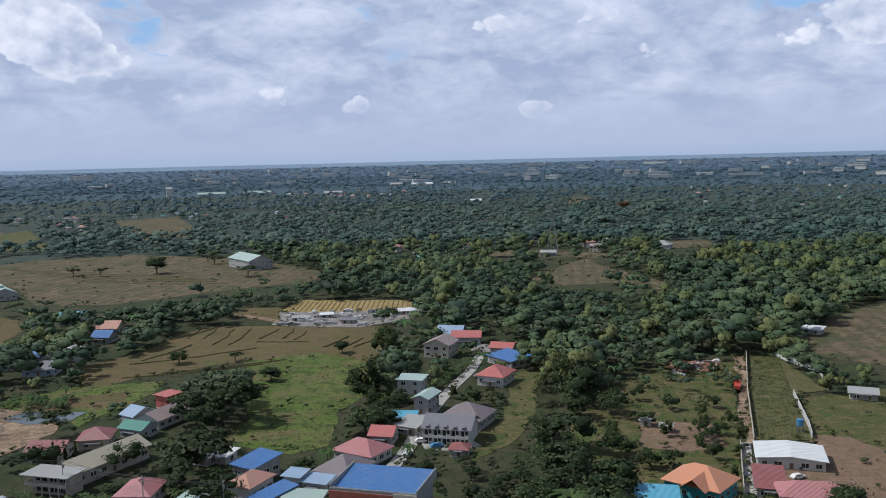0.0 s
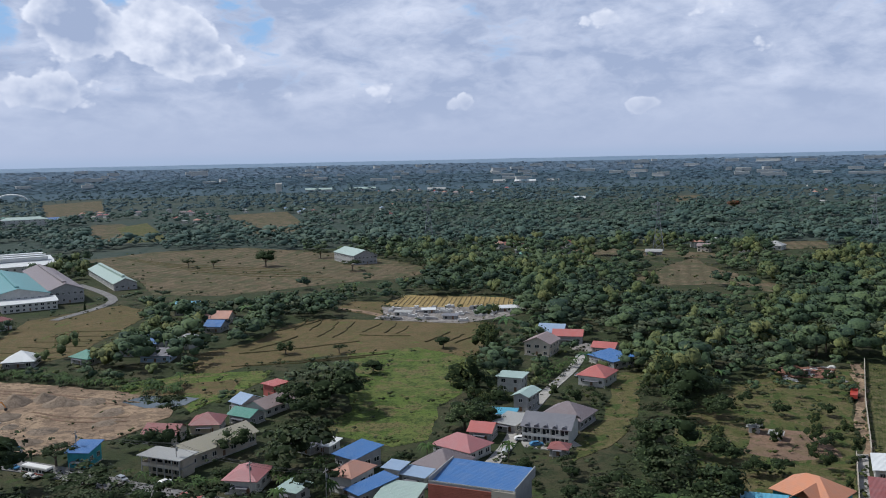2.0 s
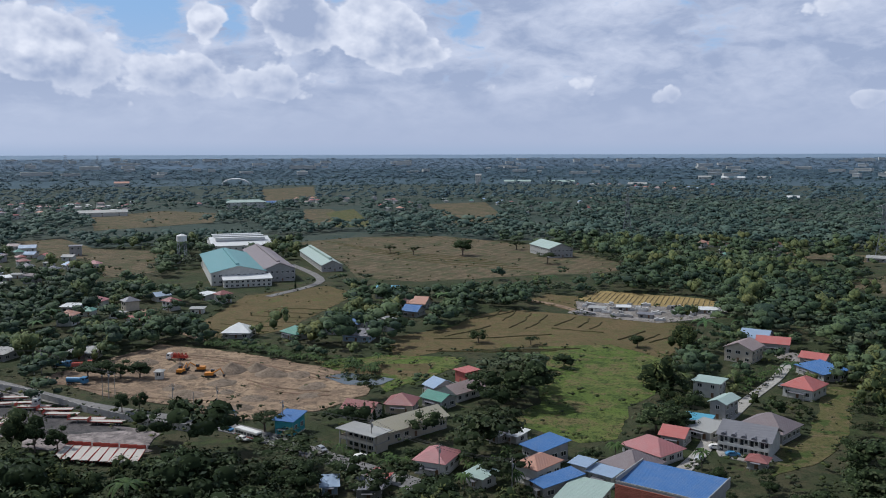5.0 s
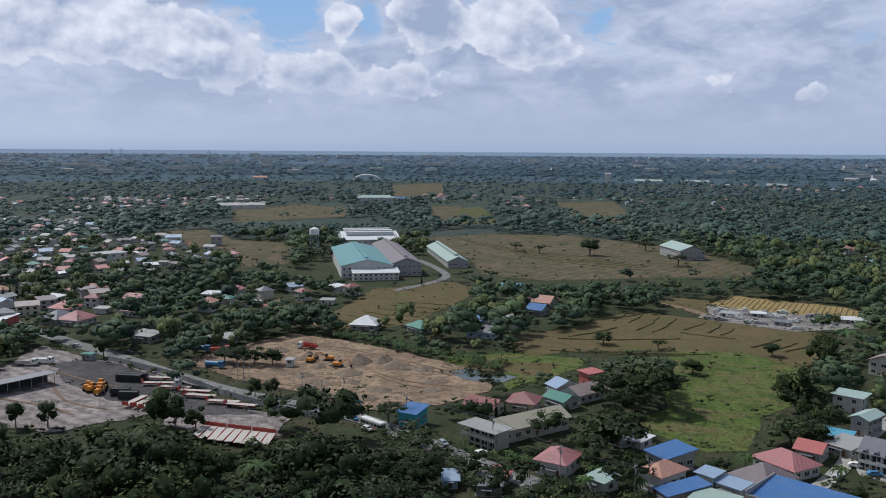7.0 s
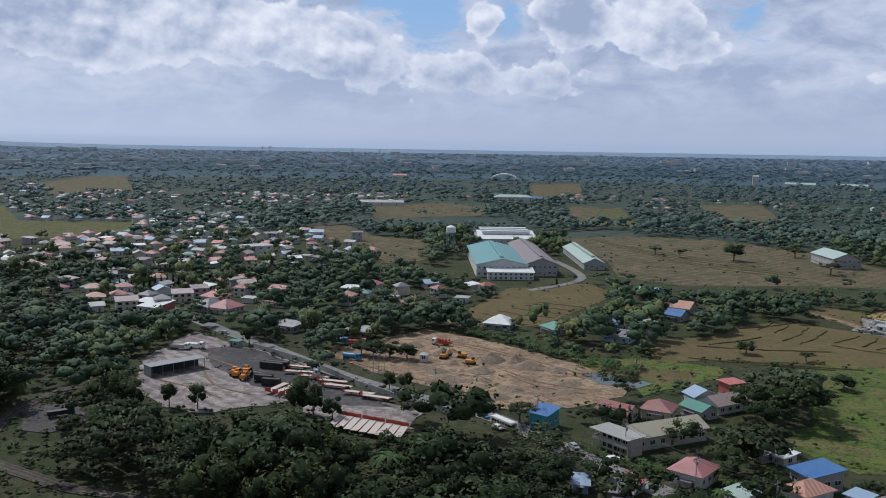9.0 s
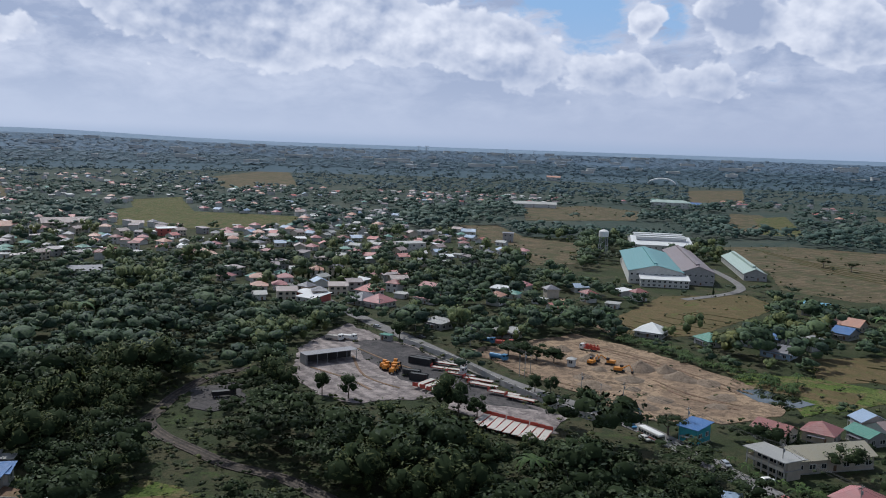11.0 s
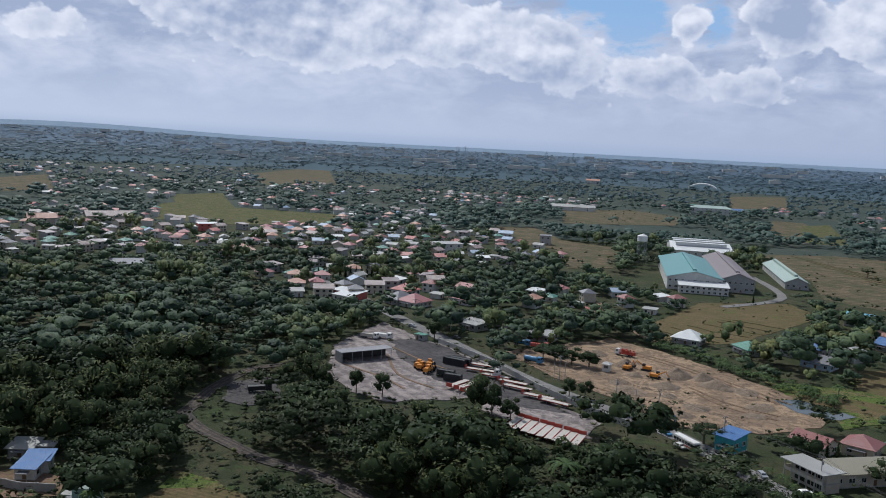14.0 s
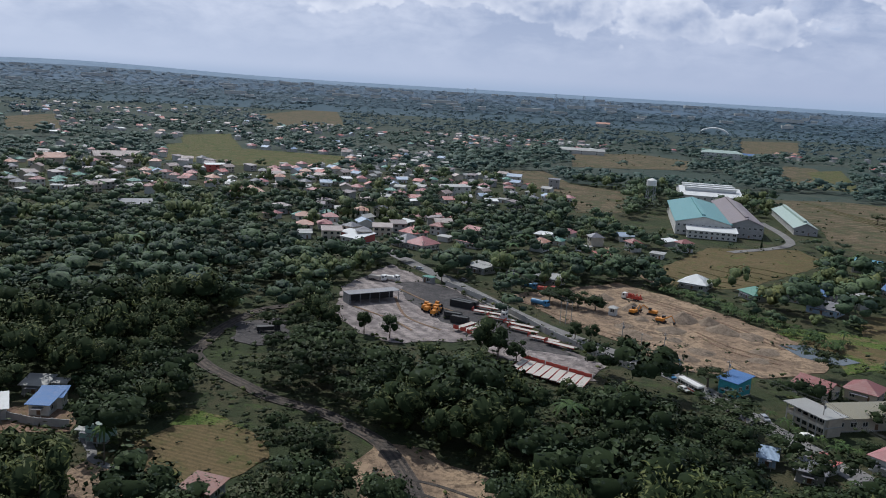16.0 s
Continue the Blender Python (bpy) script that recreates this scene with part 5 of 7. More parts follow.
def woodedness(x, y, a):
    """Far out the woods break up into belts and clumps; towards the first view they close up."""
    grain = noise.noise(Vector((x * 0.0055, y * 0.0055, 5))) + 0.5 * noise.noise(Vector((x * 0.017, y * 0.017, 8)))
    return grain + (0.50 if a < 12 else 0.26 if a < 40 else 0.20)


rng = random.Random(21)
spots = []
r = 125.0
while r < 2900:
    s = 7.6 if r < 330 else 8.6 if r < 700 else 8.6 + (r - 700) * 0.015
    n = int(radians(126) * r / s)
    for i in range(n):
        a = -37 + 126 * (i + rng.uniform(0.05, 0.95)) / n
        rr = r + rng.uniform(-0.5, 0.5) * s
        x, y = -rr * math.sin(radians(a)), rr * math.cos(radians(a))
        if rng.random() > density(x, y, rr, a):
            continue
        orchard = inside(x, y, ORCHARD)
        if not (orchard or open_ground(x, y)):
            continue
        if r > 850 and woodedness(x, y, a) < 0.0:
            continue
        m = noise.noise(Vector((x * 0.02, y * 0.02, 1))) + rng.uniform(-0.35, 0.35)
        kind = "plume" if m > (0.16 if r < 330 and a > 25 else 0.30) else "spread" if m < -0.34 else "dome"
        if kind != "plume" and rng.random() < 0.02 and r < 700:
            kind = "palm"
        lo, hi = SIZE[kind]
        h = rng.uniform(lo, hi) * (0.62 if orchard else 1.0) * rng.choice((0.5, 0.7, 0.85, 1.0, 1.0, 1.15, 1.3))
        h *= 1.0 + 0.45 * noise.noise(Vector((x * 0.014, y * 0.014, 2)))
        if inside(x, y, VILLAGE):
            h *= 0.7
        elif r < 330 and not orchard:
            h *= 1.22
        seen = in_sight(x, y, h * 1.05) if r < 1000 else 0
        if seen == 2 and not orchard and rng.random() < 0.95:
            continue
        if (seen == 1 and rng.random() < (1.0 if x < -150 else 0.92)) or (seen == 3 and rng.random() < 0.96):
            continue
        # light put into the tone: lower in the backlit left, higher to the right
        spots.append((rr, x, y, kind, h, min(1.0, max(0.0, 0.5 + noise.noise(Vector((x * 0.03, y * 0.03, 7))) * 0.5 + noise.noise(Vector((x * 0.006, y * 0.006, 3))) * 0.6 + rng.uniform(-0.4, 0.4) + (0.15 if a < 15 or (a < 32 and r < 420) else -0.45 if a > 42 and r < 700 else 0.0)))))
    r += s * 0.95
while r < 4300:
    s = 30 + (r - 2900) * 0.012
    n = int(radians(126) * r / s)
    for i in range(n):
        a = -37 + 126 * (i + rng.uniform(0.05, 0.95)) / n
        rr = r + rng.uniform(-0.5, 0.5) * s
        x, y = -rr * math.sin(radians(a)), rr * math.cos(radians(a))
        if noise.noise(Vector((x * 0.0016, y * 0.0016, 5))) > -0.8 + (r - 2900) * 0.00022:
            spots.append((rr, x, y, "dome", rng.uniform(4.5, 9), rng.random()))
    r += s * 0.95
spots.sort()


def single_tree(kind, x, y, h, wide, n, label=None):
    crown_me, trunk_me = ONE[kind][n % len(ONE[kind])]
    t = new("bamboo_clump" if kind == "plume" else "palm" if kind == "palm" else "tree")
    for nm, me in (("crown", crown_me), ("trunk", trunk_me)):
        o = new(nm, me)
        o.parent = t
    t.matrix_basis = pose(x, y, 0, 0, 0, (n * 77) % 360) @ Matrix.Diagonal((wide, wide, h, 1))
    return tagged(t, label or TREE_WORDS[kind], "bamboo" if kind == "plume" else "palm" if kind == "palm" else "tree", group="trees of the near wood")


SINGLES = 250
for n, (rr, x, y, kind, h, tint) in enumerate(spots[:SINGLES]):
    single_tree(kind, x, y, h, h * (1.05 if kind != "palm" else 0.8), n)


def wood(name, rows, shapes, mats, label, kind_of=None):
    """All the trees of a stretch and a kind, joined."""
    V, F, T, N, D, n0 = [], [], [], [], [], 0
    for i, (rr, x, y, kind, h, tint) in enumerate(rows):
        v, f, core, way = shapes[(i * 7 + i // 5) % len(shapes)]
        a = (i * 2.4) % 6.2832
        wide = 1.32 if rr < 900 else 1.55 if rr < 2900 else 4.6
        c, s = math.cos(a) * h * wide, math.sin(a) * h * wide
        q = np.empty_like(v)
        q[:, 0], q[:, 1], q[:, 2] = v[:, 0] * c - v[:, 1] * s + x, v[:, 0] * s + v[:, 1] * c + y, v[:, 2] * h + ground_height(math.hypot(x, y)) + hill(math.degrees(math.atan2(-x, y)), math.hypot(x, y))
        if way is not None:
            k, z = math.cos(a), math.sin(a)
            D.append(np.stack((way[:, 0] * k - way[:, 1] * z, way[:, 0] * z + way[:, 1] * k, way[:, 2]), axis=1))
        V.append(q), F.append(f + n0), T.append(np.full(len(v), tint)), N.append(np.arange(len(f)) < core)
        n0 += len(v)
    if V:
        ob = new(name, mesh_of(name, np.concatenate(V), np.concatenate(F), mats, np.concatenate(T), np.concatenate(N), np.concatenate(D) if D else None))
        tagged(ob, label, "woods", kind="stuff")


near_rows = [q for q in spots[SINGLES:] if q[0] < 330]
mid_rows = [q for q in spots[SINGLES:] if 330 <= q[0] < 900]
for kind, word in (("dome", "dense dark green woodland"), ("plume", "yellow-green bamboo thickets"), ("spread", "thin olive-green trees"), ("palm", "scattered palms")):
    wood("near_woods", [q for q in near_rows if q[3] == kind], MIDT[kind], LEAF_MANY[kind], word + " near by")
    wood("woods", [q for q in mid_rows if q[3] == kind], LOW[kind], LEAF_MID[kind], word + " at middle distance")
wood("far_woods", [q for q in spots if 900 <= q[0] < 1700], FARC, LEAF_FAR, "distant green woods between fields, slightly blued with haze")
wood("far_woods", [q for q in spots if 1700 <= q[0] < 2900], FARC, LEAF_FARTHER, "distant woods on the plain, coloured blue-green for haze")
wood("far_woods", [q for q in spots if 2900 <= q[0] < 3600], HAZY, LEAF_FARTHEST, "dark woods far out on the plain, coloured blue-green for haze")
wood("skyline_woods", [q for q in spots if q[0] >= 3600], HAZY, LEAF_SKYLINE, "woods along the skyline, coloured blue-grey for haze")

# undergrowth: bushes along edges, in the meadow, the orchard and between houses
bushes = []
for area, count, lo, hi in ((MEADOW, 55, 0.8, 2.8), (ORCHARD, 260, 1.0, 3.2), (GRASSTRIP, 40, .8, 2.0), (SCRUB_RIGHT, 110, .8, 2.6), (BIGFIELD, 150, 1.2, 4.0),
                            (GREENBY, 40, .8, 2.2), (VILLAGE, 330, 1.4, 3.6), (DIRT, 18, .8, 2.0), (FIELD_L, 25, .7, 1.8), (BROWN_L, 6, .6, 1.2), (F2, 60, 2, 5), (F3, 50, 2, 5),
                            (PADDYS, 40, 1, 2.4), (CLEAR, 30, 1.5, 4), (FIELD_RIGHT, 40, 1, 2.6)):
    xs, ys = [p[0] for p in area], [p[1] for p in area]
    for i in range(count):
        x, y = rng.uniform(min(xs), max(xs)), rng.uniform(min(ys), max(ys))
        if inside(x, y, area) and (area is not VILLAGE or open_ground(x, y, -1.0)):
            bushes.append((0, x, y, "dome", rng.uniform(lo, hi), rng.random()))
for i in range(1900):
    a, r = radians(rng.uniform(-32, 82)), math.sqrt(rng.uniform(125 ** 2, 420 ** 2))
    x, y = -r * math.sin(a), r * math.cos(a)
    if open_ground(x, y, -1.5):
        bushes.append((0, x, y, "dome", rng.uniform(1.2, 4.0), rng.random()))
for i in range(1100):
    a, r = radians(rng.uniform(40, 80)), math.sqrt(rng.uniform(140 ** 2, 330 ** 2))
    x, y = -r * math.sin(a), r * math.cos(a)
    if open_ground(x, y, -2.2):
        bushes.append((0, x, y, "dome", rng.uniform(1.0, 3.2), rng.random() * 0.6))
for area in FIELDS:
    for (x0, y0), (x1, y1) in zip(area, area[1:] + area[:1]):
        L = math.hypot(x1 - x0, y1 - y0)
        if math.hypot(x0, y0) > 900 or area is POND:
            continue
        for i in range(int(L / 5)):
            f = rng.random()
            if rng.random() < 0.55:
                bushes.append((0, x0 + (x1 - x0) * f + rng.gauss(0, 1.6), y0 + (y1 - y0) * f + rng.gauss(0, 1.6), "dome", rng.uniform(.8, 2.8), rng.random()))
for fine, width in LINES:
    for p in fine:
        for k in range(1):
            s = rng.choice((-1, 1)) * (width / 2 + rng.uniform(2.5, 5))
            bushes.append((0, p.x + s * .4, p.y + s, "dome", rng.uniform(.8, 2.2), rng.random()))
wood("bushes", [b for i, b in enumerate(bushes) if i % 3], BUSH, LEAF_MANY["spread"], "low olive-green bushes and tall weeds")
wood("bushes", [b for i, b in enumerate(bushes) if i % 3 == 0], BUSH, LEAF_MANY["plume"], "low yellow-green bushes and weeds")

# trees that stand by themselves
n = 0
for kind, rows in {
    "dome": [(-245, 724, 15, 19), (-123, 387, 7, 9), (-50, 402, 6, 8), (-207, 238, 7, 5.5), (-202, 241, 7, 6), (-184, 238, 7.5, 6), (-178, 239, 7.5, 6.5), (-250, 172, 9, 6),
             (-241, 177, 9, 7), (-211, 194, 10, 6), (-204, 196, 10, 7), (-197, 198, 9, 7), (-304, 252, 9, 8), (-74, 352, 6, 9), (-39, 335, 5, 5), (-150, 62, 11, 13),
             (-239, 275, 8, 11), (-246, 272, 8, 11), (-232, 278, 7, 9), (-252, 271, 7, 9), (-28, 279, 9, 14), (-22, 283, 8, 12), (22, 212, 9, 12), (98, 205, 8, 10), (108, 342, 6, 5)],
    "spread": [(-212, 785, 10, 14), (-160, 691, 11, 15), (-99, 681, 11, 17), (-98, 390, 5, 7), (-288, 713, 9, 10), (-313, 718, 9, 10), (-127, 215, 9, 17), (-117, 207, 8, 15), (-148, 236, 8, 11)],
    "plume": [(-30, 395, 14, 14), (-26, 388, 12, 12), (118, 392, 13, 15), (124, 398, 12, 13)],
    "palm": [(-190, 60, 11, 6), (-36, 246, 7, 6), (-12, 248, 7, 6), (-58, 214, 7, 6), (-70, 208, 7, 6), (-150, 330, 6, 6), (128, 384, 8, 7)],
    "column": [(-126, 258, 6, 4), (-123, 259, 7, 4), (-120, 260, 7, 4), (-117, 261, 6.5, 4), (-290, 505, 8, 4), (-158, 69, 8, 5), (-163, 71, 6, 4)] + [(-484 + i * 1.3, 299 + i * 3.4, 8.5, 5) for i in range(15)],
}.items():
    for x, y, h, wide in rows:
        n += 1
        single_tree(kind, x, y, h, wide * 1.15, n)
flame = single_tree("dome", 302, 1442, 15, 26, 3, "broad flame tree covered in dull red blossom")
for o in flame.children:
    if o.name.startswith("crown"):
        o.data = o.data.copy()
        o.data.materials[0] = LEAF_FLAME

# ---- the truck yard, the road and the earthworks ----
M_RED, M_WHITE, M_ORANGE = paint("red_paint", (0.42, 0.055, 0.035)), paint("white_paint", (0.72, 0.70, 0.66)), paint("orange_paint", (0.62, 0.24, 0.03))
M_BLACK, M_TYRE, M_BLUE = paint("black_sheet", (0.02, 0.021, 0.023), 0.6), paint("tyre_rubber", (0.015, 0.015, 0.015), 0.85), paint("blue_paint", (0.06, 0.2, 0.36))
M_DECK = paint("worn_plank_deck", (0.46, 0.42, 0.37), 0.75)
M_WIRE = paint("cable", (0.03, 0.03, 0.03), 0.6)
M_POLE = plaster("concrete_pole", (0.36, 0.34, 0.31))


def wheel(parent, x, y, r=0.52, w=0.32):
    t = part("tyre", tube((x, y - w / 2, r), (x, y + w / 2, r), r, r, 12), M_TYRE, parent)
    part("rim", tube((x, y - w / 2 - .01, r), (x, y + w / 2 + .01, r), r * .55, r * .55, 10), M_STEEL, t)
    return t


def trailer(label):
    """A forty-foot flat trailer along x, its goose-neck at +x."""
    t = new("flatbed_trailer")
    part("deck", boxes((-6.1, 6.1, -1.22, 1.22, 1.22, 1.36)), M_DECK, t, "worn pale deck")
    part("beam", boxes((-6.0, 3.6, -.62, -.44, .82, 1.22), (3.6, 6.0, -.62, -.44, 1.0, 1.22)), M_RED, t)
    part("beam", boxes((-6.0, 3.6, .44, .62, .82, 1.22), (3.6, 6.0, .44, .62, 1.0, 1.22)), M_RED, t)
    part("side_rail", boxes((-6.1, 6.1, -1.3, -1.22, 1.14, 1.4)), M_RED, t)
    part("side_rail", boxes((-6.1, 6.1, 1.22, 1.3, 1.14, 1.4)), M_RED, t)
    part("headboard", boxes((6.1, 6.22, -1.28, 1.28, 1.05, 2.5), (6.02, 6.1, -1.1, -1.0, 1.36, 2.4), (6.02, 6.1, 1.0, 1.1, 1.36, 2.4)), M_RED, t, "red steel headboard")
    for x in (-4.7, -3.5):
        for y in (-1.0, 1.0):
            wheel(t, x, y)
    for y in (-.7, .7):
        part("landing_leg", boxes((3.0, 3.2, y - .1, y + .1, -.02, 1.2)), M_STEEL, t)
    return tagged(t, label, "trailer", group="trailers in the yard")


def truck(label, cab_mat, cab_word, load=None, load_mat=None):
    t = new("truck")
    bm = bmesh.new()
    prof = [(1.9, .7), (4.0, .7), (4.0, 1.9), (3.75, 2.9), (1.9, 3.0)]
    for s in (-1, 1):
        bm.faces.new([bm.verts.new((x, s * 1.2, z)) for x, z in prof])
    fs = list(bm.faces)
    for i in range(5):
        j = (i + 1) % 5
        bm.faces.new((fs[0].verts[i], fs[0].verts[j], fs[1].verts[j], fs[1].verts[i]))
    cab = part("cab", bm, cab_mat, t, cab_word)
    part("windscreen", boxes((3.86, 3.95, -1.0, 1.0, 1.95, 2.7)), M_GLASS, cab)
    part("side_window", boxes((2.7, 3.5, -1.23, -1.19, 1.9, 2.6)), M_GLASS, cab)
    part("side_window", boxes((2.7, 3.5, 1.19, 1.23, 1.9, 2.6)), M_GLASS, cab)
    part("bumper", boxes((3.95, 4.15, -1.2, 1.2, .5, .85)), M_STEEL, t)
    part("chassis", boxes((-4.2, 3.8, -.5, .5, .65, .95)), M_BLACK, t)
    if load == "box":
        part("body", boxes((-4.3, 1.7, -1.2, 1.2, .95, 2.3), (-4.3, 1.7, -1.25, -1.2, 2.1, 2.35), (-4.3, 1.7, 1.2, 1.25, 2.1, 2.35)), load_mat, t)
    elif load == "tank":
        part("tank", tube((-4.2, 0, 1.85), (1.6, 0, 1.85), 1.0, 1.0, 14), load_mat, t)
    elif load == "plant":
        part("machine_bed", boxes((-5.5, 1.7, -1.1, 1.1, .95, 1.3)), load_mat, t)
        for x in (-4.6, -2.9, -1.2, .5):
            part("machine", boxes((x - .6, x + .5, -.9, .9, 1.3, 2.5 + .4 * math.sin(x * 3)), (x - .2, x + .2, -.4, .4, 2.3, 3.2)), load_mat, t)
    for x in (-3.4, -2.2, 2.9):
        for y in (-1.0, 1.0):
            wheel(t, x, y)
    return tagged(t, label, "truck")


first_trailer = trailer("flat trailer with a worn pale deck on a red frame")
first_trailer.matrix_basis = pose(-248.5, 230.8, 0.22, 0, 0, 208)
for x, y, a in [(-238.6, 229.8, 203), (-228.6, 229.7, 200), (-222.7, 226.2, 198), (-210.2, 224.7, 200), (-201.7, 224.6, 195), (-255.5, 236.0, 205),
                (-237.7, 210.0, -75), (-233.9, 210.5, -77), (-230.0, 210.6, -79)]:
    copy_thing(first_trailer, pose(x, y, 0.22, 0, 0, a))
for i in range(9):
    copy_thing(first_trailer, pose(-193.1 + i * 2.95, 196.0 + i * 0.55, 0.22, 0, 0, 114 + (i % 3) * 1.5))
for x, y, a, args in [
    (-248.0, 236.5, 25, ("white tractor truck without a trailer", M_WHITE, "white cab")),
    (-243.0, 231.5, 28, ("white tractor truck parked by the wall", M_WHITE, "white cab")),
    (-319.0, 226.0, 30, ("white flatbed truck on the sandy bank", M_WHITE, "white cab", "box", M_DECK)),
    (-316.0, 231.5, 30, ("white truck with a pale body on the bank", M_WHITE, "white cab", "box", M_WHITE)),
    (-275.0, 281.0, 20, ("blue-grey tank truck by the sheds", M_BLUE, "blue cab", "tank", M_BLUE)),
    (-249.0, 262.0, 15, ("small blue tank truck on the dirt road", M_BLUE, "blue cab", "tank", M_BLUE)),
    (-238.0, 309.0, 195, ("truck carrying rusty drilling plant", M_WHITE, "white cab", "plant", M_RED)),
    (-268.0, 143.0, 70, ("dark loaded truck on the cinder lot", M_BLACK, "dark cab", "box", M_BLACK)),
    (-266.5, 284.0, 35, ("red dump truck by the sheds", M_RED, "red cab", "box", M_RED)),
]:
    truck(*args).matrix_basis = pose(x, y, 0.22, 0, 0, a)


def loader():
    t = new("wheel_loader")
    part("body", boxes((-3.0, -.2, -1.0, 1.0, 1.0, 2.2), (-.2, 1.3, -.7, .7, .9, 1.7), (-2.9, -.9, -.8, .8, 2.2, 2.45)), M_ORANGE, t)
    cab = part("cab", boxes((-.6, .7, -.75, .75, 2.0, 3.3)), M_ORANGE, t)
    part("cab_glass", boxes((-.5, .76, -.79, .79, 2.35, 3.1)), M_GLASS, cab)
    part("arm", boxes((1.2, 3.2, -.8, -.55, 1.2, 1.6), (3.0, 3.4, -.8, -.55, .7, 1.5)), M_ORANGE, t)
    part("arm", boxes((1.2, 3.2, .55, .8, 1.2, 1.6), (3.0, 3.4, .55, .8, .7, 1.5)), M_ORANGE, t)
    part("bucket", boxes((3.3, 4.3, -1.35, 1.35, .25, .4), (3.3, 3.45, -1.35, 1.35, .25, 1.4), (3.3, 4.2, -1.35, -1.25, .25, 1.1), (3.3, 4.2, 1.25, 1.35, .25, 1.1)), M_BLACK, t)
    for x in (-2.0, 1.0):
        for y in (-1.0, 1.0):
            wheel(t, x, y, .75, .5)
    return tagged(t, "orange wheel loader with a raised cab", "loader", group="loaders in the yard")


first_loader = loader()
first_loader.matrix_basis = pose(-267, 214, 0.22, 0, 0, 120)
for x, y, a in [(-264.0, 213.0, 118), (-261.0, 215.0, 122), (-258.5, 212.0, 119), (-265.5, 218.5, 125)]:
    copy_thing(first_loader, pose(x, y, 0.22, 0, 0, a))


def container(x, y, a, length, label):
    t = new("open_container")
    part("shell", boxes((-length / 2, length / 2, -1.25, 1.25, 0.1, 2.7)), M_BLACK, t)
    for i in range(int(length / .6)):
        u = -length / 2 + .3 + i * .6
        part("rib", boxes((u, u + .22, -1.33, -1.25, .2, 2.6)), M_BLACK, t)
        part("rib", boxes((u, u + .22, 1.25, 1.33, .2, 2.6)), M_BLACK, t)
    part("top_frame", boxes((-length / 2, length / 2, -1.33, -1.2, 2.7, 2.85), (-length / 2, length / 2, 1.2, 1.33, 2.7, 2.85),
                            (-length / 2, -length / 2 + .12, -1.2, 1.2, 2.7, 2.85), (length / 2 - .12, length / 2, -1.2, 1.2, 2.7, 2.85)), M_BLACK, t)
    t.matrix_basis = pose(x, y, 0.2, 0, 0, a)
    tagged(t, label, "container")


container(-263.0, 232.5, 20, 10, "tall black ribbed container body")
container(-263.0, 229.6, 20, 10, "tall black ribbed container body")
container(-250.5, 214.5, 28, 7, "black open-topped truck body on the cinder ground")
container(-244.5, 213.0, 28, 7, "black open-topped truck body on the cinder ground")

# open shelter
shelter = new("open_shelter")
part("roof", boxes((-12, 12, -3.2, 3.2, 4.2, 4.36)), ROOFS["greyroof"], shelter, "pale sheet roof")
# black on this wall stands in for the shade under the roof
part("back_wall", boxes((-11.6, 11.6, 2.7, 2.9, 0, 4.2)), M_BLACK, shelter, "back wall coloured dark for the shade inside")
part("end_wall", boxes((-11.8, -11.6, -2.9, 2.9, 0, 4.2)), WALLS["grey"], shelter)
for i in range(6):
    part("post", boxes((-11.3 + i * 4.5, -11.1 + i * 4.5, -2.9, -2.7, 0, 4.2)), M_STEEL, shelter)
shelter.matrix_basis = pose(-289, 202, 0.2, 0, 0, 82)
tagged(shelter, "long open-fronted shelter with a pale sheet roof in the yard", "shelter")
hut = new("gate_hut")
part("wall", boxes((-2.4, 2.4, -1.6, 1.6, 0, 2.6)), WALLS["grey"], hut)
part("roof", boxes((-2.9, 2.9, -2.1, 2.1, 2.6, 2.75)), ROOFS["green"], hut, "dull green roof")
add_opening(hut, ME_FRAME, "window", .8, -1.6, 1.5, 0, ME_PANE)
add_opening(hut, ME_DOOR, "door", -1.2, -1.6, 0, 0)
hut.matrix_basis = pose(-306, 246, 0.2, 0, 0, 15)
tagged(hut, "low grey gate hut with a dull green roof", "hut")
guard = new("guard_hut")
part("wall", boxes((-1.5, 1.5, -1.5, 1.5, 0, 3.2)), WALLS["white"], guard)
part("roof", roof_mesh("hip", 3, 3, 3.2, .5), ROOFS["lightgrey"], guard)
add_opening(guard, ME_FRAME, "window", 0, -1.5, 2.1, 0, ME_PANE)
guard.matrix_basis = pose(-224, 280, 0.2, 0, 0, 25)
tagged(guard, "small white guard hut with a hip roof on the earthworks", "hut")


def run_wall(name, line, height, thick, mat, label, bay=4.0, posts=True):
    """A masonry wall in bays, with posts."""
    t = new(name)
    for (x0, y0), (x1, y1) in zip(line, line[1:]):
        L = math.hypot(x1 - x0, y1 - y0)
        n = max(1, round(L / bay))
        a = math.atan2(y1 - y0, x1 - x0)
        for i in range(n):
            m = Matrix.Translation((x0 + (x1 - x0) * i / n, y0 + (y1 - y0) * i / n, 0)) @ Matrix.Rotation(a, 4, "Z")
            bm = bmesh.new()
            add_box(bm, 0.18, L / n - 0.18, -thick / 2, thick / 2, -.3, height, m)
            part("panel", bm, mat, t)
            if posts:
                bm = bmesh.new()
                add_box(bm, -.18, .18, -thick / 2 - .08, thick / 2 + .08, -.3, height + .15, m)
                part("post", bm, mat, t)
    return tagged(t, label, "wall")


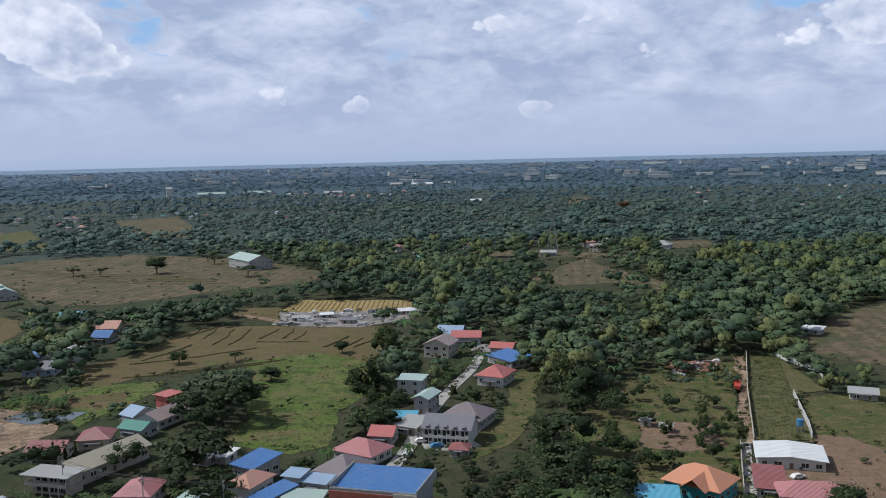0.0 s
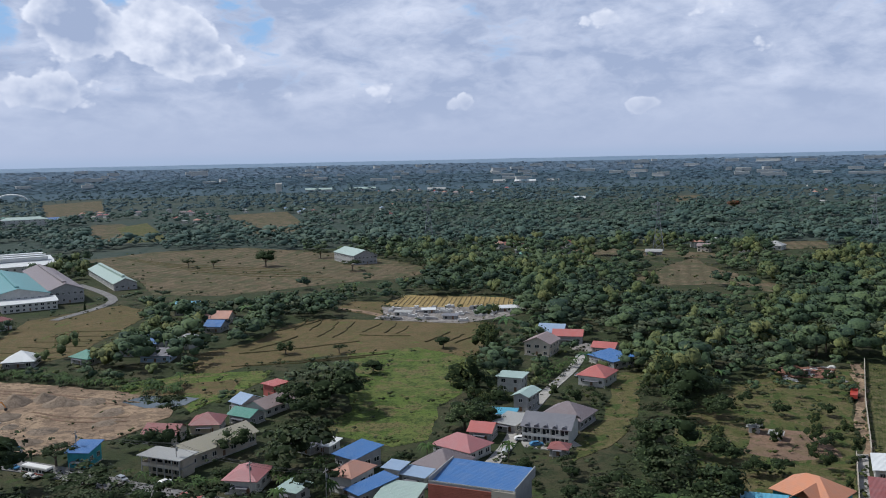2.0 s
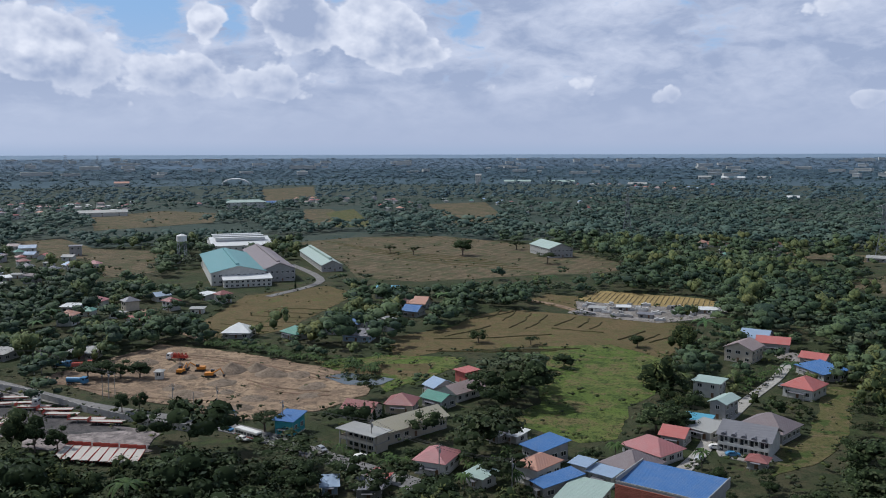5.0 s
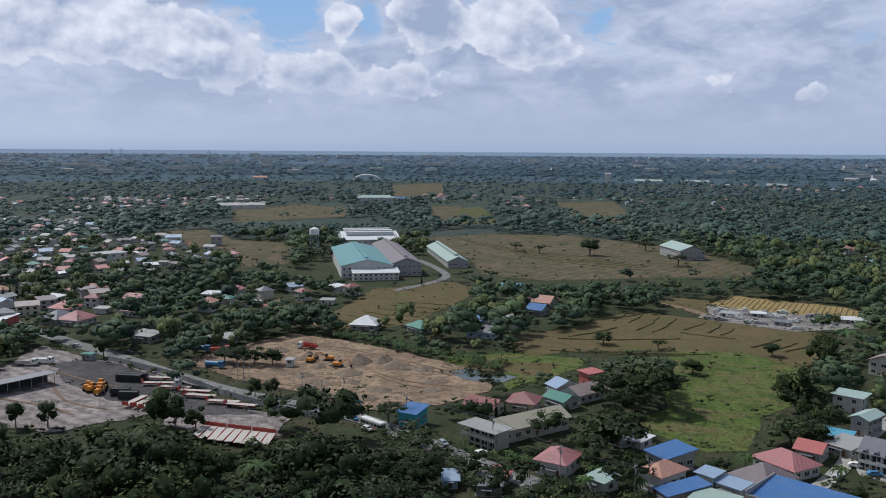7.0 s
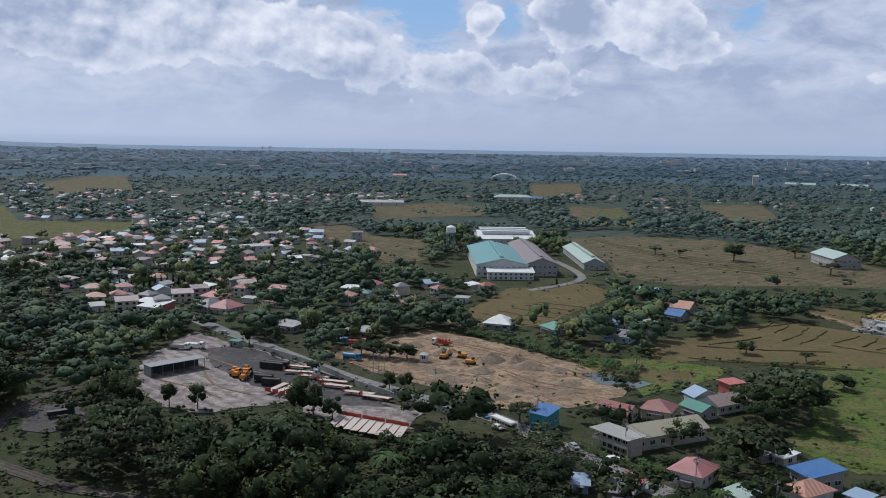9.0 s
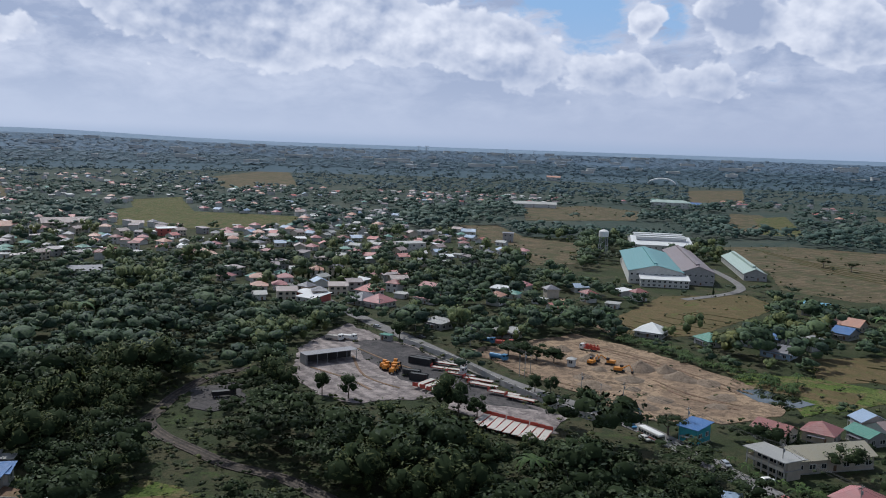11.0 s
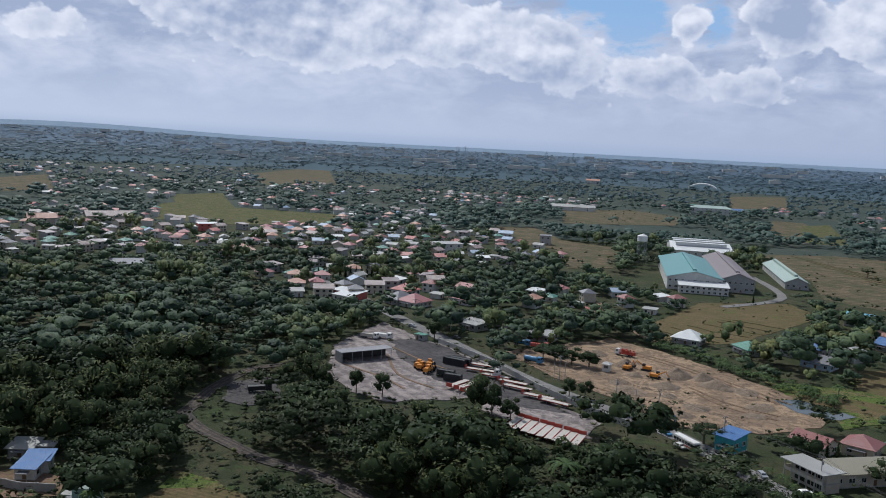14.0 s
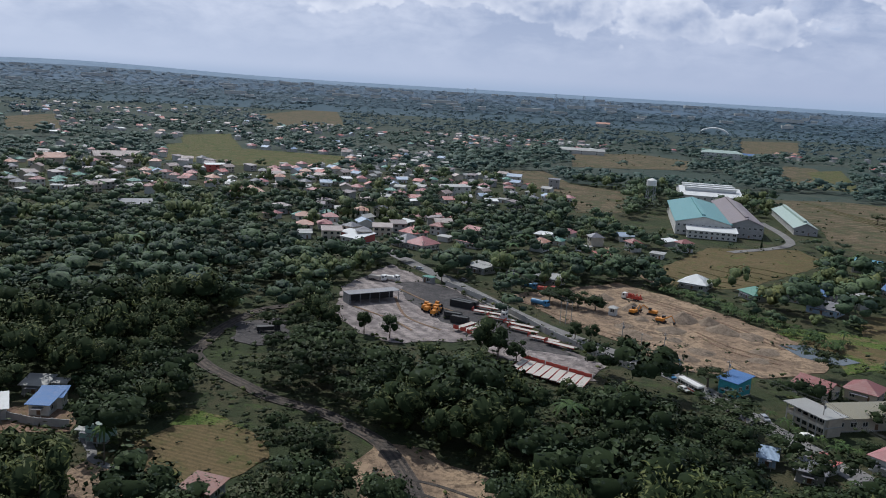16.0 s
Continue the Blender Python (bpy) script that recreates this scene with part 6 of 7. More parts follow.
run_wall("yard_wall", [(-297, 249), (-258, 244.5), (-218, 233.5), (-188, 228.5), (-168, 228.5)], 2.4, .22, M_CONCRETE, "grey concrete wall between the yard and the road")
run_wall("plantation_wall", [(133.5, 378), (113, 318), (95, 261)], 2.2, .2, WALLS["beige"], "pale wall along the plantation")
run_wall("lane_wall", [(90, 259), (77, 218)], 2.0, .2, WALLS["beige"], "low pale wall beside the concrete lane")
run_wall("plot_wall", [(145, 374), (152, 345), (144, 319)], 2.2, .25, WALLS["white"], "white block wall at the edge of the plantation")
run_wall("plot_wall", [(128, 312), (118, 275), (114, 263)], 2.2, .25, WALLS["white"], "white block wall beside the dry plot")
run_wall("compound_wall", [(-236, 44), (-222, 53), (-216, 60)], 2.2, .2, M_CONCRETE, "grey block wall of a small compound")


def cross_pole(x, y, h=10.5, label="concrete power pole with a wooden crossarm"):
    t = new("power_pole")
    part("pole", tube((0, 0, -.5), (0, 0, h), .17, .11, 8), M_POLE, t)
    part("crossarm", boxes((-1.2, 1.2, -.08, .08, h - .9, h - .75)), M_BARK, t)
    for u in (-1.05, -.4, .4, 1.05):
        part("insulator", tube((u, 0, h - .75), (u, 0, h - .5), .07, .04, 6), M_WHITE, t)
    part("transformer", tube((.35, 0, h - 2.6), (.35, 0, h - 1.6), .28, .28, 8), M_STEEL, t)
    t.matrix_basis = pose(x, y, 0, 0, 0, 75)
    return tagged(t, label, "pole", group="power poles along the road")


def cable(a, b, sag=.9):
    vs, fs, r, n = [], [], .025, 10
    a, b = Vector(a), Vector(b)
    for i in range(n + 1):
        f = i / n
        p = a.lerp(b, f) - Vector((0, 0, 4 * sag * f * (1 - f)))
        vs += [p + Vector((0, 0, r)), p + Vector((r, r, -r)), p + Vector((-r, -r, -r))]
        if i:
            q = 3 * i
            for j in range(3):
                k = (j + 1) % 3
                fs.append((q - 3 + j, q - 3 + k, q + k, q + j))
    tagged(solid("power_cable", vs, fs, M_WIRE), "thin dark overhead power cable", "cable", group="power cables along the road")


POLES = [(-349, 275), (-310, 267), (-275, 270), (-224, 251), (-190, 244), (-173, 246), (-143, 239), (-107, 230), (-80, 216), (-58, 212)]
for x, y in POLES:
    cross_pole(x, y)
for (x0, y0), (x1, y1) in zip(POLES, POLES[1:]):
    for u in (-1.05, 0.4, 1.05):
        cable((x0 + u * .26, y0 + u, 10.0), (x1 + u * .26, y1 + u, 10.0))
for x, y, h in [(-182, 245, 8), (-277, 268, 9.5), (-222, 252, 9.5), (-226, 250, 9)]:
    t = new("post")
    part("pole", tube((0, 0, -.4), (0, 0, h), .14, .09, 8), M_POLE, t)
    part("cap", boxes((-.5, .5, -.06, .06, h - .5, h - .38)), M_STEEL, t)
    t.matrix_basis = pose(x, y, 0)
    tagged(t, "slim concrete post on the bare ground", "pole")

# spoil heaps
M_SPOIL = earth("spoil", (0.27, 0.205, 0.15), (0.23, 0.18, 0.135), (0.19, 0.145, 0.105), 0.9, 0.15)


def heap(x, y, r, h, seed, mat=None, label="pointed heap of grey-brown spoil"):
    V, F, rings_, n = [(0, 0, h)], [], 7, 22
    for j in range(1, rings_ + 1):
        f = j / rings_
        for i in range(n):
            a = 6.2832 * i / n
            k = 1 + .28 * noise.noise(Vector((math.cos(a) * 1.3, math.sin(a) * 1.3, seed)))
            z = h * (1 - f) ** 1.1 + .25 * h * noise.noise(Vector((math.cos(a) * f * 2.2, math.sin(a) * f * 2.2, seed + 9))) * (1 - f)
            V.append((r * f * k * math.cos(a), r * f * k * math.sin(a) * .8, z if j < rings_ else -.3))
    for i in range(n):
        F.append((0, 1 + i, 1 + (i + 1) % n))
    for j in range(rings_ - 1):
        for i in range(n):
            p, q = 1 + j * n, 1 + (j + 1) * n
            F.append((p + i, q + i, q + (i + 1) % n, p + (i + 1) % n))
    ob = solid("mound", V, F, mat or M_SPOIL, smooth=True)
    ob.matrix_basis = pose(x, y, 0.2, 0, 0, seed * 40)
    tagged(ob, label, "heap", group="spoil heaps")


for i, (x, y, r, h) in enumerate([(-240, 289, 5, 3.0), (-203, 300, 8, 4.2), (-195, 306, 6, 3.2), (-199, 264, 8, 1.8), (-172, 268, 6, 1.6), (-196, 282, 7, 2.0),
                                  (-226, 295, 6, 3.2), (-174, 304, 7, 1.8), (-185, 301, 8, 3.0), (-213, 285, 4, 1.6), (-160, 290, 7, 1.2), (-187, 272, 4, 1.0),
                                  (-246, 300, 6, 2.4), (-170, 256, 5, 1.8), (-155, 278, 5, .9), (-210, 270, 5, 1.0)]):
    heap(x, y, r, h, i + 1)


def digger(x, y, a):
    t = new("excavator")
    for s in (-1, 1):
        part("track", boxes((-1.9, 1.9, s * 1.15 - .3, s * 1.15 + .3, 0, .8)), M_BLACK, t)
    part("body", boxes((-2.2, 1.2, -1.2, 1.2, .9, 2.0)), M_ORANGE, t)
    part("cab", boxes((.1, 1.4, .2, 1.2, 2.0, 3.0)), M_GLASS, t)
    part("boom", tube((1.0, -.3, 1.8), (4.2, -.3, 3.6), .3, .22, 6), M_ORANGE, t)
    part("arm", tube((4.2, -.3, 3.6), (5.6, -.3, 1.2), .22, .15, 6), M_ORANGE, t)
    part("bucket", boxes((5.1, 6.0, -.8, .2, .3, 1.2)), M_BLACK, t)
    t.matrix_basis = pose(x, y, 0.2, 0, 0, a)
    tagged(t, "rusty excavator working the earthworks", "excavator", group="excavators")


digger(-216, 296, 200)
digger(-206, 289, 20)
digger(-221, 290, 100)

# arched gate sign by the road
gate = new("arched_gate")
bm = bmesh.new()
for i in range(12):
    a0, a1 = math.pi * i / 12, math.pi * (i + 1) / 12
    p0, p1 = (4.2 * math.cos(a0), 2.0 * math.sin(a0) + 3.6), (4.2 * math.cos(a1), 2.0 * math.sin(a1) + 3.6)
    vs = [bm.verts.new((p[0], s, p[1] + d)) for s in (-.5, .5) for p, d in ((p0, 0), (p1, 0), (p1, .9), (p0, .9))]
    for f in ((0, 1, 2, 3), (7, 6, 5, 4), (3, 2, 6, 7), (1, 0, 4, 5)):
        bm.faces.new([vs[j] for j in f])
part("arch", bm, M_BLUE, gate, "pale blue arched sign panel")
for u in (-4.2, 4.2):
    part("pillar", boxes((u - .5, u + .5, -.5, .5, 0, 3.9)), M_CONCRETE, gate)
gate.matrix_basis = pose(-166, 241, 0, 0, 0, 50) @ Matrix.Diagonal((0.75, 0.75, 0.7, 1))
tagged(gate, "pale blue arched gate sign at the roadside", "gate")

# bus on the road
bus = new("bus")
part("body", boxes((-5.2, 5.2, -1.25, 1.25, .5, 3.0), (-5.0, 5.0, -1.1, 1.1, 3.0, 3.15)), M_WHITE, bus)
part("stripe", boxes((-5.22, 5.22, -1.27, 1.27, .9, 1.3)), M_RED, bus, "dark red stripe")
for u in range(7):
    for s in (-1, 1):
        part("window", boxes((-4.7 + u * 1.35, -3.6 + u * 1.35, s * 1.26 - .02, s * 1.26 + .02, 1.6, 2.5)), M_GLASS, bus)
part("windscreen", boxes((5.19, 5.24, -1.1, 1.1, 1.4, 2.6)), M_GLASS, bus)
for x in (-3.4, 3.4):
    for y in (-1.05, 1.05):
        wheel(bus, x, y)
bus.matrix_basis = pose(-149, 228, 0.24, 0, 0, -17)
tagged(bus, "white bus with a dark red stripe on the road", "bus")


# ---- parked cars ----
def car(paint_mat, label):
    t = new("car")
    bm = bmesh.new()
    prof = [(-2.1, .35), (2.1, .35), (2.15, .8), (1.2, .95), (.6, 1.45), (-1.3, 1.45), (-2.0, .95), (-2.15, .8)]
    a = [bm.verts.new((x, -.85 if z < 1 else -.7, z)) for x, z in prof]
    b = [bm.verts.new((x, .85 if z < 1 else .7, z)) for x, z in prof]
    bm.faces.new(a), bm.faces.new(b[::-1])
    for i in range(8):
        j = (i + 1) % 8
        bm.faces.new((a[i], b[i], b[j], a[j]))
    part("body", bm, paint_mat, t)
    part("windscreen", boxes((.62, 1.12, -.66, .66, 1.0, 1.3)), M_GLASS, t)
    part("side_window", boxes((-1.2, .5, -.8, -.74, 1.0, 1.36)), M_GLASS, t)
    part("side_window", boxes((-1.2, .5, .74, .8, 1.0, 1.36)), M_GLASS, t)
    for x in (-1.3, 1.3):
        for y in (-.78, .78):
            wheel(t, x, y, .32, .2)
    return tagged(t, label, "car", group="parked cars")


M_SILVER, M_DARKCAR = paint("silver_paint", (0.48, 0.49, 0.5), 0.3, 0.4), paint("dark_grey_paint", (0.05, 0.052, 0.058), 0.3)
for mat, label, spots_ in ((M_WHITE, "white hatchback parked outdoors", [(-35, 233, 40), (-9, 268, 10), (-150, 226, -15), (96, 230, 20), (-108, 224, 60), (-440, 296, 15)]),
                           (M_SILVER, "silver car parked beside a house", [(-13, 256, 70), (-330, 259, 14), (-380, 272, 12), (-122, 226, -30), (4, 266, 5)]),
                           (M_DARKCAR, "dark grey car on the roadside", [(-60, 231, 20), (-300, 262, 14), (88, 229, 80), (12, 350, 60)]),
                           (M_BLUE, "blue car under a dusty film", [(-4, 263, 20), (-160, 233, -20)])):
    one = None
    for x, y, a in spots_:
        if one is None:
            one = car(mat, label)
            one.matrix_basis = pose(x, y, .26, 0, 0, a)
        else:
            copy_thing(one, pose(x, y, .26, 0, 0, a))

# ---- banks, plots and yards ----
def bank(line, wide, high, label="low earth bank across the paddy", mat=None):
    """A low ridge of earth, uneven along its crest."""
    vs, fs = [], []
    n = 0
    for (x0, y0), (x1, y1) in zip(line, line[1:]):
        L = math.hypot(x1 - x0, y1 - y0)
        m = max(2, int(L / 3))
        ux, uy = (x1 - x0) / L, (y1 - y0) / L
        for i in range(m + 1):
            f = i / m
            x, y = x0 + (x1 - x0) * f, y0 + (y1 - y0) * f
            j = noise.noise(Vector((x * .2, y * .2, 2)))
            x, y = x - uy * j * 1.2, y + ux * j * 1.2
            h = high * (1 + .5 * noise.noise(Vector((x * .5, y * .5, 8))))
            vs += [(x - uy * wide / 2, y + ux * wide / 2, 0), (x - uy * wide * .15, y + ux * wide * .15, h), (x + uy * wide * .15, y - ux * wide * .15, h), (x + uy * wide / 2, y - ux * wide / 2, 0)]
            if n:
                b = 4 * n
                for q in range(3):
                    fs.append((b - 4 + q, b - 3 + q, b + 1 + q, b + q))
            n += 1
    return tagged(solid("earth_bank", vs, fs, mat or M_BANK), label, "bank", group="paddy banks")


M_BANK = earth("bank_earth", (0.085, 0.065, 0.034), (0.10, 0.085, 0.038), (0.07, 0.075, 0.028), 0.9, 0.2)
for x, y, L, a in [(-137, 460, 31, 92), (-128, 459, 31, 91), (-118, 447, 42, 89), (-109, 446, 42, 88), (-95, 452, 26, 78), (-84.5, 451, 26, 87), (-77, 446, 21, 83),
                   (-136, 458, 37, 64), (-84, 431, 27, -3), (-48, 423, 25, 69), (-56, 428, 27, 70), (-41, 425, 26, 68), (-136, 411, 36, 67), (-120, 402, 60, 30), (-100, 380, 55, 22), (-112, 372, 60, 20)]:
    c, s = math.cos(radians(a)) * L / 2, math.sin(radians(a)) * L / 2
    bank([(x - c, y - s), (x + s * .08, y - c * .08), (x + c, y + s)], 1.2, .5)
for k in range(6):
    y = 372 + k * 13
    bank([(-268 + k * 1, y), (-250, y - 3 + k), (-232 + k * .4, y + 4)], 1.1, .4, "grassy bank of a terraced paddy")
for k in range(5):
    bank([(-425 + k * 30, 770 - k * 26 + 30), (-330 + k * 24, 700 - k * 20 + 40), (-215 + k * 12, 640 - k * 12 + 60)], 2.0, .5, "weedy ridge across the stubble field")

# straw rows on the golden field
sv, sf = [], []
for k in range(26):
    x = -96 + k * 3.1
    for j in range(9):
        y0 = 521 + j * 3.6 + 2.0 * math.sin(k * .5)
        if not inside(x, y0 + 2, GOLD):
            continue
        b = len(sv)
        sv += [(x - .35, y0, .1), (x + .35, y0, .1), (x + .1 + .3, y0 + 3.2, .1), (x - .3, y0 + 3.2, .1), (x, y0, .5), (x + .05, y0 + 3.2, .5)]
        sf += [(b, b + 4, b + 5, b + 3), (b + 4, b + 1, b + 2, b + 5), (b, b + 1, b + 4), (b + 2, b + 3, b + 5)]
M_STRAW = earth("straw", (0.42, 0.34, 0.19), (0.36, 0.28, 0.15), (0.30, 0.24, 0.13), 1.2, 0.3)
tagged(solid("straw_rows", sv, sf, M_STRAW), "pale straw left in rows on the stubble", "straw", kind="stuff")

# the grey yard: stacked blocks, slabs and low sheds
M_BLOCK, M_SLAB = plaster("pale_block", (0.60, 0.58, 0.55)), plaster("grey_block", (0.36, 0.345, 0.33))
yr = random.Random(8)
for i in range(64):
    x, y = yr.uniform(-98, -18), yr.uniform(470, 516)
    if not inside(x, y, SITE_GREY):
        continue
    t = new("block_stack")
    w, d = yr.uniform(2, 7), yr.uniform(1.5, 3)
    rows = [(-w / 2, w / 2, -d / 2, d / 2, 0, .9)]
    for q in range(int(w / 1.1)):
        u = -w / 2 + q * 1.1
        rows.append((u + .05, u + 1.0, -d / 2 + .1, d / 2 - .1, .9, .9 + yr.choice((.3, .6, .9))))
    part("pallet", boxes((-w / 2 - .1, w / 2 + .1, -d / 2 - .1, d / 2 + .1, -.1, .14)), M_BARK, t)
    mat = yr.choice((M_BLOCK, M_SLAB, M_BLOCK))
    for r in rows:
        part("block", boxes((r[0], r[1], r[2], r[3], r[4] + .14, r[5] + .14)), mat, t)
    t.matrix_basis = pose(x, y, .2, 0, 0, yr.choice((-8, 82, 10)) + yr.uniform(-6, 6))
    tagged(t, "stack of pale concrete blocks on a pallet", "blocks", group="stacks in the grey yard")
for x, y, w, d, a, roof in [(-84, 489, 9, 4.5, -5, "lightgrey"), (-55, 478, 8, 4, -9, "greyroof"), (-26, 504, 17, 6, 14, "whiteroof"), (-70, 497, 7, 4, 8, "whiteroof")]:
    house(x, y, a, w, d, 2.3, "shed", roof, "grey", "low shed in the block yard with a pale roof", "shed", detail=1)
for i, (x, y, r, h) in enumerate([(-45, 493, 7, 1.8), (-37, 496, 6, 1.6), (-75, 492, 5, 1.2), (-62, 486, 6, 1.7), (-92, 500, 5, 1.5), (-52, 503, 7, 1.2), (-80, 507, 6, 1.4), (-34, 485, 5, 1.5), (-66, 508, 5, 1.1), (18, 404, 8, 2.2), (24, 406, 6, 1.8), (-95, 482, 5, 1.2)]):
    heap(x, y, r, h, 40 + i, M_RUBBLE, "heap of pale broken rubble")

# young plants in rows
pv, pf, _c, _n = palm_crown(7, np.random.RandomState(2))
pv = (pv - np.array((0, 0, 0.72))) * np.array((1.0, 1.0, 1.5))
young = []
for k in range(9):
    for j in range(58):
        f = (j + yr.uniform(-.25, .25)) / 57
        u = (k + .6) / 9.2
        x = (95 + 38 * f) * (1 - u) + (114 + 32 * f) * u
        y = (262 + 115 * f) * (1 - u) + (264 + 108 * f) * u
        if inside(x, y, PLANT) and yr.random() > .15:
            young.append((0, x, y, "palm", yr.uniform(1.4, 2.8), yr.random()))
wood("young_plants", young, [(pv, pf, 0, None)], LEAF_MANY["plume"], "rows of young banana plants with yellowing leaves")
# banana groves beside the earthworks and the near houses
gr = []
for x0, y0, x1, y1, n in [(-232, 340, -145, 318, 110), (-120, 232, -85, 205, 25), (-100, 226, -62, 232, 30), (-64, 226, -62, 250, 20), (-8, 330, 12, 380, 30), (-250, 345, -232, 335, 20)]:
    for i in range(n):
        f = yr.random()
        x, y = x0 + (x1 - x0) * f + yr.gauss(0, 2.5), y0 + (y1 - y0) * f + yr.gauss(0, 3.5)
        if open_ground(x, y, -2) or inside(x, y, GREENBY):
            gr.append((0, x, y, "palm", yr.uniform(3.0, 5.0), yr.random()))
gv_, gf_, _c, _n = palm_crown(9, np.random.RandomState(3))
gv_ = (gv_ - np.array((0, 0, 0.35))) * np.array((1.0, 1.0, 1.25))
wood("banana_grove", gr, [(gv_, gf_, 0, None)], LEAF_MANY["palm"], "grove of banana plants with broad ragged leaves")

# orchard clutter, tanks, a small red truck
M_BRICKRED = earth("broken_brick", (0.33, 0.16, 0.11), (0.28, 0.14, 0.10), (0.22, 0.13, 0.10), 0.9, 0.3)
parcel("brick_dump", [(94, 352), (112, 350), (118, 366), (104, 372), (92, 366)], M_BRICKRED, "reddish ground strewn with broken brick and debris", "ground", 1.5)
for i in range(34):
    x, y = yr.uniform(92, 118), yr.uniform(345, 370)
    w = yr.uniform(.5, 2.2)
    t = new("debris")
    part("slab", boxes((-w, w, -.5, .5, 0, .25), (-w * .6, w * .4, -.8, .2, .25, .5)), yr.choice((M_BLOCK, M_WHITE, M_BRICKRED, M_SLAB)), t)
    t.matrix_basis = pose(x, y, .25, yr.uniform(-8, 8), yr.uniform(-8, 8), yr.uniform(0, 180))
    tagged(t, "broken slab and brick left lying", "debris", group="debris by the dirt strip")
truck("small red truck on the dirt strip", M_RED, "red cab", "box", M_RED).matrix_basis = pose(110.5, 322, .3, 0, 0, 70)
for x, y in ((71, 274), (66, 281)):
    house(x, y, -20, 3.2, 2.6, 2.2, "shed", "lightgrey", "white", "tiny pale shed among orchard trees", "shed", detail=1)


def water_tank(x, y, r, base, h, label):
    t = new("water_tank")
    for sx in (-1, 1):
        for sy in (-1, 1):
            part("leg", boxes((sx * r * .8 - .1, sx * r * .8 + .1, sy * r * .8 - .1, sy * r * .8 + .1, 0, base)), M_STEEL, t)
    part("tank", tube((0, 0, base), (0, 0, base + h), r, r, 14), M_BLUE, t)
    part("lid", tube((0, 0, base + h), (0, 0, base + h + .25), r * .9, r * .3, 12), M_BLUE, t)
    t.matrix_basis = pose(x, y, .2)
    tagged(t, label, "tank")


water_tank(113, 270, 1.1, 2.2, 2.0, "blue plastic water tank on a steel stand")
water_tank(46.5, 222, .8, 4.5, 2.0, "slim blue water tank on a tall stand")


# ---- far landmarks ----
def lattice(x, y, h, turn, z=0.0):
    t = new("power_pylon")
    b, w = h * .11, h * .022
    lv = [0, .16, .31, .45, .58, .70, .80, .90, 1.0]
    wid = [b + (w - b) * min(1, f / .72) for f in lv]
    for sx, sy in ((-1, -1), (1, -1), (1, 1), (-1, 1)):
        bm = bmesh.new()
        for i in range(len(lv) - 1):
            add_tube(bm, (sx * wid[i], sy * wid[i], lv[i] * h), (sx * wid[i + 1], sy * wid[i + 1], lv[i + 1] * h), .30, .26, 4)
        part("leg", bm, M_STEEL, t)
    for k, (p, q) in enumerate((((-1, -1), (1, -1)), ((1, -1), (1, 1)), ((1, 1), (-1, 1)), ((-1, 1), (-1, -1)))):
        bm = bmesh.new()
        for i in range(len(lv) - 1):
            a, c = wid[i], wid[i + 1]
            add_tube(bm, (p[0] * a, p[1] * a, lv[i] * h), (q[0] * c, q[1] * c, lv[i + 1] * h), .16, .16, 3)
            add_tube(bm, (q[0] * a, q[1] * a, lv[i] * h), (p[0] * c, p[1] * c, lv[i + 1] * h), .16, .16, 3)
        part("bracing", bm, M_STEEL, t)
    for f in (.70, .82, .94):
        for s in (-1, 1):
            bm = bmesh.new()
            add_tube(bm, (0, 0, f * h), (s * h * .14, 0, f * h + .5), .26, .18, 4)
            add_tube(bm, (0, 0, f * h + 2.4), (s * h * .14, 0, f * h + .5), .20, .16, 4)
            part("arm", bm, M_STEEL, t)
            part("insulator", tube((s * h * .135, 0, f * h - 2.2), (s * h * .135, 0, f * h + .4), .16, .16, 6), M_GLASS, t)
    t.matrix_basis = pose(x, y, z, 0, 0, turn)
    tagged(t, "tall grey steel lattice pylon above the woods", "pylon", group="power pylons")


for x, y, h, turn in [(-135, 973, 46, 10), (104, 828, 46, -10), (343, 954, 44, -20)]:
    lattice(x, y, h, turn)
for a, r, h in [(48.9, 3500, 62), (49.4, 3560, 58), (43.6, 3700, 50), (41.8, 3900, 40)]:
    x, y = -r * math.sin(radians(a)), r * math.cos(radians(a))
    lattice(x, y, h, a, ground_height(r))

tower = new("water_tower")
for sx in (-1, 1):
    for sy in (-1, 1):
        part("leg", tube((sx * 3.4, sy * 3.4, 0), (sx * 2.6, sy * 2.6, 19), .28, .22, 6), M_STEEL, tower)
bm = bmesh.new()
for z0, z1 in ((0, 6), (6, 12), (12, 18)):
    for s in (-1, 1):
        add_tube(bm, (-3.2, s * 3.1, z0), (2.9, s * 2.9, z1), .12, .12, 4)
        add_tube(bm, (s * 3.1, -3.2, z0), (s * 2.9, 2.9, z1), .12, .12, 4)
part("bracing", bm, M_STEEL, tower)
part("tank", tube((0, 0, 19), (0, 0, 23.5), 4.2, 4.2, 18), M_WHITE, tower, "white steel tank")
part("dome", tube((0, 0, 23.5), (0, 0, 25), 4.2, .8, 18), M_WHITE, tower)
tower.matrix_basis = pose(-446, 592, 0, 0, 0, 20)
tagged(tower, "white water tower on braced steel legs", "water tower")

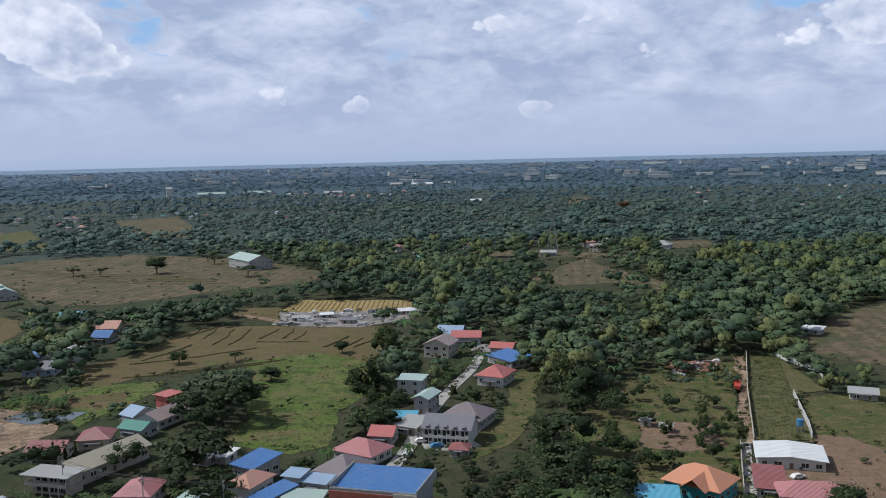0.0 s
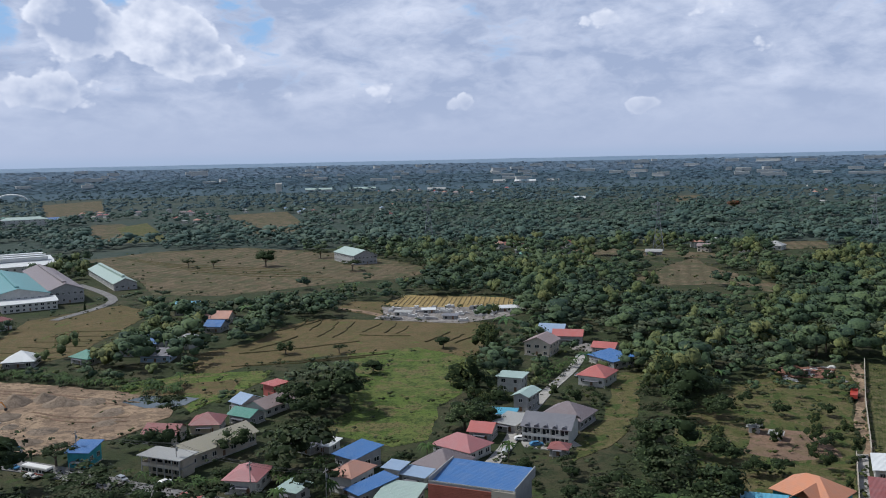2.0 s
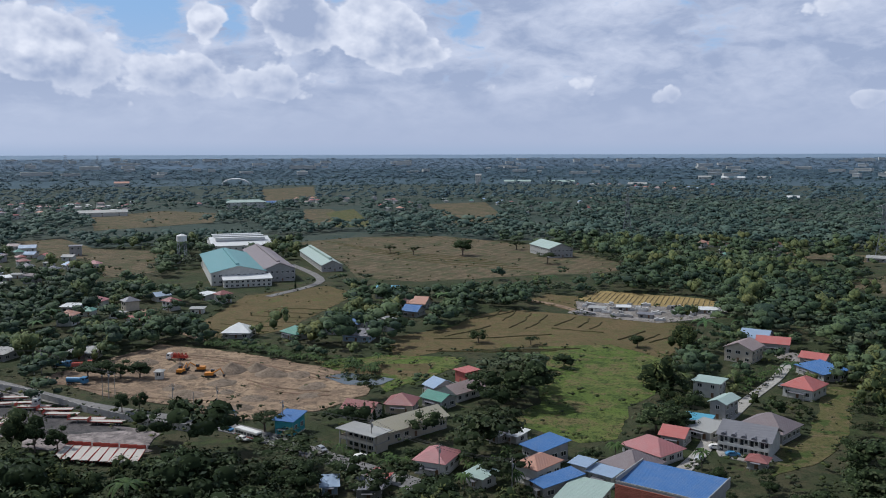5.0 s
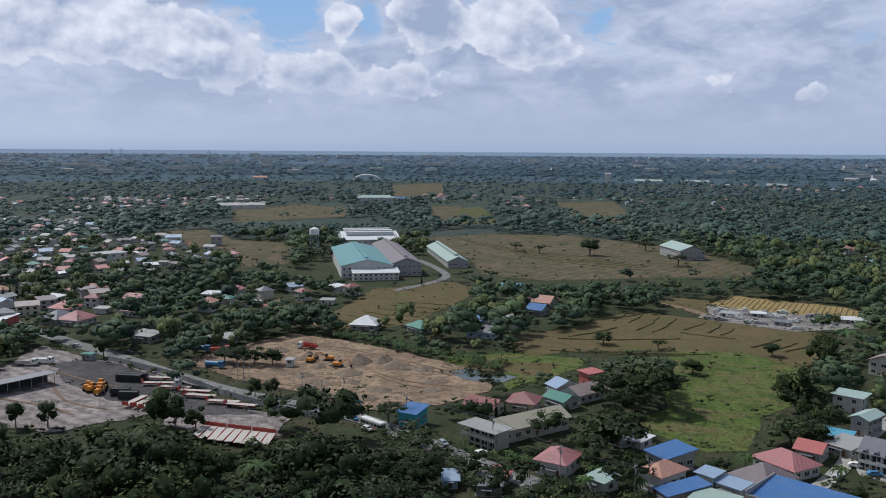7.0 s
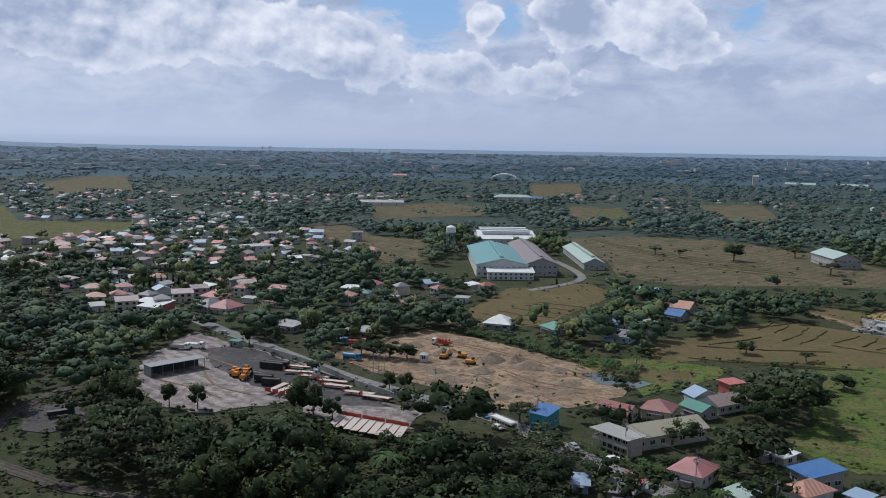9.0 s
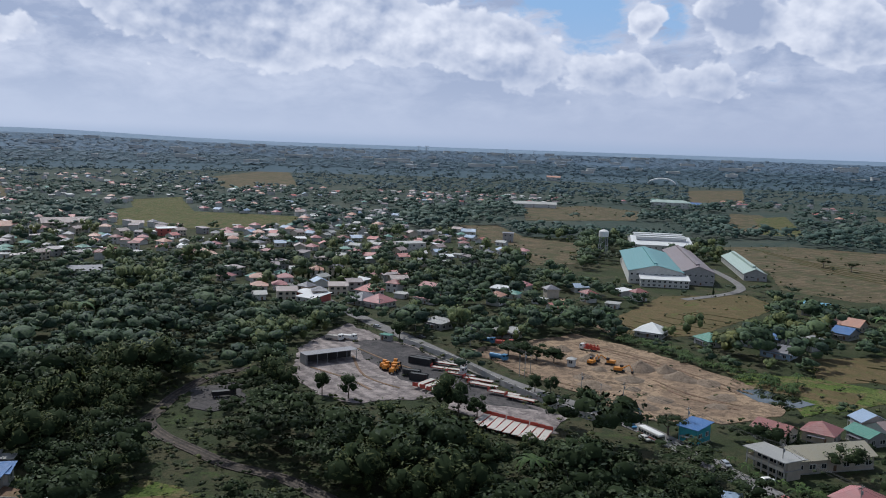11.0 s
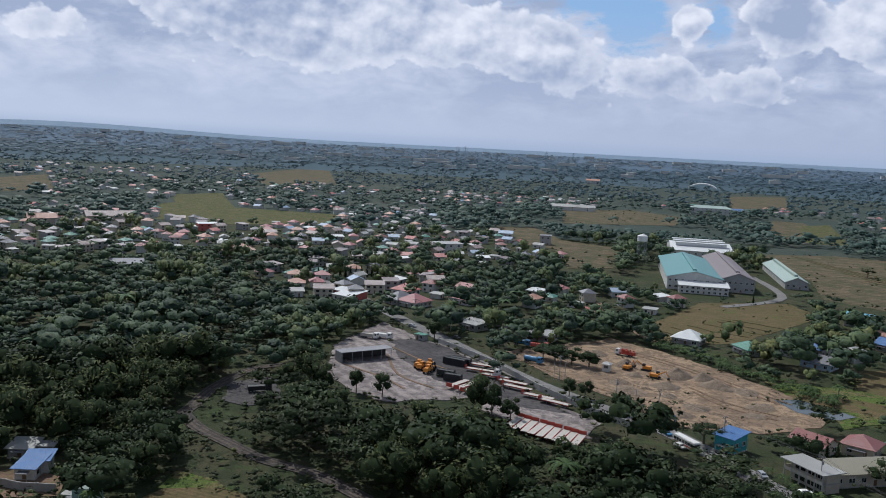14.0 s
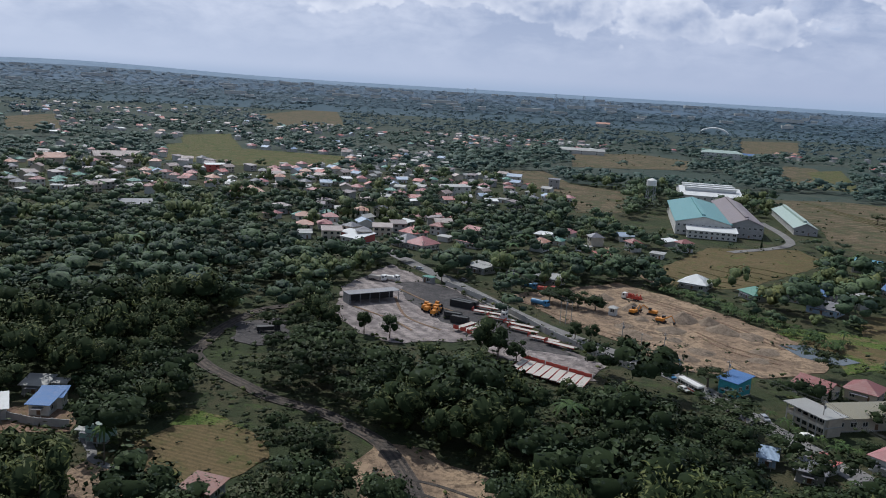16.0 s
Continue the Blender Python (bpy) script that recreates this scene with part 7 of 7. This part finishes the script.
arena = new("arched_hall")
bm = bmesh.new()
seg = 20
for i in range(seg):
    a0, a1 = math.pi * (.12 + .76 * i / seg), math.pi * (.12 + .76 * (i + 1) / seg)
    for o, f in ((1.0, 1), (.90, -1)):
        q = [(-44 * math.cos(a) * o, s, 24 * math.sin(a) * o - 7) for a in (a0, a1) for s in (-30, 30)]
        vs = [bm.verts.new(p) for p in q]
        bm.faces.new((vs[0], vs[2], vs[3], vs[1]))
    for s in (-30, 30):
        q = [(-44 * math.cos(a) * o, s, 24 * math.sin(a) * o - 7) for a, o in ((a0, 1), (a1, 1), (a1, .90), (a0, .90))]
        bm.faces.new([bm.verts.new(p) for p in q])
part("roof", bm, ROOFS["whiteroof"], arena, "white barrel roof")
for u in (-36, 36):
    part("support", boxes((u - 1.2, u + 1.2, -29, 29, -1, 4.0)), M_CONCRETE, arena)
arena.matrix_basis = pose(-1436, 2168, 4, 0, 0, 33)
tagged(arena, "open hall under a wide white arched roof", "hall")

for x, y, a, w, d, h, kind, roof, wall, label in [
    (-848, 226, 82, 30, 16, 6, "gable", "salmon", "beige", "long orange-walled town hall block with a dusty roof"),
    (-861, 290, 82, 46, 18, 6, "gable", "pinkgrey", "beige", "long market building with a pale pink roof"),
    (-597, 293, 73, 31, 18, 5, "hip", "salmon", "white", "large low hall with a wide salmon roof"),
    (-762, 347, 79, 18, 12, 7, "flat", "whiteroof", "red", "red and white shop building with a flat roof"),
    (-555, 198, 71, 20, 14, 5, "shed", "greyroof", "grey", "dark open-sided shed at the edge of town"),
    (-560, 474, 74, 22, 14, 8, "flat", "lightgrey", "white", "pale two-storey house with a flat roof"),
    (-575, 611, 40, 10, 9, 9, "flat", "greyroof", "grey", "unfinished three-storey concrete house in a field"),
    (-906, 1018, 45, 70, 14, 6, "gable", "lightgrey", "white", "long pale hall at the edge of the town"),
    (-412, 276, 14, 20, 8, 4, "shed", "whiteroof", "red", "roadside stalls with red and white sheeting"),
    (-405, 268, 14, 12, 6, 3.5, "shed", "whiteroof", "white", "roadside stall with a bright white roof"),
    (-640, 620, 40, 14, 10, 4, "gable", "paleblue", "white", "house with a pale blue roof among palms"),
]:
    house(x, y, a, w, d, h, kind, roof, wall, label, "hall" if w > 24 else "house", detail=1)
for x, y, a, w, d, h, roof, label in [
    (-72, 2880, 5, 70, 30, 6, "whiteroof", "far white factory hall on a rise"), (-160, 2900, 10, 40, 30, 6, "lightgrey", "far white factory hall on a rise"),
    (20, 2910, 0, 40, 24, 5, "lightgrey", "far pale factory hall on a rise"),
    (-690, 2560, 14, 80, 30, 6, "palegreen", "far long factory with a pale green roof"), (-560, 2590, 12, 80, 30, 6, "palegreen", "far long factory with a pale green roof"),
    (-779, 2446, 20, 16, 16, 28, "lightgrey", "far grey silo block beside factories"), (-309, 2409, 5, 50, 24, 8, "lightgrey", "far pale hall in the woods"),
    (66, 1784, 0, 22, 14, 6, "whiteroof", "far white shed in the woods"), (-1700, 1994, 42, 40, 24, 10, "salmon", "far salmon-roofed house on a wooded rise"),
]:
    t = house(x, y, a, w, d, h, "gable", roof, "white", label, "factory" if w > 30 else "house", detail=1)
    t.location.z = ground_height(math.hypot(x, y))
# bright roofs strewn over the far plain
far = random.Random(3)
fv, ff = [], []
for i in range(170):
    a, r = radians(far.uniform(-34, 84)), far.uniform(2950, 4200)
    x, y, w, h = -r * math.sin(a), r * math.cos(a), far.uniform(14, 60) * (1 if far.random() < .8 else 1.8), far.uniform(6, 11)
    bm = boxes((-w / 2, w / 2, -10, 10, 0, h), (-w / 2 - 1, w / 2 + 1, -11, 11, h, h + 1.2))
    b, m = len(fv), pose(x, y, ground_height(r) + hill(math.degrees(a), r) + 4, 0, 0, math.degrees(a) + far.uniform(-20, 20))
    bm.verts.index_update()
    fv += [m @ v.co for v in bm.verts]
    ff += [[b + v.index for v in f.verts] for f in bm.faces]
    bm.free()
tagged(solid("far_buildings", fv, ff, WALLS["white"]), "tiny pale buildings strewn over the far plain", "buildings", kind="stuff")
